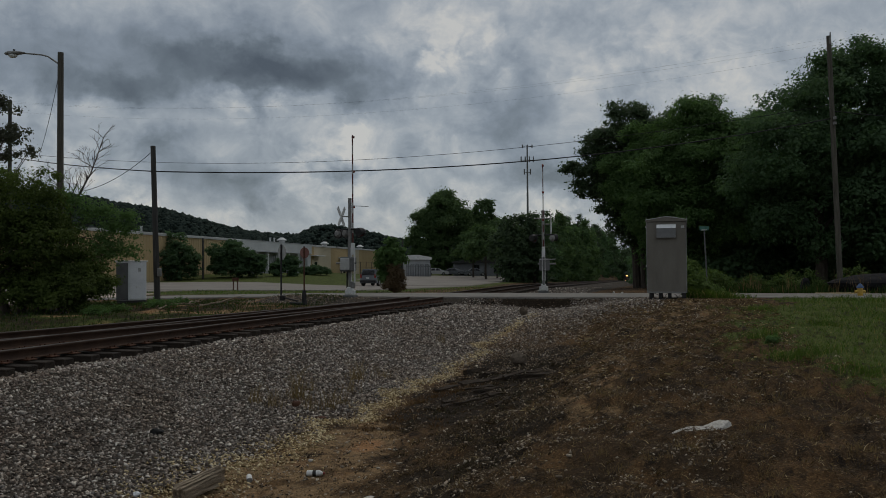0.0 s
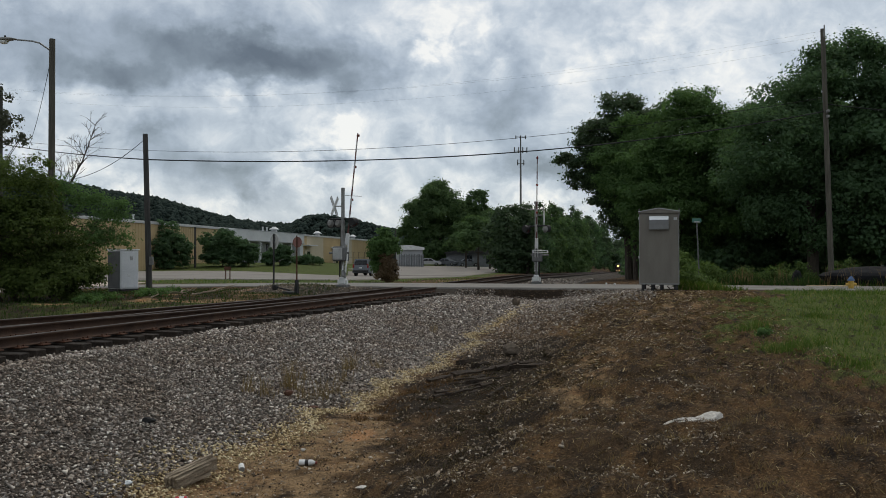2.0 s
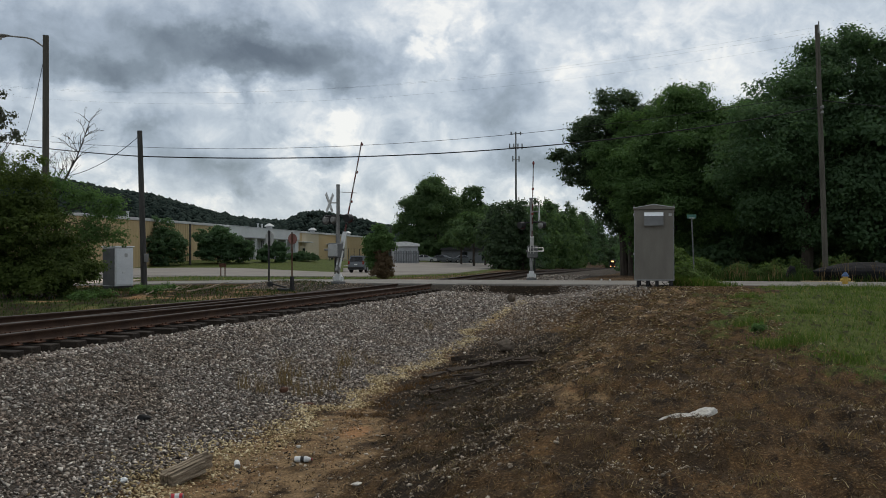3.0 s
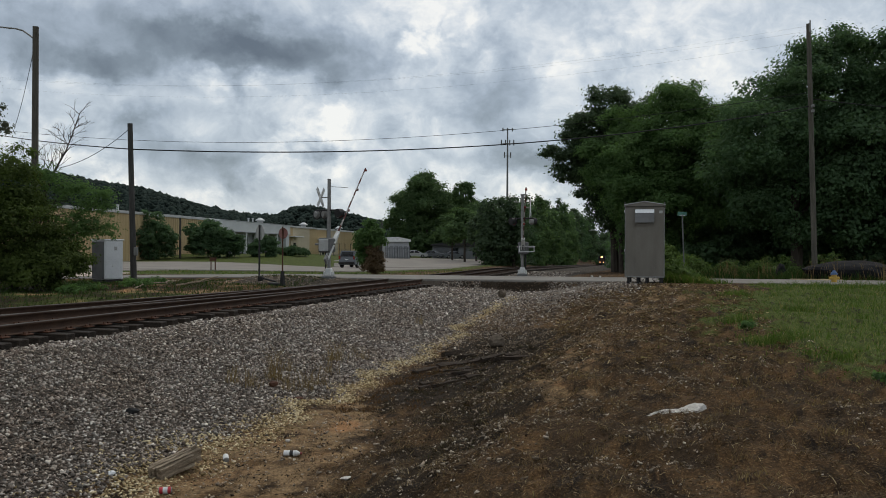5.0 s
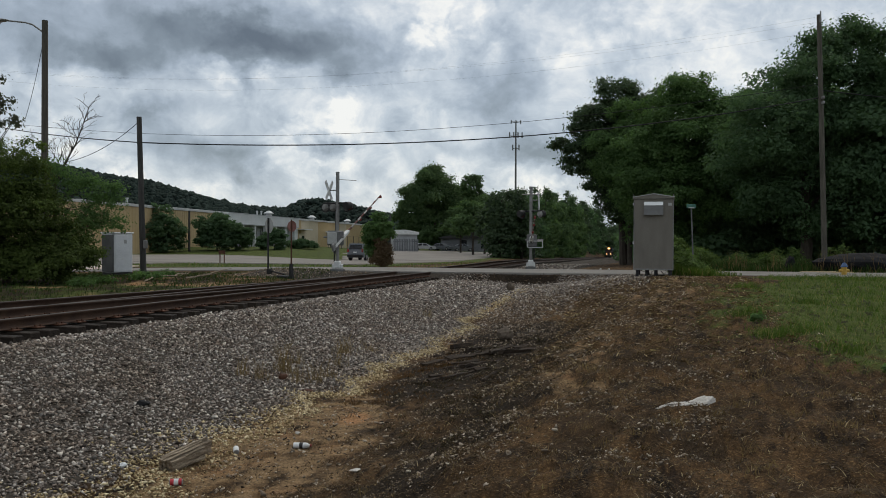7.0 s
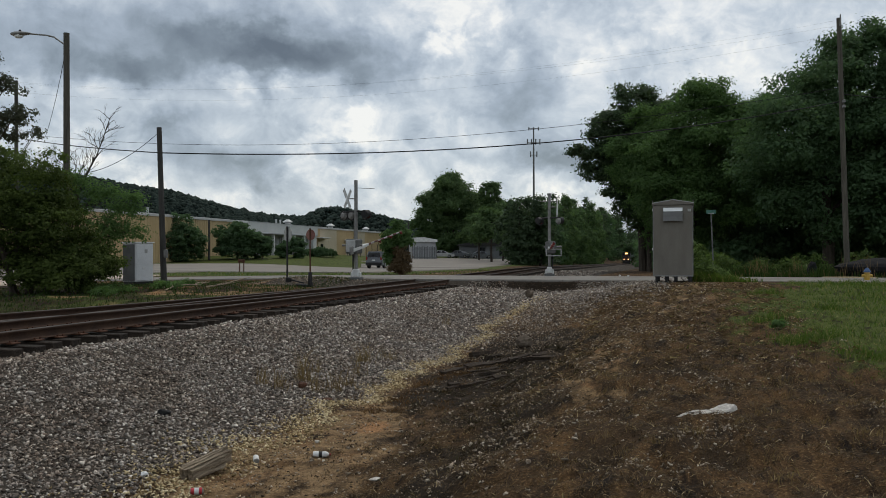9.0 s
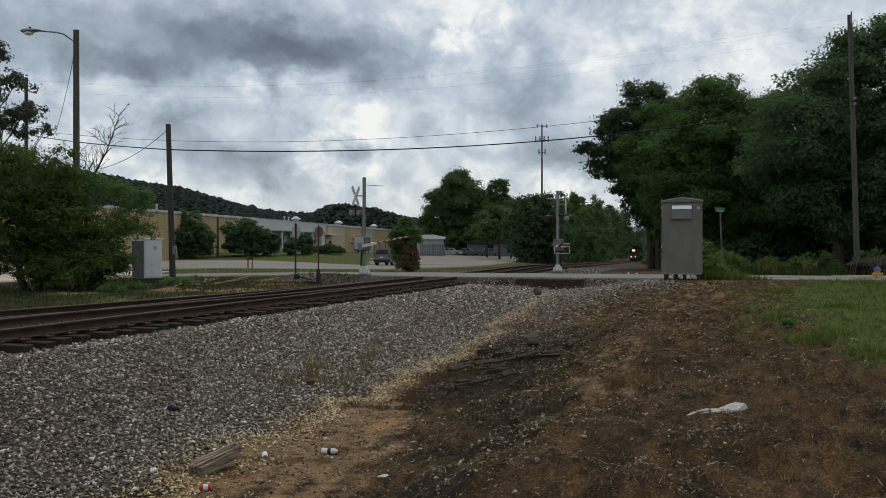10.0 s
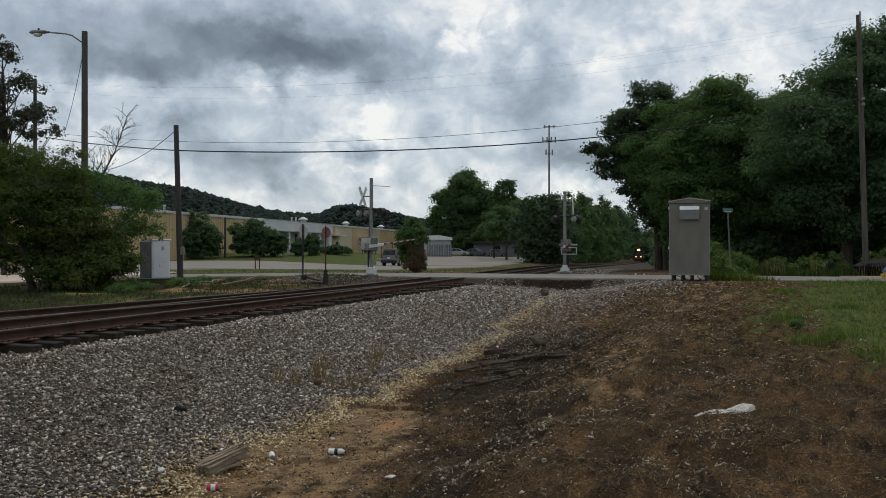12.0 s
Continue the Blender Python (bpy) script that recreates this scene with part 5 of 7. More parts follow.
    # the wood that the track runs through
    for i, (az, dd, top, w) in enumerate(((0.276, 95, 11, 2.6), (0.280, 115, 12, 3.5), (0.273, 140, 11, 3.0), (0.270, 190, 12, 3.4), (0.268, 250, 12, 4.0), (0.286, 82, 11, 3.5),
                                          (0.259, 120, 3.6, 1.5), (0.259, 165, 4.2, 1.9), (0.260, 230, 7.0, 2.8), (0.260, 310, 9.5, 3.4), (0.267, 100, 4.2, 1.8), (0.262, 360, 11, 3.6),
                                          (0.196, 470, 15.5, 8), (0.210, 480, 17, 8), (0.222, 470, 15.5, 8), (0.233, 480, 16, 8), (0.245, 470, 17, 8), (0.257, 480, 18, 8), (0.205, 460, 8, 8), (0.228, 462, 8, 8), (0.250, 462, 8, 8))):
        xx = az * dd
        u, s = plan(xx, dd)
        base = float(height(u, s)) - 0.4 if dd < 440 else -10.5
        hh = top - base
        tree("track_side_tree", xx, dd, base, [(0, 0, hh * 0.62, w, w, hh * 0.34), (0.4, 0, hh * 0.35, w * 0.9, w * 0.8, hh * 0.3), (0, 0, hh * 0.14, w, w * 0.8, hh * 0.18)],
             hh * 0.6, 0.2, 320, 13, 0.7 + dd / 500, 0.33 + dd / 800, "needle" if dd > 440 else "leaf_dark", 200 + i * 2, "dark tree in the wood along the track")
    # before the warehouse
    for i, (az, dd, hh, w) in enumerate(((-0.290, 103, 5.4, 3.5), (-0.224, 106, 4.5, 3.0))):
        xx = az * dd
        u, s = plan(xx, dd)
        tree("ornamental_tree", xx, dd, float(height(u, s)), [(0.1, 0, hh * 0.5, w * 0.9, w * 0.8, hh * 0.36), (0.2, 0, hh * 0.82, w * 0.5, w * 0.5, hh * 0.2), (-w * 0.5, 0, hh * 0.58, w * 0.55, w * 0.6, hh * 0.25), (w * 0.45, 0, hh * 0.42, w * 0.65, w * 0.6, hh * 0.3), (0, 0, hh * 0.14, w * 0.85, w * 0.7, hh * 0.2), (-w * 0.3, 0, hh * 0.3, w * 0.6, w * 0.6, hh * 0.25)],
             hh * 0.4, 0.11, 1300, 16, 0.40, 0.25, "leaf_dark", 210 + i, "rounded green tree on the warehouse lawn", boughs=14)
    for i, (az, dd, hh, w) in enumerate(((-0.194, 106, 2.7, 1.5), (-0.203, 107, 2.2, 1.4), (-0.158, 108, 2.9, 1.6), (-0.168, 108, 2.2, 1.1), (-0.131, 116, 1.2, 1.6), (-0.119, 118, 1.0, 1.5))):
        xx = az * dd
        tree("clipped_bush", xx, dd, float(height(*plan(xx, dd))), [(0, 0, hh * 0.45, w, w, hh * 0.5), (w * 0.3, 0, hh * 0.6, w * 0.6, w * 0.6, hh * 0.36)], hh * 0.4, 0.05, 420, 14, 0.3, 0.24, "leaf_dark", 220 + i, "dark rounded bush before the office", "bush", limbs=4)
    bx, by, bz = on_ground(40.4, -7.75)
    tree("half_dead_bush", bx, by, bz, [(-0.25, 0, 2.35, 0.85, 0.8, 0.7), (-0.6, 0, 1.9, 0.5, 0.5, 0.5), (0.3, 0, 2.2, 0.6, 0.6, 0.6), (-0.1, 0, 3.0, 0.4, 0.4, 0.4), (-0.5, 0.3, 1.2, 0.5, 0.5, 0.6)], 1.6, 0.05, 700, 16, 0.24, 0.15, "leaf", 230, "green bush grown over dead brown stems", "bush", limbs=8)
    bx, by, bz = on_ground(40.0, -7.45)
    tree("dead_bush", bx, by, bz, [(-0.1, 0, 1.1, 0.5, 0.5, 0.75), (0.15, 0, 0.9, 0.55, 0.5, 0.8), (-0.25, 0, 0.5, 0.5, 0.5, 0.5), (0.25, 0, 0.35, 0.5, 0.5, 0.35)], 1.7, 0.03, 620, 20, 0.2, 0.09, "leaf_dead", 231, "dead rust-brown bush under a green one", "bush", limbs=8)
    # left of the track
    bx, by, bz = on_ground(14.4, -12.0)
    tree("wild_cherry_tree", bx, by, bz, [(-0.4, 0, 3.7, 1.8, 1.6, 1.5), (-2.6, 0, 3.2, 2.0, 1.7, 1.9), (0.1, 0, 2.4, 1.3, 1.4, 1.5), (-1.7, -0.2, 2.2, 2.6, 1.7, 1.3), (1.9, 0.3, 1.0, 0.9, 0.9, 0.6), (1.4, 0.2, 1.2, 1.3, 1.2, 0.9), (0.7, -0.4, 0.8, 1.3, 1.2, 0.7), (1.6, -0.2, 0.7, 1.4, 1.0, 0.6), (-3.2, 0, 1.3, 1.6, 1.2, 0.8), (-1.7, -0.3, 1.15, 1.6, 1.2, 0.55), (0.1, -0.7, 0.75, 1.0, 0.6, 0.75), (0.8, -0.9, 0.6, 1.0, 0.6, 0.6)],
         2.6, 0.16, 2500, 25, 0.34, 0.118, "bush_leaf", 240, "dense dark green bushy tree beside the track", stems=3, thick=1.3, boughs=12)
    bx, by, bz = on_ground(16.2, -11.5)
    tree("locust_sapling", bx, by, bz, [(-0.3, 0, 3.9, 0.9, 0.8, 0.55), (0.7, 0, 3.4, 1.1, 0.8, 0.6), (1.5, 0, 2.8, 0.8, 0.7, 0.55), (1.0, -0.3, 2.2, 1.2, 0.7, 0.6), (-0.3, 0, 2.7, 0.9, 0.7, 0.7), (1.9, 0, 3.3, 0.5, 0.5, 0.3), (1.5, 0, 2.0, 0.9, 0.6, 0.5), (0.4, 0, 1.6, 1.1, 0.6, 0.6)], 3.4, 0.05, 860, 14, 0.22, 0.085, "leaf", 241, "light feathery sapling beside the bushy tree", stems=3, limbs=24, boughs=0, shell=(0.1, 1.0))
    tree("oak_tree", -25.8, 50.0, -0.4, [(0.0, 0, 13.2, 0.8, 0.8, 1.2), (1.3, 0, 11.3, 1.0, 0.9, 1.1), (2.0, 0, 9.4, 1.4, 1.2, 1.0), (-0.6, 0, 10.4, 1.5, 1.4, 2.0), (0.6, 0, 8.6, 1.8, 1.5, 1.0), (-2.0, 0, 12.0, 1.8, 1.6, 1.8), (-2.6, 0, 9.0, 2.0, 1.7, 1.6), (2.8, 0, 8.5, 0.7, 0.6, 0.5)],
         12.0, 0.18, 640, 20, 0.42, 0.18, "needle_brown", 242, "dark open-crowned tree behind the street lamp", limbs=70, boughs=3, shell=(0.05, 1.0))
    # vines on the bank
    for i in range(7):
        u, s = 14.0 + i * 0.9, -9.0 + rng.uniform(-0.6, 0.8)
        px, py, pz = on_ground(u, s)
        tree("trailing_vine", px, py, pz, [(0, 0, 0.10, 0.6, 0.4, 0.14)], 0.12, 0.012, 50, 12, 0.16, 0.085, "leaf", 260 + i, "low trailing vine on the bank", "vine", limbs=3)


build_trees()


def bare_branches():
    """The leafless tree: forking grey twigs."""
    rng = np.random.RandomState(300)
    bx, by, bz = on_ground(16.5, -12.06)
    top = root("bare_tree", pose(bx, by, bz), "leafless grey sapling standing in the bushy tree", "tree")
    bm = bmesh.new()

    def fork(p, d, length, r, depth):
        q = p + d * length
        rod(bm, p, q, r, r * 0.7, 5)
        if depth == 0:
            return
        for _ in range(rng.randint(1, 4)):
            nd = (d + Vector((rng.uniform(-0.9, 0.9), rng.uniform(-0.4, 0.4), rng.uniform(-0.3, 0.35)))).normalized()
            fork(p.lerp(q, rng.uniform(0.55, 1.0)), nd, length * rng.uniform(0.55, 0.85), r * 0.62, depth - 1)

    rod(bm, (0, 0, -0.1), (0.05, 0, 3.6), 0.07, 0.05, 6)
    stem = [Vector(p) for p in ((0.05, 0, 3.5), (0.38, 0, 4.3), (0.74, 0.05, 5.0), (0.95, 0, 5.5), (1.12, 0, 6.0), (1.25, 0, 6.4))]
    for i, (p, q) in enumerate(zip(stem, stem[1:])):
        rod(bm, p, q, 0.042 - i * 0.007, 0.035 - i * 0.007, 6)
        for _ in range(5 if i < 4 else 2):
            lean = Vector((rng.uniform(-0.9, 1.0), rng.uniform(-0.4, 0.4), rng.uniform(0.3, 0.9))).normalized()
            fork(p.lerp(q, rng.uniform(0.4, 1.0)), lean, 0.54 - i * 0.06, 0.014, 3)
    for ax in (-0.1, -0.3):
        fork(Vector((0.05, 0, 3.4)), Vector((ax, 0, 1)).normalized(), 0.9, 0.026, 4)
    part("trunk", bm, "twig", top)


bare_branches()


# ---------------------------------------------------------------- hills and far woods
def build_hills():
    """Wooded ridges: ground of their own, and a canopy of many crowns on it."""
    rng = np.random.RandomState(400)
    for name, dist, prof, depth, label in (
            ("ridge", 620, [(-900, 70), (-520, 68), (-282, 60), (-234, 54), (-216, 50), (-187, 46), (-158, 37.5), (-129, 30), (-109, 27), (-35, 26), (-13, 23), (60, 14), (300, 12), (900, 20)], 260, "long wooded ridge behind the warehouse"),
            ("knoll", 430, [(-140, 4), (-85, 12), (-70, 19), (-60, 22), (-52, 25.5), (-46, 25.8), (-38, 24.5), (-27, 22.5), (-12, 17), (0, 12), (20, 8), (60, 6)], 120, "low wooded knoll beyond the warehouse")):
        xs = np.linspace(prof[0][0], prof[-1][0], 260)
        h = np.interp(xs, [p[0] for p in prof], [p[1] for p in prof]) + (4.0 if name == "ridge" else 2.0)
        ys = np.linspace(-0.5, 0.5, 17)
        X, T = np.meshgrid(xs, ys, indexing="ij")
        Z = (h[:, None] - 3.0).clip(-6) * np.cos(T * math.pi) - 4 + wave(X, T * depth, 9, 14) * 1.5
        idx = np.arange(X.size).reshape(X.shape)
        f = np.stack([idx[:-1, :-1], idx[1:, :-1], idx[1:, 1:], idx[:-1, 1:]], -1).reshape(-1, 4)
        me = sheet(name, np.stack([X, dist + T * depth, Z], -1).reshape(-1, 3), f)
        tagged(placed(name, me, "far_needle"), label, "hill", kind="structure")
        n = 24000 if name == "ridge" else 11000
        px = rng.uniform(-330 if name == "ridge" else xs[0], 40 if name == "ridge" else xs[-1], n)
        pt = rng.uniform(-0.42, 0.04, n)
        hz = (np.interp(px, xs, h) - 3.0).clip(-6) * np.cos(pt * math.pi) - 4
        bm = bmesh.new()
        bmesh.ops.create_icosphere(bm, subdivisions=1, radius=1.0)
        ball = np.array([w.co[:] for w in bm.verts])
        bm.verts.index_update()
        tri = np.array([[w.index for w in f.verts] for f in bm.faces])
        bm.free()
        size = rng.uniform(0.6, 1.3, n) * rng.choice([1, 1, 1, 1.6], n) * (1.0 if name == "ridge" else 0.75)
        jag = 1 + rng.normal(0, 0.3, (n, len(ball), 1))
        crown = ball[None] * jag * size[:, None, None] * np.array([1.1, 1.1, 0.95])
        crown += np.stack([px, dist + pt * depth, hz + rng.uniform(-0.8, 2.6, n)], -1)[:, None, :]
        f = (tri[None] + (np.arange(n) * len(ball))[:, None, None]).reshape(-1, 3)
        tagged(placed("far_woods", sheet("far_woods", crown.reshape(-1, 3), f), "far_needle"), "dark trees covering the " + name, "woods", kind="stuff")


build_hills()


# ---------------------------------------------------------------- warehouse and far buildings
def build_warehouse():
    ax, ay, bx, by = -39.5, 60.0, -9.5, 201.0
    d = Vector((bx - ax, by - ay, 0))
    length = d.length
    ang = math.degrees(math.atan2(d.y, d.x))
    base = -0.75
    w = root("warehouse", pose(ax, ay, base, 0, 0, ang), "long tan metal-sided warehouse with a pale roof edge", "warehouse")
    H = 6.05
    # wall in bays of siding, each with shallow ribs
    bay = length / 30
    for i in range(30):
        bm = bmesh.new()
        line = [(0.01, 0.25), (0.01, 0.0)]
        for r in range(8):
            c = (r + 0.5) / 8 * bay
            line += [(c - 0.09, 0.0), (c - 0.05, -0.05), (c + 0.05, -0.05), (c + 0.09, 0.0)]
        line += [(bay - 0.01, 0.0), (bay - 0.01, 0.25)]
        prism(bm, line, 0.0, H)
        bmesh.ops.transform(bm, matrix=Matrix(((1, 0, 0, i * bay), (0, 0, 1, 0), (0, 1, 0, 0), (0, 0, 0, 1))), verts=bm.verts[:])
        part("wall_panel", bm, "tan_pale" if i in (20, 21, 25) else "tan", w)
    bm = bmesh.new()
    box(bm, length + 0.5, 0.45, 0.32, length / 2, 0.05, H - 0.02, 0.02)
    part("eave_trim", bm, "roof", w, "pale metal eave trim")
    bm = bmesh.new()
    prism(bm, [(0, H + 0.3), (0, 0), (0.2, 0), (0.2, H + 0.1)], 0.25, 45)
    part("end_wall", bm, "tan", w)
    bm = bmesh.new()
    vs = [bm.verts.new(p) for p in ((-0.3, 0.1, H + 0.28), (length + 0.3, 0.1, H + 0.28), (length + 0.3, 25, H + 1.6), (-0.3, 25, H + 1.6))]
    bm.faces.new(vs)
    bmesh.ops.solidify(bm, geom=bm.faces[:], thickness=0.1)
    part("roof", bm, "roof", w)
    # roof ventilators
    for a in (88, 111, 136):
        bm = bmesh.new()
        rod(bm, (a, 3, H + 0.3), (a, 3, H + 0.85), 0.5, 0.5, 12)
        rod(bm, (a, 3, H + 0.85), (a, 3, H + 1.0), 0.8, 0.85, 16)
        rod(bm, (a, 3, H + 1.0), (a, 3, H + 1.4), 0.85, 0.25, 16)
        part("roof_ventilator", bm, "fascia", w, "white mushroom roof ventilator")
    for a in (80.4, 82.2, 41.0, 17.5):
        bm = bmesh.new()
        rod(bm, (a, 2, H + 0.3), (a, 2, H + 1.0), 0.14, 0.14, 8)
        rod(bm, (a, 2, H + 1.0), (a, 2, H + 1.12), 0.2, 0.2, 8)
        part("vent_pipe", bm, "fascia", w, "short white roof vent pipe")
    # doors with small canopies
    for a, wd, hd in ((96.0, 2.4, 3.4), (113, 3.0, 3.2)):
        bm = bmesh.new()
        box(bm, wd, 0.08, hd, a, -0.06, 0.3, 0.01)
        door = part("door", bm, "tan_pale", w, "pale steel door")
        bm = bmesh.new()
        box(bm, wd * 0.55, 0.06, hd * 0.85, a + wd * 0.35, -0.1, 0.4, 0.01)
        part("window", bm, "window", w)
        bm = bmesh.new()
        box(bm, wd + 2.4, 1.4, 0.16, a, -0.7, hd + 0.9, 0.02)
        part("door_canopy", bm, "fascia", w, "thin white door canopy")
    # office front: a deep white fascia up to the eave, a shaded recess with glass and piers under it
    o0, o1 = 62.0, 91.0
    bm = bmesh.new()
    box(bm, o1 - o0, 1.3, 1.62, (o0 + o1) / 2, -0.7, 4.62, 0.03)
    fascia = part("office_fascia", bm, "fascia", w, "deep white fascia over the office front")
    bm = bmesh.new()
    box(bm, o1 - o0 + 0.1, 0.06, 0.14, (o0 + o1) / 2, -1.385, 4.58, 0.01)
    box(bm, o1 - o0 + 0.1, 0.06, 0.1, (o0 + o1) / 2, -1.385, 6.16, 0.01)
    part("fascia_trim", bm, "grey_wall", fascia)
    bm = bmesh.new()
    box(bm, o1 - o0, 0.06, 4.6, (o0 + o1) / 2, -0.05, 0.0)
    part("office_wall", bm, "grey_wall", w)
    for a in np.arange(o0 + 1.6, o1 - 2.0, 4.4):
        bm = bmesh.new()
        box(bm, 2.6, 0.08, 3.4, a + 1.2, -0.12, 0.9, 0.01)
        win = part("office_window", bm, "window", w)
        bm = bmesh.new()
        for c in (0.0, 1.2, 2.4):
            box(bm, 0.08, 0.05, 3.4, a + c, -0.18, 0.9)
        part("mullion", bm, "fascia", win)
        bm = bmesh.new()
        box(bm, 0.45, 0.45, 4.6, a - 0.75, -1.05, 0.0, 0.02)
        part("pier", bm, "fascia", w, "white pier under the fascia")
    bm = bmesh.new()
    box(bm, 1.6, 1.1, 4.6, o1 - 0.8, -0.6, 0.0, 0.02)
    part("end_pier", bm, "fascia", w, "broad white pier at the end of the office front")
    # wire fence on thin posts before the wall
    fx = root("wire_fence", pose(ax, ay, base, 0, 0, ang), "thin grey wire fence on posts before the warehouse", "fence")
    for k in range(12):
        bm = bmesh.new()
        rod(bm, (95 + k * 4.0, -5.5, 0.0), (95 + k * 4.0, -5.5, 3.3), 0.05, 0.05, 6)
        part("post", bm, "dark_steel", fx)
    for z in (1.2, 2.2, 3.25):
        bm = bmesh.new()
        rod(bm, (95, -5.5, z), (139, -5.5, z), 0.018, 0.018, 5)
        part("wire", bm, "dark_steel", fx)


build_warehouse()


def build_far_buildings():
    # white metal shed with a fence before it
    x, y = -0.75, 160.0
    b = root("metal_shed", pose(x, y, -0.55, 0, 0, 8), "white corrugated metal shed behind a fence", "shed")
    bm = bmesh.new()
    box(bm, 4.4, 6.0, 3.5, 0, 3.0, 0)
    part("wall", bm, "grey_wall", b)
    bm = bmesh.new()
    prism(bm, [(-2.5, 3.45), (2.5, 3.45), (2.5, 3.9), (0, 4.35), (-2.5, 4.25)], -0.4, 6.3)
    part("roof", bm, "white", b)
    f = root("board_fence", pose(x + 0.2, y - 8, -0.5, 0, 0, 6), "weathered grey board fence round the yard", "fence")
    for i in range(15):
        bm = bmesh.new()
        box(bm, 0.22, 0.04, 2.5 + 0.06 * math.sin(i * 2.3), -2.2 + i * 0.3, 0, 0)
        part("board", bm, "fence_grey", f)
    for z in (0.5, 2.0):
        bm = bmesh.new()
        box(bm, 4.5, 0.06, 0.12, -0.1, 0.06, z)
        part("fence_rail", bm, "fence_grey", f)
    # low house beyond the trees
    h = root("low_house", pose(13.0, 172, -0.6, 0, 0, 0), "low grey house under the trees beyond the lot", "house")
    bm = bmesh.new()
    box(bm, 13, 7, 3.0, 0, 3.5, 0)
    part("wall", bm, "fence_grey", h)
    bm = bmesh.new()
    prism(bm, [(-7, 2.9), (7, 2.9), (6.6, 3.2), (0, 4.2), (-6.6, 3.2)], -0.8, 7.5)
    part("roof", bm, "dark_steel", h)
    for a, ww in ((4.6, 1.6), (2.0, 1.1), (-2, 1.1)):
        bm = bmesh.new()
        box(bm, ww, 0.1, 1.7, a, -0.05, 0.8)
        win = part("window", bm, "fascia" if a > 4 else "window", h)
        bm = bmesh.new()
        box(bm, 0.1, 0.08, 1.8, a, -0.12, 0.75)
        part("frame", bm, "dark_steel", win)
    # phone mast
    tx, ty = 37.4, 300.0
    t = root("phone_mast", pose(tx, ty, -4.0), "tall slim steel phone mast with antenna arrays", "phone mast")
    bm = bmesh.new()
    rod(bm, (0, 0, 0), (0, 0, 48.6), 0.50, 0.24, 12)
    part("pole", bm, "machine_grey", t)
    for z, w, n in ((48.4, 1.7, 3), (43.4, 2.2, 4), (39.0, 1.1, 2)):
        bm = bmesh.new()
        rod(bm, (-w, 0, z), (w, 0, z), 0.11, 0.11, 6)
        rod(bm, (0, -w * 0.6, z), (0, w * 0.6, z), 0.11, 0.11, 6)
        arms = part("antenna_arm", bm, "machine_grey", t)
        for k in range(n):
            bm = bmesh.new()
            a = -w + 2 * w * k / (n - 1)
            box(bm, 0.4, 0.2, 1.2 if z > 45 else 2.0, a, -0.15, z - 0.7, 0.03)
            part("antenna_panel", bm, "machine_grey", arms)


build_far_buildings()


# ---------------------------------------------------------------- crossing signals
ARMS = []


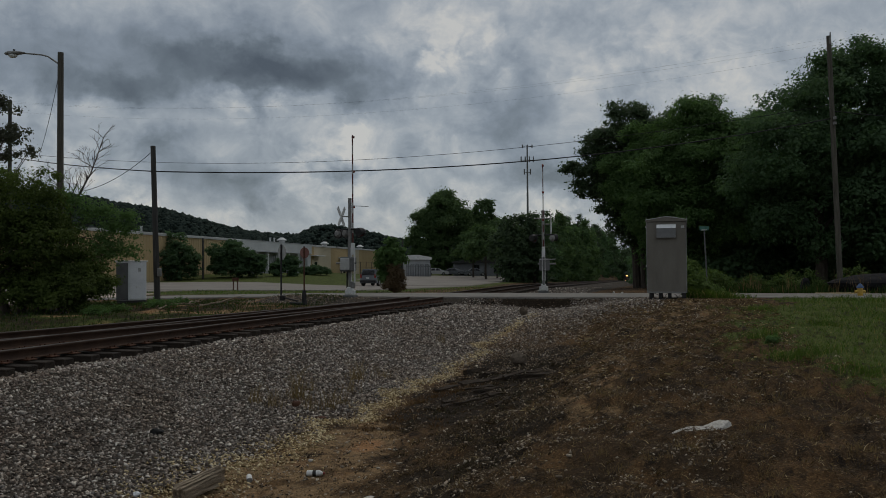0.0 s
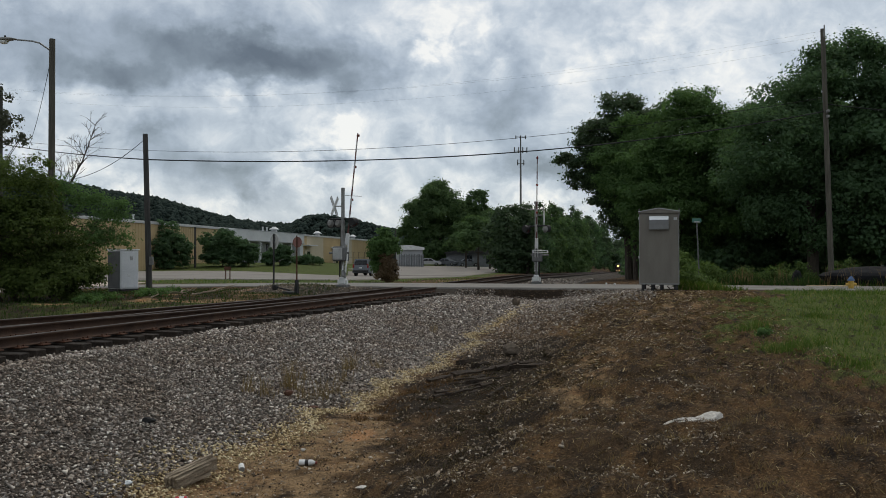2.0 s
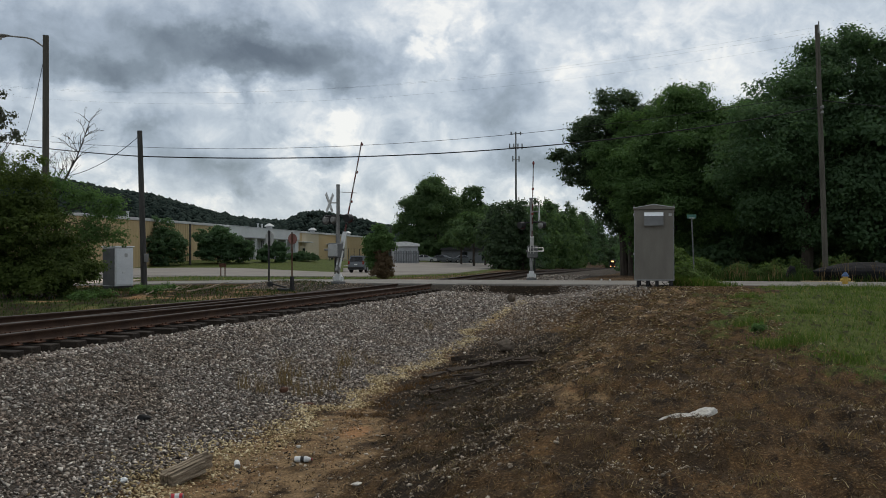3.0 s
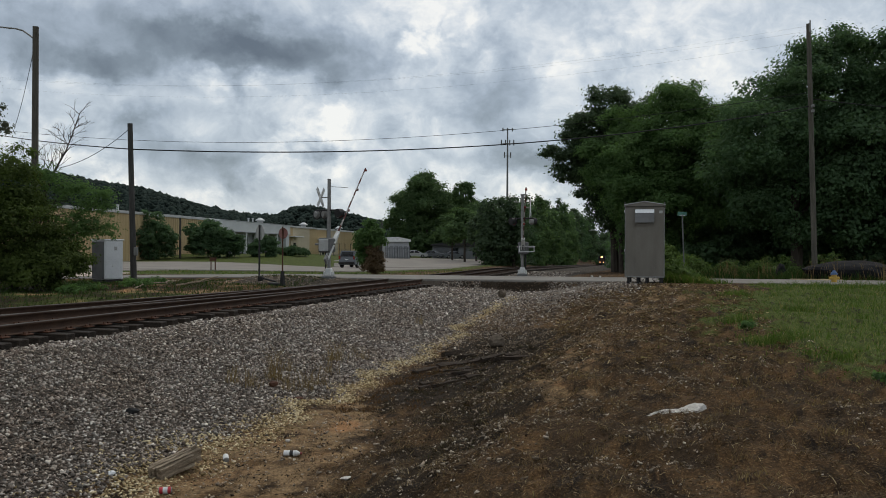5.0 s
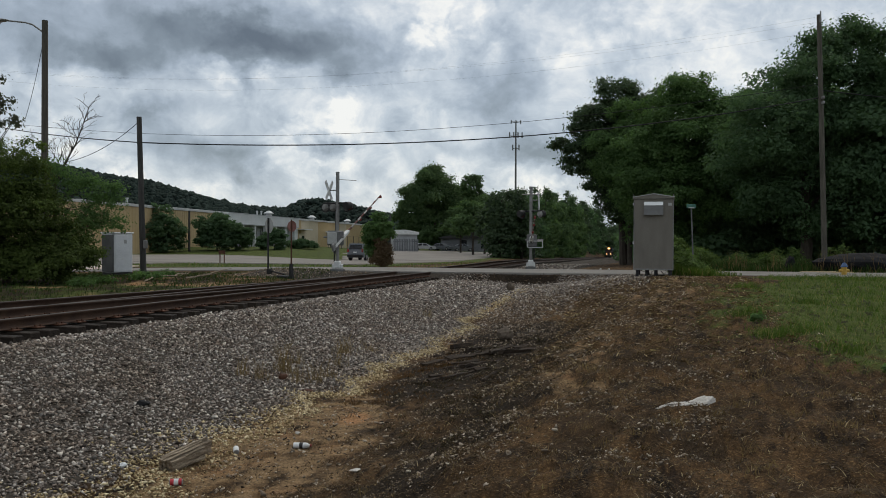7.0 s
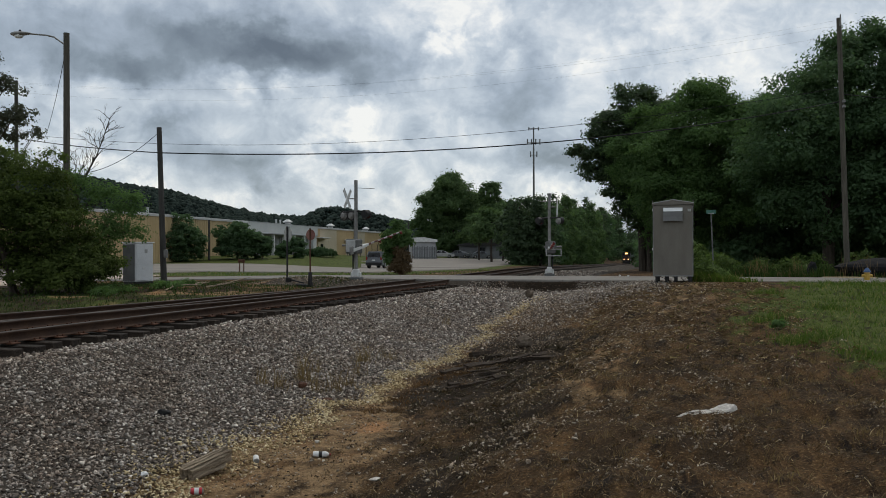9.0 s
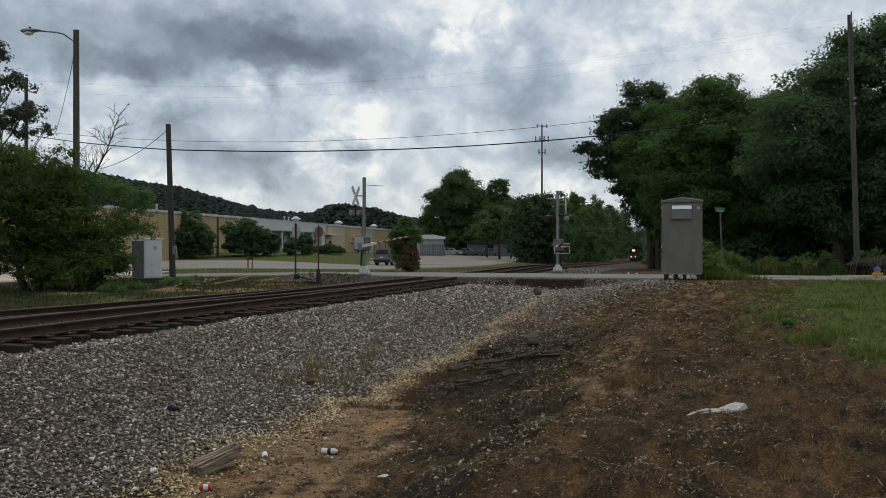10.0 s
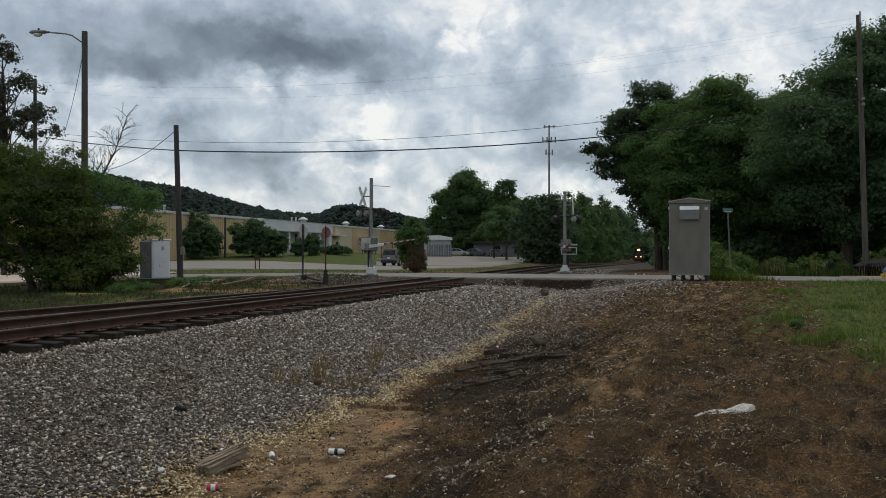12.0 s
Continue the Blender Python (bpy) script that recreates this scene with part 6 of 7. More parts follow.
def crossing_signal(u, s, base, face, reach, label, yaw, bar_turn, buck_turn):
    """Mast with crossbuck, lamps and gate. face: +1 where the gate swings along the track, away from the camera; -1 towards it."""
    x, y = spot(u, s)
    g = root("crossing_signal", pose(x, y, base, 0, 0, TURN + yaw), label, "crossing signal", "crossing signals")
    bm = bmesh.new()
    box(bm, 0.5, 0.5, 0.3, 0, 0, -0.28, 0.03)
    part("foundation", bm, "machine_grey", g)
    bm = bmesh.new()
    box(bm, 0.26, 0.24, 0.3, 0, 0, 0.04, 0.03)
    for bx0 in (-0.17, 0.17):
        box(bm, 0.1, 0.16, 0.2, bx0, 0, 0.02, 0.02)
    part("junction_box", bm, "white", g, "white mast junction box")
    bm = bmesh.new()
    tall = 4.06 if face > 0 else 3.84
    rod(bm, (0, 0, 0.1), (0, 0, tall), 0.075, 0.075, 12)
    rod(bm, (0, 0, tall), (0, 0, tall + 0.04), 0.085, 0.07, 12)
    part("mast", bm, "galv", g, smooth=False)
    # crossbuck on its bracket
    bx, by = (-0.36, -0.1) if face > 0 else (-0.40, 0.05)
    for a in (50, -50):
        bm = bmesh.new()
        box(bm, 0.025, 1.0 if face > 0 else 1.2, 0.18, 0, 0, -0.09, 0.006)
        bmesh.ops.rotate(bm, cent=(0, 0, 0), matrix=Matrix.Rotation(radians(a), 3, "X"), verts=bm.verts[:])
        bmesh.ops.translate(bm, vec=(0.028 if a > 0 else 0.0, 0, 0), verts=bm.verts[:])
        blade = part("crossbuck_blade", bm, "white", g, "weathered white crossbuck blade")
        blade.matrix_basis = pose(bx, by, 3.32, 0, 0, buck_turn)
    bm = bmesh.new()
    rod(bm, (0, 0, 3.32), (bx, by, 3.32), 0.025, 0.025, 6)
    part("crossbuck_bracket", bm, "galv", g)
    # flashing lamps on their bar, dark before the camera
    bar = Matrix.Rotation(radians(bar_turn), 4, "Z")
    bm = bmesh.new()
    rod(bm, bar @ Vector((0, -0.72, 2.78)), bar @ Vector((0, 0.72, 2.78)), 0.035, 0.035, 8)
    part("lamp_bar", bm, "dark_steel", g)
    lamps = ((-0.42, 1), (0.78, 1), (0.36, 1), (-0.74, -1)) if face > 0 else ((-0.48, 1), (0.52, -1))
    for yo, sd in lamps:
        disc = 0.22 if sd > 0 else 0.18
        bm = bmesh.new()
        rod(bm, bar @ Vector((sd * 0.12, yo, 2.62)), bar @ Vector((sd * 0.15, yo, 2.62)), disc, disc, 18)
        lamp = part("flasher_background", bm, "dark_steel", g, "round black flasher background")
        bm = bmesh.new()
        rod(bm, bar @ Vector((sd * 0.01, yo, 2.62)), bar @ Vector((sd * 0.125, yo, 2.62)), 0.10, 0.18, 14)
        part("lamp_housing", bm, "galv", lamp)
        bm = bmesh.new()
        rod(bm, bar @ Vector((sd * 0.15, yo, 2.62)), bar @ Vector((sd * 0.165, yo, 2.62)), 0.15, 0.15, 16)
        part("lens", bm, "red", lamp)
        bm = bmesh.new()
        rod(bm, bar @ Vector((sd * 0.15, yo, 2.66)), bar @ Vector((sd * 0.36, yo, 2.64)), 0.165, 0.17, 14)
        part("hood", bm, "dark_steel", lamp)
    bm = bmesh.new()
    if face > 0:
        rod(bm, (0.0, 0.0, 3.78), (0.75, 0.25, 3.74), 0.012, 0.012, 6)
    else:
        rod(bm, (-0.44, 0.0, 3.62), (0.45, 0.0, 3.6), 0.02, 0.02, 6)
    part("bracket_rod", bm, "galv", g)
    if face < 0:
        bm = bmesh.new()
        rod(bm, (0, 0, 3.88), (0, 0, 4.0), 0.09, 0.11, 12)
        part("bell", bm, "galv", g)
    # gate machine
    bm = bmesh.new()
    box(bm, 0.5, 0.72, 0.62, -0.05, -0.1, 1.0, 0.05)
    m = part("gate_machine", bm, "machine_grey", g, "grey gate machine case")
    bm = bmesh.new()
    box(bm, 0.42, 0.04, 0.5, -0.05, -0.475, 1.06, 0.02)
    part("machine_door", bm, "sign_back", m)
    bm = bmesh.new()
    rod(bm, (-0.62, 0, 1.35), (0.28, 0, 1.35), 0.045, 0.045, 8)
    part("shaft", bm, "galv", m)
    bm = bmesh.new()
    rod(bm, (-0.16, 0.05, 0.3), (-0.16, 0.05, 1.1), 0.03, 0.03, 6)
    part("conduit", bm, "dark_steel", g)
    # the moving arm with counterweights; upright in its own space, hinged at its origin
    a = root("gate_arm", pose(0.2, 0, 1.3), "", "")
    a.parent = g
    for key in ("label", "category", "group"):
        if key in a:
            del a[key]
    n = 12
    for i in range(n):
        z0, z1 = 0.55 + (reach - 0.55) * i / n, 0.55 + (reach - 0.55) * (i + 1) / n
        bm = bmesh.new()
        wv = 0.085 - 0.04 * i / n
        box(bm, 0.045, wv, z1 - z0 - 0.004, 0, 0, z0, 0.006)
        part("stripe", bm, "arm_red" if i % 2 else "arm_white", a)
    bm = bmesh.new()
    for sx in (-0.07, 0.07):
        box(bm, 0.03, 0.13, 1.5, sx, 0, -0.75, 0.008)
    box(bm, 0.16, 0.10, 0.5, 0, 0, 0.45, 0.01)
    part("counterweight_bracket", bm, "white", a)
    if face < 0:
        bm = bmesh.new()
        for sx in (-0.55, 0.17):
            box(bm, 0.04, 0.36, 0.04, sx, 0.2, 0.3, 0.006)
        for sy in (0.04, 0.36):
            box(bm, 0.72, 0.04, 0.036, -0.19, sy, 0.302, 0.006)
        part("arm_frame", bm, "sign_back", a, "pale arm clamp frame")
    bm = bmesh.new()
    box(bm, 0.10, 0.34, 0.28, 0, 0, -0.95, 0.03)
    part("counterweight", bm, "galv", a)
    for z in (reach * 0.45, reach * 0.72, reach - 0.08):
        bm = bmesh.new()
        rod(bm, (-0.05, 0.07, z), (0.05, 0.07, z), 0.055, 0.055, 10)
        part("arm_lamp", bm, "red", a)
    ARMS.append(a)
    return g


LEFT_SIGNAL = crossing_signal(23.4, -3.69, 0.1, 1, 5.52, "grey crossing signal with lowering red and white gate", 0, 72, -3)
RIGHT_SIGNAL = crossing_signal(32.05, 3.1, 0.05, -1, 5.05, "grey crossing signal beyond the road with lowering gate", 191.3, 42, 0)


# ---------------------------------------------------------------- things near the crossing
def signal_cabin():
    x, y = spot(22.15, 9.26)
    c = root("signal_cabin", pose(x, y, 0.05, 0, 0, TURN), "grey aluminium railway signal cabin on short legs", "signal cabin")
    w, d, h, leg = 1.40, 1.9, 2.62, 0.2
    for a in (-0.58, -0.24, 0.08, 0.6):
        for b in (0.12, d - 0.12):
            bm = bmesh.new()
            box(bm, 0.14 if a > 0.5 else 0.1, 0.14, leg + 0.25, a, b, -0.25, 0.01)
            part("leg", bm, "dark_steel", c)
    bm = bmesh.new()
    box(bm, w, d, h, 0, d / 2, leg, 0.02)
    part("body", bm, "alu", c)
    bm = bmesh.new()
    prism(bm, [(-w / 2 - 0.04, 0), (w / 2 + 0.04, 0), (w / 2 + 0.04, 0.05), (0, 0.17), (-w / 2 - 0.04, 0.05)], -0.06, d + 0.06)
    r = part("roof", bm, "alu", c)
    r.matrix_basis = pose(0, 0, leg + h + 0.002)
    bm = bmesh.new()
    for sg in (-1, 1):
        edge = [(sg * (w / 2 + 0.045), 0.045), (sg * (w / 2 + 0.045), 0.07), (0, 0.195), (0, 0.165)]
        prism(bm, edge if sg > 0 else edge[::-1], -0.075, -0.062)
    trim = part("gable_trim", bm, "sign_back", r, "pale folded roof edge")
    bm = bmesh.new()
    for a in (-w / 2, w / 2):
        box(bm, 0.03, 0.03, h - 0.04, a, 0.0, leg + 0.02, 0.004)
    box(bm, w + 0.03, 0.03, 0.05, 0, 0.0, leg, 0.004)
    part("corner_trim", bm, "galv", c)
    for a in (-w / 2 - 0.01, w / 2 + 0.01):
        bm = bmesh.new()
        rod(bm, (a, 0, leg + h + 0.03), (a, 0, leg + h + 0.16), 0.015, 0.012, 6)
        part("lifting_eye", bm, "galv", c)
    # vent hood: a box with a sloping top, its sky light put into colour
    bm = bmesh.new()
    outline = [(0.0, 0.0), (0.15, 0.0), (0.15, 0.34), (0.0, 0.46)]
    vs = prism(bm, outline, -0.34, 0.34)
    bmesh.ops.transform(bm, matrix=Matrix.Translation((-0.0, -0.002, leg + h - 0.60)) @ Matrix.Rotation(radians(-90), 4, "Z"), verts=bm.verts[:])
    hood = part("vent_hood", bm, "hood_grey", c, "grey sheet metal vent hood")
    bm = bmesh.new()
    box(bm, 0.68, 0.215, 0.012, 0, 0, 0, 0.003)
    top = part("hood_top", bm, "alu_light", hood, "hood top plate, sky light put in its colour")
    top.matrix_basis = pose(0, -0.083, leg + h - 0.185, 39, 0, 0)
    bm = bmesh.new()
    box(bm, 0.12, 0.03, 0.1, 0.58, -0.015, leg + h - 0.26, 0.006)
    part("small_plate", bm, "sign_back", c)
    bm = bmesh.new()
    for a in (-0.34, 0.345):
        box(bm, 0.02, 0.012, h - 0.55, a, -0.006, leg + 0.02)
    part("seam", bm, "alu", c)
    for z in (0.95, 2.4):
        bm = bmesh.new()
        box(bm, 0.05, 0.09, 0.09, -w / 2 - 0.025, 0.3, leg + z, 0.01)
        part("hinge", bm, "alu_light", c)


signal_cabin()


def round_sign_pole(name, u, s, base, hgt, label, category, kind):
    x, y = spot(u, s)
    g = root(name, pose(x, y, base, 0, 0, TURN - (32 if kind == "stop" else 10)), label, category)
    if kind == "stop":
        bm = bmesh.new()
        box(bm, 0.07, 0.05, hgt + 0.12, 0, 0, -0.1)
        part("post", bm, "dark_steel", g)
        bm = bmesh.new()
        rod(bm, (0, 0.03, hgt - 0.33), (0, 0.045, hgt - 0.33), 0.36, 0.36, 8)
        bmesh.ops.rotate(bm, cent=(0, 0, hgt - 0.33), matrix=Matrix.Rotation(radians(22.5), 3, "Y"), verts=bm.verts[:])
        part("sign_plate", bm, "sign_back", g, "dull aluminium back of an octagonal sign")
    else:
        bm = bmesh.new()
        rod(bm, (0, 0, 0.35), (0, 0, hgt), 0.03, 0.025, 8)
        part("spindle", bm, "rust", g)
        bm = bmesh.new()
        prism(bm, [(-0.09, 0.0), (0.09, 0.0), (0.07, 0.12), (0.03, 0.6), (-0.03, 0.6), (-0.07, 0.12)], -0.07, 0.07)
        part("stand", bm, "dark_steel", g)
        bm = bmesh.new()
        box(bm, 0.5, 0.3, 0.14, -0.35, 0, 0.0, 0.03)
        rod(bm, (-0.3, 0, 0.18), (-0.95, -0.1, 0.32), 0.035, 0.025, 6)
        box(bm, 0.2, 0.16, 0.2, -0.95, -0.1, 0.2, 0.03)
        part("throw_lever", bm, "dark_steel", g)
        bm = bmesh.new()
        rod(bm, (0, 0.03, hgt - 0.26), (0, 0.04, hgt - 0.26), 0.21, 0.21, 16)
        part("target", bm, "target", g, "faded red round switch target")


round_sign_pole("switch_stand", 20.0, -4.2, -0.2, 2.3, "rusty switch stand with a faded red target", "switch stand", "switch")
round_sign_pole("stop_sign", 24.4, -7.4, -0.15, 2.45, "stop sign seen from its dull metal back", "stop sign", "stop")
for uu in (19.6, 20.4):
    bm = bmesh.new()
    box(bm, 2.6, 0.24, 0.2, -3.2, 0, -0.2, 0.015)
    t = part("switch_timber", bm, "sleeper")
    t.matrix_basis = pose(*spot(uu, 0.0), -0.19, 0, 0, TURN)
    tagged(t, "long dark timber under the switch stand", "timber", "switch timbers")


def street_sign():
    x, y = 14.1, 42.0
    u, s = plan(x, y)
    z = float(height(u, s))
    g = root("street_sign", pose(x, y, z), "green street name sign on a galvanised post", "street sign")
    bm = bmesh.new()
    rod(bm, (0.1, 0, -0.2), (-0.04, 0, 3.13), 0.035, 0.035, 8)
    part("post", bm, "machine_grey", g)
    bm = bmesh.new()
    box(bm, 0.46, 0.02, 0.2, -0.04, 0, 3.11, 0.004)
    pl = part("name_plate", bm, "green_sign", g, "pale green street name plate")
    bm = bmesh.new()
    box(bm, 0.3, 0.004, 0.05, -0.04, -0.0125, 3.11)
    part("lettering_bar", bm, "sign_back", pl)


street_sign()


# ---------------------------------------------------------------- poles and wires
def utility_pole(x, y, z, top, r, label, material="pole_wood", lean=(0, 0), name="utility_pole"):
    g = root(name, pose(x, y, z), label, "utility pole" if name == "utility_pole" else "street lamp")
    bm = bmesh.new()
    rod(bm, (0, 0, -0.4), (lean[0], lean[1], top - z), r, r * 0.78, 12)
    part("pole", bm, material, g)
    return g


def span(name, a, b, sag, r, label, group="overhead wires"):
    """A hanging wire as a thin round curve."""
    cu = bpy.data.curves.new(name, "CURVE")
    cu.dimensions, cu.bevel_depth, cu.bevel_resolution, cu.use_fill_caps = "3D", r, 1, True
    sp = cu.splines.new("POLY")
    n = 33
    sp.points.add(n - 1)
    a, b = Vector(a), Vector(b)
    for i in range(n):
        t = i / (n - 1)
        p = a.lerp(b, t)
        sp.points[i].co = (p.x, p.y, p.z - sag * 4 * t * (1 - t), 1)
    cu.materials.append(M["wire"])
    ob = new(name, cu)
    return tagged(ob, label, "wire", group)


def build_poles():
    # pole by the lane
    g = utility_pole(-10.78, 35, -0.25, 6.29, 0.13, "dark wooden pole leaning beside the utility cabinet", lean=(-0.2, 0))
    bm = bmesh.new()
    box(bm, 0.16, 0.12, 0.34, 0.1, -0.12, 1.2, 0.02)
    part("meter_box", bm, "galv", g)
    # street lamp
    g = utility_pole(-16.0, 38, -0.35, 10.91, 0.16, "wooden street lamp pole with a curved arm", "pole_pale", name="street_lamp")
    bm = bmesh.new()
    pts = [(0.05, 0, 10.55), (-0.12, 0, 10.78), (-0.55, 0, 11.08), (-0.85, 0, 11.16), (-1.75, 0, 11.24)]
    for p, q in zip(pts, pts[1:]):
        rod(bm, p, q, 0.035, 0.035, 8)
    part("arm", bm, "galv", g)
    bm = bmesh.new()
    bmesh.ops.create_uvsphere(bm, u_segments=14, v_segments=8, radius=0.5)
    bmesh.ops.transform(bm, matrix=Matrix.Translation((-2.0, 0, 11.22)) @ Matrix.Diagonal((0.8, 0.34, 0.22, 1)), verts=bm.verts[:])
    for v in bm.verts:
        k = (v.co.x + 2.4) / 0.8
        v.co.z = 11.22 + (v.co.z - 11.22) * (1.25 - 0.75 * k) + 0.03 * k
        v.co.x = -2.0 + (v.co.x + 2.0) * 1.2
    head = part("lamp_head", bm, "galv", g, "grey cobra-head lamp", smooth=True)
    bm = bmesh.new()
    bmesh.ops.create_uvsphere(bm, u_segments=12, v_segments=6, radius=0.5)
    bmesh.ops.transform(bm, matrix=Matrix.Translation((-2.1, 0, 11.14)) @ Matrix.Diagonal((0.42, 0.28, 0.24, 1)), verts=bm.verts[:])
    part("lens", bm, "white", head, smooth=True)
    bm = bmesh.new()
    rod(bm, (-2.05, 0, 11.3), (-2.05, 0, 11.4), 0.05, 0.05, 8)
    part("photocell", bm, "dark_steel", head)
    # pole behind the pine
    utility_pole(-28.76, 60, -0.5, 13.2, 0.15, "wooden utility pole behind the pine")
    # pole before the wood
    g = utility_pole(19.9, 40.0, -0.1, 12.2, 0.135, "tall weathered utility pole before the wood", "pole_pale", lean=(-0.38, 0))
    bm = bmesh.new()
    rod(bm, (-0.35, -0.1, 11.9), (-0.35, -0.1, 12.45), 0.05, 0.03, 8)
    part("insulator", bm, "galv", g)
    for z in (8.25, 8.0):
        bm = bmesh.new()
        box(bm, 0.1, 0.2, 0.14, -0.25, -0.2, z, 0.02)
        part("bracket", bm, "galv", g)
    # pole among the lawn trees
    utility_pole(-26.7, 104.3, 0.2, 5.07, 0.15, "dark thin pole on the warehouse lawn")
    utility_pole(-9.5, 110, -0.7, 6.3, 0.12, "dark thin pole before the warehouse wall")
    utility_pole(-3.2, 140, -0.8, 6.0, 0.12, "dark thin pole beyond the lot")
    # wires
    R = Vector((19.55, 40.0, 0))
    span("service_cable", (19.62, 40, 8.25), (-10.9, 35, 5.25), 0.84, 0.026, "thick black cable hung across the road")
    span("service_cable", (-10.9, 35, 5.25), (-28.7, 60, 9.2), 0.12, 0.026, "thick black cable hung across the road")
    span("overhead_wire", (19.62, 40, 8.9), (-28.7, 60, 9.5), 1.62, 0.012, "thin overhead wire across the road")
    span("overhead_wire", (19.5, 40, 12.1), (-28.76, 60, 13.0), 1.55, 0.0022, "thin overhead wire from the tall pole")
    span("overhead_wire", (19.5, 40, 11.85), (-28.76, 60, 13.1), 1.5, 0.0022, "thin overhead wire from the tall pole")
    span("overhead_wire", (19.5, 40, 11.4), (-28.76, 60, 12.4), 1.6, 0.0022, "thin overhead wire from the tall pole")
    span("overhead_wire", (19.6, 40, 8.6), (45, 44, 8.8), 0.5, 0.02, "cable running on along the wood")
    span("guy_wire", (-10.98, 35, 6.1), (-15.2, 38, 4.7), 0.3, 0.012, "slack wire from the leaning pole")
    span("guy_wire", (-16.0, 37.9, 10.1), (-20.5, 46, 7.4), 0.3, 0.012, "slack wire from the street lamp")


build_poles()


# dark tone that puts the shade of the cabinet's left face into colour
M["side_shade_grey"] = mat("dark_grey_side_shade", (0.075, 0.075, 0.072), (0.11, 0.11, 0.105), 2, 0.7, 0.05, grain=30)


def utility_cabinet():
    x, y = -12.45, 36.9
    g = root("utility_cabinet", pose(x, y, -0.18, 0, 0, 53) @ Matrix.Diagonal((1.16, 1.18, 1.02, 1)), "tall pale grey utility cabinet beside a pole", "utility cabinet")
    bm = bmesh.new()
    box(bm, 0.74, 0.08, 0.12, 0, -0.3, -0.02, 0.01)
    box(bm, 0.08, 0.6, 0.16, -0.34, 0.1, -0.06, 0.01)
    box(bm, 0.08, 0.6, 0.16, 0.34, 0.1, -0.06, 0.01)
    part("plinth", bm, "dark_steel", g)
    bm = bmesh.new()
    box(bm, 0.76, 0.78, 1.62, 0, 0.06, 0.1, 0.02)
    part("body", bm, "cabinet", g)
    bm = bmesh.new()
    box(bm, 0.68, 0.02, 1.48, 0, -0.342, 0.16, 0.006)
    d = part("door", bm, "cabinet", g)
    bm = bmesh.new()
    box(bm, 0.09, 0.02, 0.09, -0.05, -0.36, 0.62, 0.004)
    part("latch", bm, "white", d)
    bm = bmesh.new()
    box(bm, 0.12, 0.006, 0.16, 0.05, -0.358, 1.3)
    part("label_plate", bm, "sign_back", d)
    bm = bmesh.new()
    box(bm, 0.84, 0.86, 0.05, 0, 0.06, 1.72, 0.015)
    part("lid", bm, "cabinet", g)
    # thin dark panel added over the left side to carry its shade
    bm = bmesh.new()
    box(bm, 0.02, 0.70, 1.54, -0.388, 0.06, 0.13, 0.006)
    part("side_panel", bm, "side_shade_grey", g, "dark panel added for the side's shade")


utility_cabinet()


# ---------------------------------------------------------------- vehicles
def car(name, x, y, z, turn, paint, side, width, label, glass, wheel_r=0.34, wheels=(0.85, 3.5)):
    g = root(name, pose(x, y, float(height(*plan(x, y))) + z, 0, 0, turn), label, "car", "parked cars")
    bm = bmesh.new()
    vs = prism(bm, side, -width / 2, width / 2)
    for v in bm.verts:
        if v.co.z > 1.0:
            v.co.y *= 0.84
    bmesh.ops.bevel(bm, geom=bm.edges[:], offset=0.05, segments=2, affect="EDGES")
    part("body", bm, paint, g)
    for a, b, tall, low in glass:
        for sy in (-1, 1):
            bm = bmesh.new()
            q = [bm.verts.new((p, sy * (width / 2 * (0.99 if zz < low + 0.1 else 0.862) + 0.012), zz)) for p, zz in ((a[0], low), (b[0], low), (b[1], tall), (a[1], tall))]
            bm.faces.new(q)
            bmesh.ops.solidify(bm, geom=bm.faces[:], thickness=0.015)
            part("side_window", bm, "window", g)
    for a in wheels:
        for sy in (-1, 1):
            bm = bmesh.new()
            rod(bm, (a, sy * (width / 2 - 0.2), wheel_r), (a, sy * (width / 2 + 0.01), wheel_r), wheel_r, wheel_r, 16)
            wl = part("tyre", bm, "tyre", g)
            bm = bmesh.new()
            rod(bm, (a, sy * (width / 2), wheel_r), (a, sy * (width / 2 + 0.025), wheel_r), wheel_r * 0.6, wheel_r * 0.55, 12)
            part("rim", bm, "galv", wl)
    return g


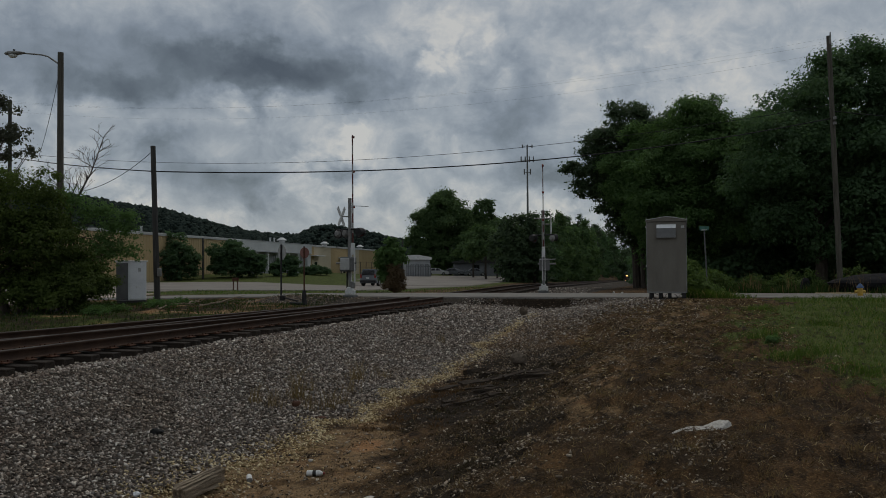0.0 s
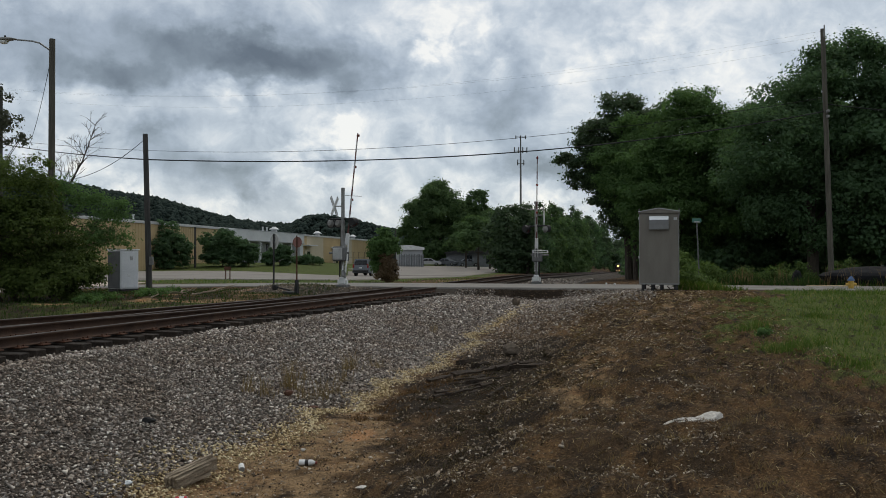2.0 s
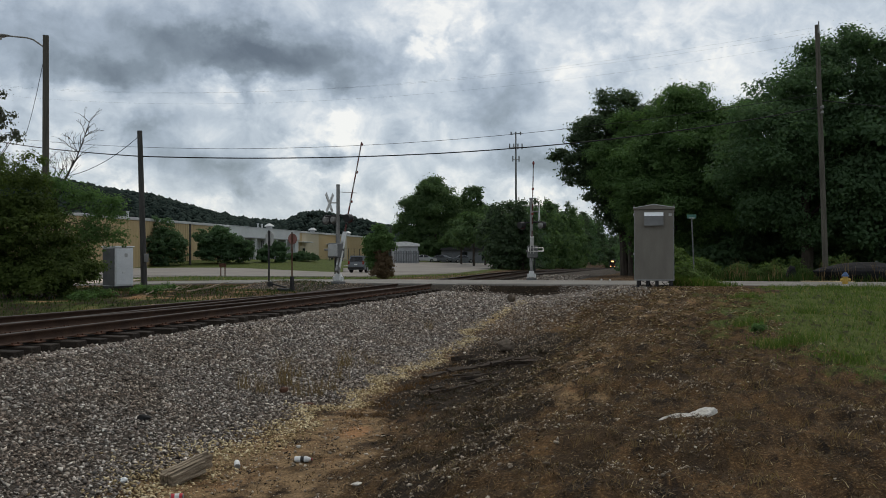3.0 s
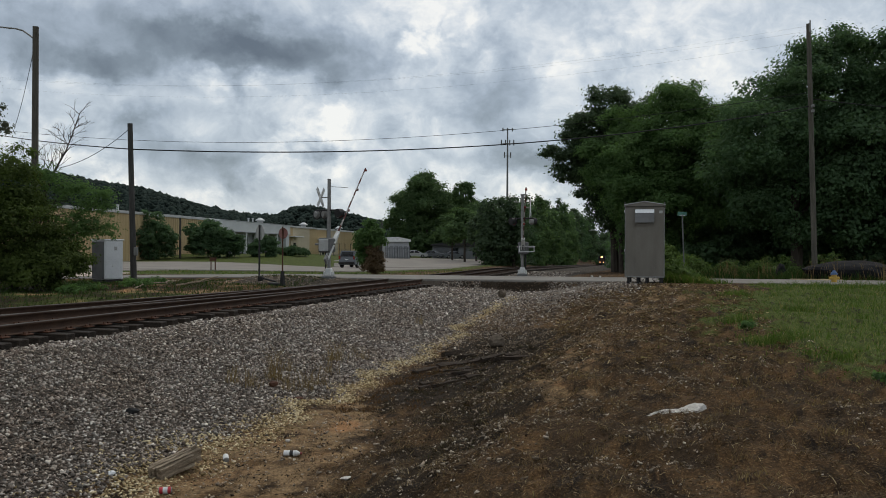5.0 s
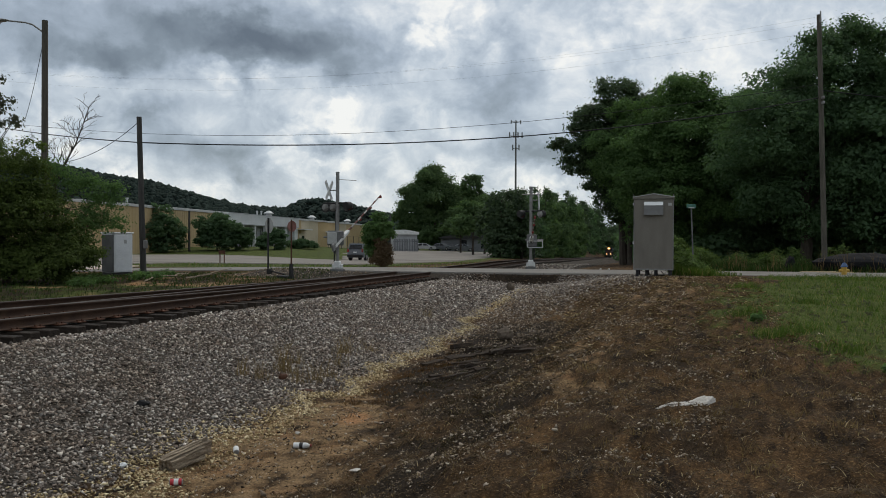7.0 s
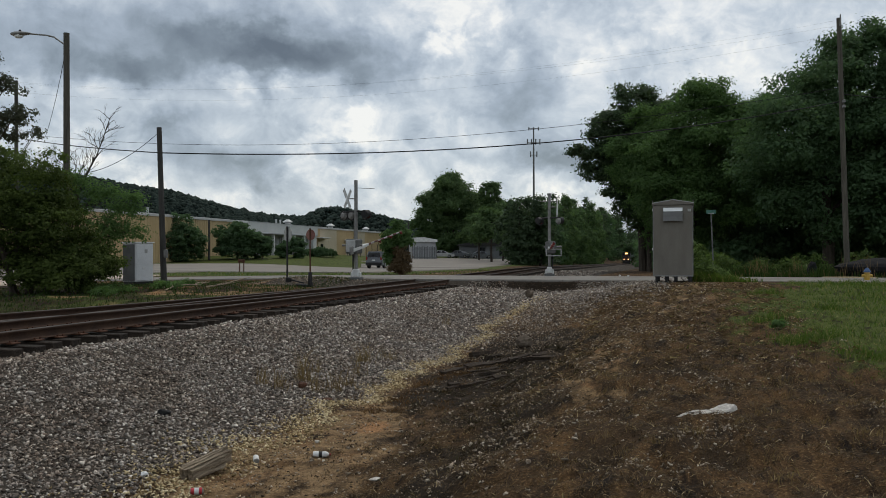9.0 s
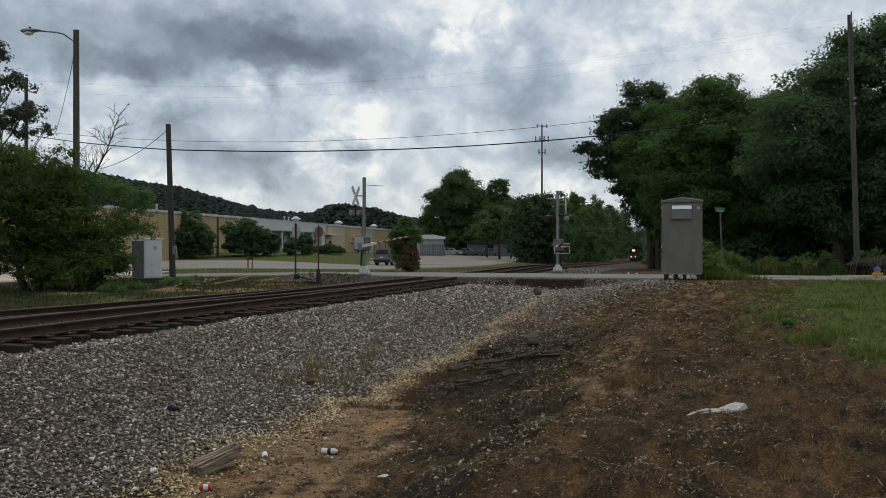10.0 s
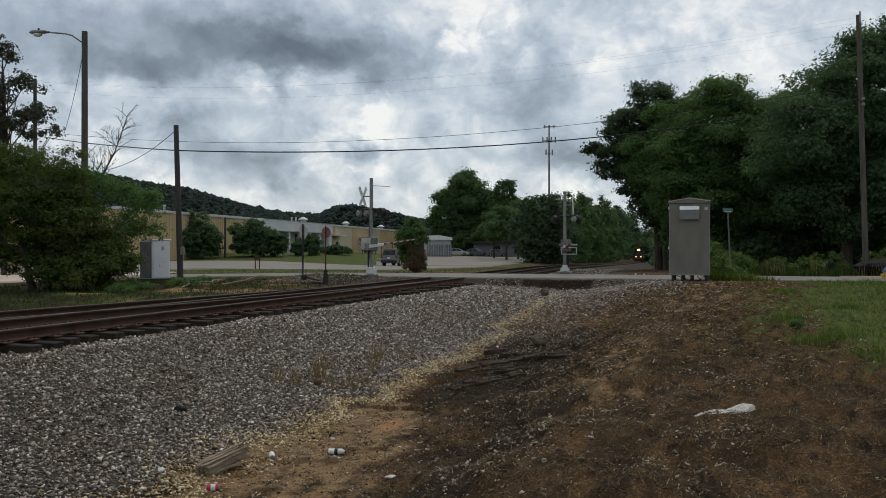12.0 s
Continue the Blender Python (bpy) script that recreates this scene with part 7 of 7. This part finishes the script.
def build_cars():
    suv = [(0.0, 0.42), (0.1, 0.3), (4.5, 0.3), (4.62, 0.55), (4.55, 0.95), (3.5, 1.1), (2.85, 1.68), (0.35, 1.74), (0.08, 1.15)]
    g = car("suv", -5.5, 86.2, 0.06, 72, "grey_car", suv, 1.85, "dark grey sport utility car parked in the lot", [((0.45, 0.5), (1.4, 1.4), 1.6, 1.12), ((1.5, 1.5), (3.2, 2.75), 1.6, 1.12)], 0.36)
    bm = bmesh.new()
    vs = [bm.verts.new(p) for p in ((0.06, -0.7, 1.14), (0.06, 0.7, 1.14), (0.27, 0.62, 1.62), (0.27, -0.62, 1.62))]
    bm.faces.new(vs)
    bmesh.ops.solidify(bm, geom=bm.faces[:], thickness=0.02)
    part("rear_window", bm, "window", g)
    for sy in (-0.78, 0.78):
        bm = bmesh.new()
        box(bm, 0.06, 0.18, 0.35, 0.02, sy, 0.85, 0.02)
        part("tail_light", bm, "tail", g)
    bm = bmesh.new()
    box(bm, 0.12, 1.7, 0.22, -0.02, 0, 0.4, 0.03)
    part("bumper", bm, "dark_steel", g)
    bm = bmesh.new()
    box(bm, 0.02, 0.34, 0.12, -0.03, 0, 0.78)
    part("number_plate", bm, "white", g)
    sedan = [(0.0, 0.4), (0.1, 0.28), (4.5, 0.28), (4.6, 0.5), (4.45, 0.8), (3.3, 0.95), (2.5, 1.42), (1.3, 1.44), (0.6, 1.0), (0.05, 0.92)]
    win = [((0.85, 1.3), (1.85, 1.85), 1.36, 0.96), ((1.95, 1.95), (3.0, 2.45), 1.36, 0.96)]
    car("sedan", 0.6, 167, 0.06, 4, "silver", sedan, 1.75, "silver sedan parked in the lot", win, 0.32)
    car("sedan", 4.6, 171, 0.06, -28, "grey_car", sedan, 1.75, "dark sedan parked beside a silver one", win, 0.32)
    car("hatchback", 8.4, 168, 0.06, 5, "grey_car", sedan, 1.75, "dark hatchback parked under the trees", win, 0.32)


build_cars()


def locomotive():
    g = root("locomotive", pose(0, 0, 0), "dark freight locomotive with lit headlight and ditch lights", "locomotive")
    # front faces -y in its own space
    bm = bmesh.new()
    box(bm, 3.0, 19.0, 0.45, 0, 9.5, 1.15, 0.05)
    part("frame", bm, "dark_steel", g)
    bm = bmesh.new()
    box(bm, 2.6, 0.14, 0.85, 0, -0.02, 0.2, 0.04)
    part("snowplough", bm, "dark_steel", g)
    bm = bmesh.new()
    prism(bm, [(-0.95, 1.6), (0.95, 1.6), (0.95, 2.6), (0.6, 2.95), (-0.6, 2.95), (-0.95, 2.6)], 0.9, 2.6)
    part("nose", bm, "loco_red", g)
    bm = bmesh.new()
    prism(bm, [(-1.5, 1.6), (1.5, 1.6), (1.5, 3.9), (1.15, 4.4), (-1.15, 4.4), (-1.5, 3.9)], 2.6, 5.0)
    cab_part = part("cab", bm, "loco", g)
    for a in (-0.8, 0.8):
        bm = bmesh.new()
        box(bm, 0.7, 0.04, 0.6, a, 2.58, 3.2, 0.02)
        part("windscreen", bm, "window", cab_part)
    bm = bmesh.new()
    box(bm, 2.0, 13.5, 2.5, 0, 12.0, 1.6, 0.12)
    part("engine_hood", bm, "loco", g)
    for a in (-0.16, 0.16):
        bm = bmesh.new()
        rod(bm, (a * 1.3, 2.57, 3.9), (a * 1.3, 2.45, 3.9), 0.3, 0.3, 14)
        part("headlight", bm, "lamp_on", g, "bright lit headlight")
    for a in (-0.75, 0.75):
        bm = bmesh.new()
        rod(bm, (a, -0.06, 1.7), (a, -0.14, 1.7), 0.19, 0.19, 14)
        part("ditch_light", bm, "ditch_on", g, "lit orange ditch light")
    for yy in (2.5, 4.2, 5.9, 13.2, 14.9, 16.6):
        for a in (-0.75, 0.75):
            bm = bmesh.new()
            rod(bm, (a - 0.07, yy, 0.5), (a + 0.07, yy, 0.5), 0.5, 0.5, 16)
            part("wheel", bm, "dark_steel", g)
    for a in (-1.3, 1.3):
        bm = bmesh.new()
        rod(bm, (a, 0.1, 1.6), (a, 0.1, 2.6), 0.025, 0.025, 6)
        rod(bm, (a, 0.1, 2.6), (a * 0.6, 0.1, 2.6), 0.025, 0.025, 6)
        part("handrail", bm, "galv", g)
    return g


LOCO = locomotive()


# ---------------------------------------------------------------- things on the ground
def lump(name, u, s, sx, sy, sz, material, label, category, seed, turn=0.0, sink=0.3, sub=3, rough=0.22, group="", facets=10):
    """A natural stone: a ball pushed about by noise and cut flat."""
    bm = bmesh.new()
    bmesh.ops.create_icosphere(bm, subdivisions=sub, radius=0.5)
    o = Vector((seed * 3.1, seed * 1.7, seed * 0.9))
    for v in bm.verts:
        n = v.co.normalized()
        k = 1 + rough * noise.noise(n * 1.6 + o) * 1.6 + rough * 0.6 * noise.noise(n * 4 + o)
        v.co = n * 0.5 * k
    cut = np.random.RandomState(seed)
    for _ in range(facets):
        face = Vector(cut.normal(0, 1, 3)).normalized()
        far = cut.uniform(0.30, 0.44)
        for v in bm.verts:
            over = v.co.dot(face) - far
            if over > 0:
                v.co -= face * over * 0.92
    bmesh.ops.scale(bm, vec=(sx, sy, sz), verts=bm.verts[:])
    x, y, z = on_ground(u, s)
    ob = part(name, bm, material)
    ob.matrix_basis = pose(x, y, z + sz * (0.5 - sink), 0, 0, turn)
    return tagged(ob, label, category, group)


def litter():
    for u, s, sx, sy, sz, seed, tilt in ((-1.28, 10.22, 0.48, 0.17, 0.075, 3, -10), (-1.44, 10.03, 0.30, 0.12, 0.05, 6, -4)):
        rock = lump("pale_rock", u, s, sx, sy, sz, "limestone", "jagged pale chalky slab tilted on the brown bank" if tilt < -8 else "low pale chalky slab beside a larger one", "rock", seed, 10, 0.15, 4, 0.55, "pale rocks", 7)
        rock.rotation_euler = (radians(12), radians(tilt), radians(10))
    lump("field_stone", 20.0, 4.35, 0.38, 0.32, 0.34, "cobble", "brown round stone at the mouth of the ditch", "stone", 7, 0, 0.05)
    lump("field_stone", 9.95, 6.13, 0.38, 0.32, 0.38, "cobble", "blocky brown stone in the dry ditch", "stone", 9, 0, 0.2, 3, 0.18)
    lump("flat_stone", -1.93, 6.89, 0.16, 0.11, 0.04, "limestone", "small flat white stone in the ditch", "stone", 11, 20, 0.2, 2)
    lump("flat_stone", -0.2, 5.45, 0.10, 0.07, 0.05, "limestone", "small white stone in the ditch", "stone", 13, 50, 0.2, 2)
    lump("dark_stone", -0.45, 3.40, 0.2, 0.14, 0.09, "tyre", "dark flat stone lying on the ballast", "stone", 15, 20, 0.1, 2)
    lump("brown_stone", 2.6, 3.9, 0.18, 0.14, 0.12, "rust", "rust-brown stone lying on the ballast", "stone", 17, 20, 0.2, 2)
    lump("brown_stone", 2.2, 4.5, 0.2, 0.12, 0.06, "rust", "flat rust-brown stone at the toe of the ballast", "stone", 19, 10, 0.2, 2)
    # broken sleeper, split along the grain
    x, y, z = on_ground(-2.2, 4.87)
    stump = root("broken_sleeper", pose(x, y, z - 0.01, 6, -10, 52), "weathered splintered end of a broken timber sleeper", "timber")
    split = np.random.RandomState(71)
    for row in range(5):
        bm = bmesh.new()
        ln = 0.46 + split.uniform(-0.05, 0.07) + 0.04 * row
        box(bm, ln, 0.037, 0.13 + split.uniform(-0.02, 0.01), ln / 2 + split.uniform(-0.03, 0.03), -0.076 + row * 0.038, split.uniform(-0.006, 0.006))
        bmesh.ops.subdivide_edges(bm, edges=bm.edges[:], cuts=7, use_grid_fill=True)
        for v in bm.verts:
            v.co += Vector(noise.noise_vector(Vector((v.co.x * 8, v.co.y * 30 + row, v.co.z * 22)))) * 0.011
        part("splinter", bm, "old_wood", stump)
    # half-buried old timbers in the ditch
    rng = np.random.RandomState(620)
    for k in range(24):
        u, s, ln = rng.uniform(4.6, 9.4), rng.uniform(5.1, 7.0), rng.uniform(0.7, 2.6)
        bm = bmesh.new()
        box(bm, ln, rng.uniform(0.06, 0.17), rng.uniform(0.04, 0.09), 0, 0, 0, 0.0)
        bmesh.ops.subdivide_edges(bm, edges=[e for e in bm.edges if abs(e.verts[0].co.x - e.verts[1].co.x) > 0.2], cuts=9)
        for v in bm.verts:
            v.co += Vector(noise.noise_vector(Vector((v.co.x * 4, v.co.y * 20, v.co.z * 20 + k)))) * 0.03
            v.co.y *= 1 - 0.5 * abs(v.co.x / ln) - 0.4 * max(0, v.co.x / ln)
        x, y, z = on_ground(u, s)
        ob = part("rotten_timber", bm, "rotten")
        ob.matrix_basis = pose(x, y, z - rng.uniform(0.02, 0.06), rng.uniform(-20, 20), rng.uniform(-3, 4), rng.uniform(40, 66))
        tagged(ob, "dark splintered timber half buried in the ditch", "timber", "rotten timbers")
    # cans and a bottle

    def can(u, s, turn, tilt, body, label):
        x, y, z = on_ground(u, s)
        g = root("drink_can", pose(x, y, z + 0.033, 0, 90 + tilt, turn), label, "can")
        bm = bmesh.new()
        rod(bm, (0, 0, -0.055), (0, 0, 0.055), 0.033, 0.033, 16)
        part("body", bm, body, g)
        for sg in (-1, 1):
            bm = bmesh.new()
            rod(bm, (0, 0, sg * 0.055), (0, 0, sg * 0.063), 0.033, 0.026, 16)
            part("rim", bm, "galv", g)
        return g

    g = can(-2.62, 5.27, 8, 0, "can_red", "crushed red and white drink can in the ditch")
    bm = bmesh.new()
    rod(bm, (0, 0, -0.02), (0, 0, 0.025), 0.0335, 0.0335, 16)
    part("band", bm, "white", g)
    can(-1.3, 5.2, -75, 10, "white", "white drink can lying end-on in the ditch")
    x, y, z = on_ground(-0.85, 5.81)
    g = root("plastic_bottle", pose(x, y, z + 0.034, 0, 90, -4), "small clear plastic bottle with a white label", "bottle")
    bm = bmesh.new()
    rod(bm, (0, 0, -0.1), (0, 0, 0.05), 0.034, 0.034, 14)
    rod(bm, (0, 0, 0.05), (0, 0, 0.09), 0.034, 0.013, 14)
    part("body", bm, "white", g)
    bm = bmesh.new()
    rod(bm, (0, 0, 0.09), (0, 0, 0.11), 0.015, 0.015, 10)
    part("cap", bm, "red", g)
    bm = bmesh.new()
    rod(bm, (0, 0, -0.03), (0, 0, 0.01), 0.0345, 0.0345, 14)
    part("label_band", bm, "dark_steel", g)
    lump("crumpled_wrapper", -2.42, 4.52, 0.09, 0.07, 0.06, "cabinet", "pale crumpled wrapper on the ballast", "litter", 23, 0, 0.2, 2, 0.4, facets=4)
    # two white lumps added in place of headlight glints on the wet road
    for u, s, k in ((30.0, 6.7, 41), (29.8, 7.1, 43)):
        x, y = spot(u, s)
        ob = lump("paper_scrap", u, s, 0.12, 0.08, 0.1, "white", "white lump added for a glint on the wet road", "litter", k, 0, 0.1, 2, 0.4)
        ob.location.z += 0.035
    # hydrant and pile past the road's edge
    x, y = 17.5, 33.6
    u, s = plan(x, y)
    z = float(height(u, s)) - 0.16
    g = root("fire_hydrant", pose(x, y, z), "yellow fire hydrant with a blue bonnet", "hydrant")
    bm = bmesh.new()
    rod(bm, (0, 0, -0.1), (0, 0, 0.52), 0.11, 0.10, 12)
    rod(bm, (0, 0, 0.0), (0, 0, 0.05), 0.16, 0.16, 12)
    rod(bm, (-0.2, 0, 0.36), (0.2, 0, 0.36), 0.06, 0.06, 10)
    part("barrel", bm, "hydrant", g)
    bm = bmesh.new()
    rod(bm, (0, 0, 0.5), (0, 0, 0.56), 0.14, 0.13, 12)
    rod(bm, (0, 0, 0.56), (0, 0, 0.68), 0.12, 0.04, 12)
    part("bonnet", bm, "bonnet", g)
    u, s = plan(20.7, 38.2)
    lump("tarp_mound", u, s, 4.6, 1.7, 1.15, "plastic", "low mound under black plastic sheeting", "mound", 31, 0, 0.2, 3, 0.1, facets=0)
    u, s = plan(17.9, 39.4)
    lump("black_bag", u, s, 0.5, 0.45, 0.9, "plastic", "black sack standing in the weeds", "sack", 33, 0, 0.15)
    u, s = plan(18.2, 36.6)
    for k in range(3):
        bm = bmesh.new()
        box(bm, 1.5 - 0.3 * k, 0.25, 0.06, 0, 0, 0, 0.01)
        ob = part("plank", bm, "straw_wood")
        ob.matrix_basis = pose(18.0 + 0.35 * k, 36.8 - 0.4 * k, float(height(*plan(18.0 + 0.35 * k, 36.8 - 0.4 * k))) + 0.002, 0, 0, -8 + 9 * k)
        tagged(ob, "pale plank lying beside the road", "plank", "loose planks")


M["can_red"] = mat("bright_red_can_paint", (0.42, 0.035, 0.045), (0.55, 0.06, 0.07), 20, 0.4, 0.02, 0.2, 60)
M["hydrant"] = mat("faded_yellow_paint", (0.45, 0.27, 0.04), (0.55, 0.36, 0.08), 6, 0.6, 0.1, grain=40)
M["bonnet"] = mat("faded_blue_paint", (0.06, 0.11, 0.22), (0.09, 0.15, 0.28), 6, 0.6, 0.1, grain=40)
M["straw_wood"] = mat("pale_new_timber", (0.34, 0.26, 0.14), (0.45, 0.36, 0.2), 3, 0.85, 0.3, grain=24, stretch=(1, 7, 7))
litter()


def branches():
    """Fallen pale branches on the bank over the track, and a low sign on the lawn."""
    rng = np.random.RandomState(600)
    for u, s, ln, t in ((17.0, -8.7, 1.5, 60), (18.6, -8.3, 1.9, 110), (18.9, -7.6, 1.3, 40), (16.0, -7.9, 1.2, 80), (17.8, -7.4, 1.0, 20)):
        x, y, z = on_ground(u, s)
        bm = bmesh.new()
        p = Vector((0, 0, 0))
        d = Vector((1, 0, 0.12))
        for i in range(4):
            q = p + d.normalized() * ln / 4
            rod(bm, p, q, 0.032 - i * 0.005, 0.027 - i * 0.005, 6)
            if i > 0:
                rod(bm, q, q + Vector((0.25, rng.uniform(-0.3, 0.3), rng.uniform(0, 0.2))), 0.014, 0.005, 5)
            p = q
            d = d + Vector((0, rng.uniform(-0.4, 0.4), rng.uniform(-0.12, 0.06)))
        ob = part("fallen_branch", bm, "old_wood")
        ob.matrix_basis = pose(x, y, z + 0.05, 0, 0, t)
        tagged(ob, "pale dead branch lying on the bank", "branch", "fallen branches")
    x, y = -13.3, 61.0
    g = root("low_sign", pose(x, y, float(height(*plan(x, y))), 0, 0, -12), "small brown two-legged sign on the verge", "sign")
    for a in (-0.16, 0.16):
        bm = bmesh.new()
        box(bm, 0.06, 0.06, 0.8, a, 0, -0.05)
        part("leg", bm, "rust", g)
    bm = bmesh.new()
    box(bm, 0.5, 0.05, 0.24, 0, -0.03, 0.7, 0.01)
    part("board", bm, "rust", g)


branches()


def weed_tufts():
    """Dry upright weeds standing in the ballast and on the bank."""
    rng = np.random.RandomState(500)
    spots = [(3.0, 3.72, 0.42), (3.05, 3.66, 0.4), (2.2, 3.4, 0.24), (5.5, 3.75, 0.3), (5.6, 3.8, 0.3), (2.6, 4.15, 0.34), (2.2, 3.7, 0.26), (2.9, 4.35, 0.3), (4.4, 4.1, 0.26), (6.4, 4.0, 0.2), (-2.2, 11.4, 0.06), (-3.6, 10.6, 0.05), (3.0, 11.6, 0.08), (12, 3.6, 0.2),
             (3.8, 3.6, 0.2), (3.4, 4.4, 0.22), (0.8, 10.9, 0.06)]
    for i, (u, s, h) in enumerate(spots):
        n = 40
        blades("dry_weed", u + rng.normal(0, 0.07, n), s + rng.normal(0, 0.07, n), rng.uniform(0.25, 1.0, n) ** 1.5 * h * 1.9, 0.004, 0.6, "weed_straw", "dry upright weed tuft", 510 + i, "weed")
    for i, (u, s, h) in enumerate([(7.5, 11.6, 0.16), (1.2, 12.6, 0.15), (4.5, 13.5, 0.16)]):
        x, y, z = on_ground(u, s)
        tree("broadleaf_weed", x, y, z, [(0, 0, h * 0.6, 0.2, 0.18, h * 0.6)], h * 0.5, 0.006, 26, 10, 0.08, 0.06, "leaf", 540 + i, "low broad-leaved weed in the turf", "weed", limbs=3)


weed_tufts()


# ---------------------------------------------------------------- what moves
def motions():
    near = [(0, 0), (0.7, 0), (1.0, 3), (1.5, 8.5), (2.0, 14.5), (2.5, 21), (3.0, 26.5), (3.2, 28.6), (4.8, 46), (5.0, 48), (5.5, 53.5), (6.0, 58.5), (6.5, 62.5), (7.0, 67), (8.8, 80.5), (9.5, 84), (10.5, 86), (12.0, 86.5)]
    far = [(0, 0), (0.8, 0), (1.5, 8), (2.0, 17), (2.5, 26), (3.2, 34.5), (4.8, 54.5), (5.5, 62.5), (6.0, 68), (7.0, 77), (8.8, 86.5), (10.0, 88), (12.0, 88.5)]
    walk(ARMS[0], [(t, pose(0.13, 0, 1.25, -a, 0, 0)) for t, a in near])
    walk(ARMS[1], [(t, pose(0, 0.2, 1.25, -a, 0, 0)) for t, a in far])
    rows = []
    for i in range(13):
        t = float(i)
        u = 430.0 - 13.3 * t
        x, y = spot(u, -0.75 + float(bend(u)))
        rows.append((t, pose(x, y, float(grade(u)), 0, 0, TURN + 2.8)))
    walk(LOCO, rows)


motions()
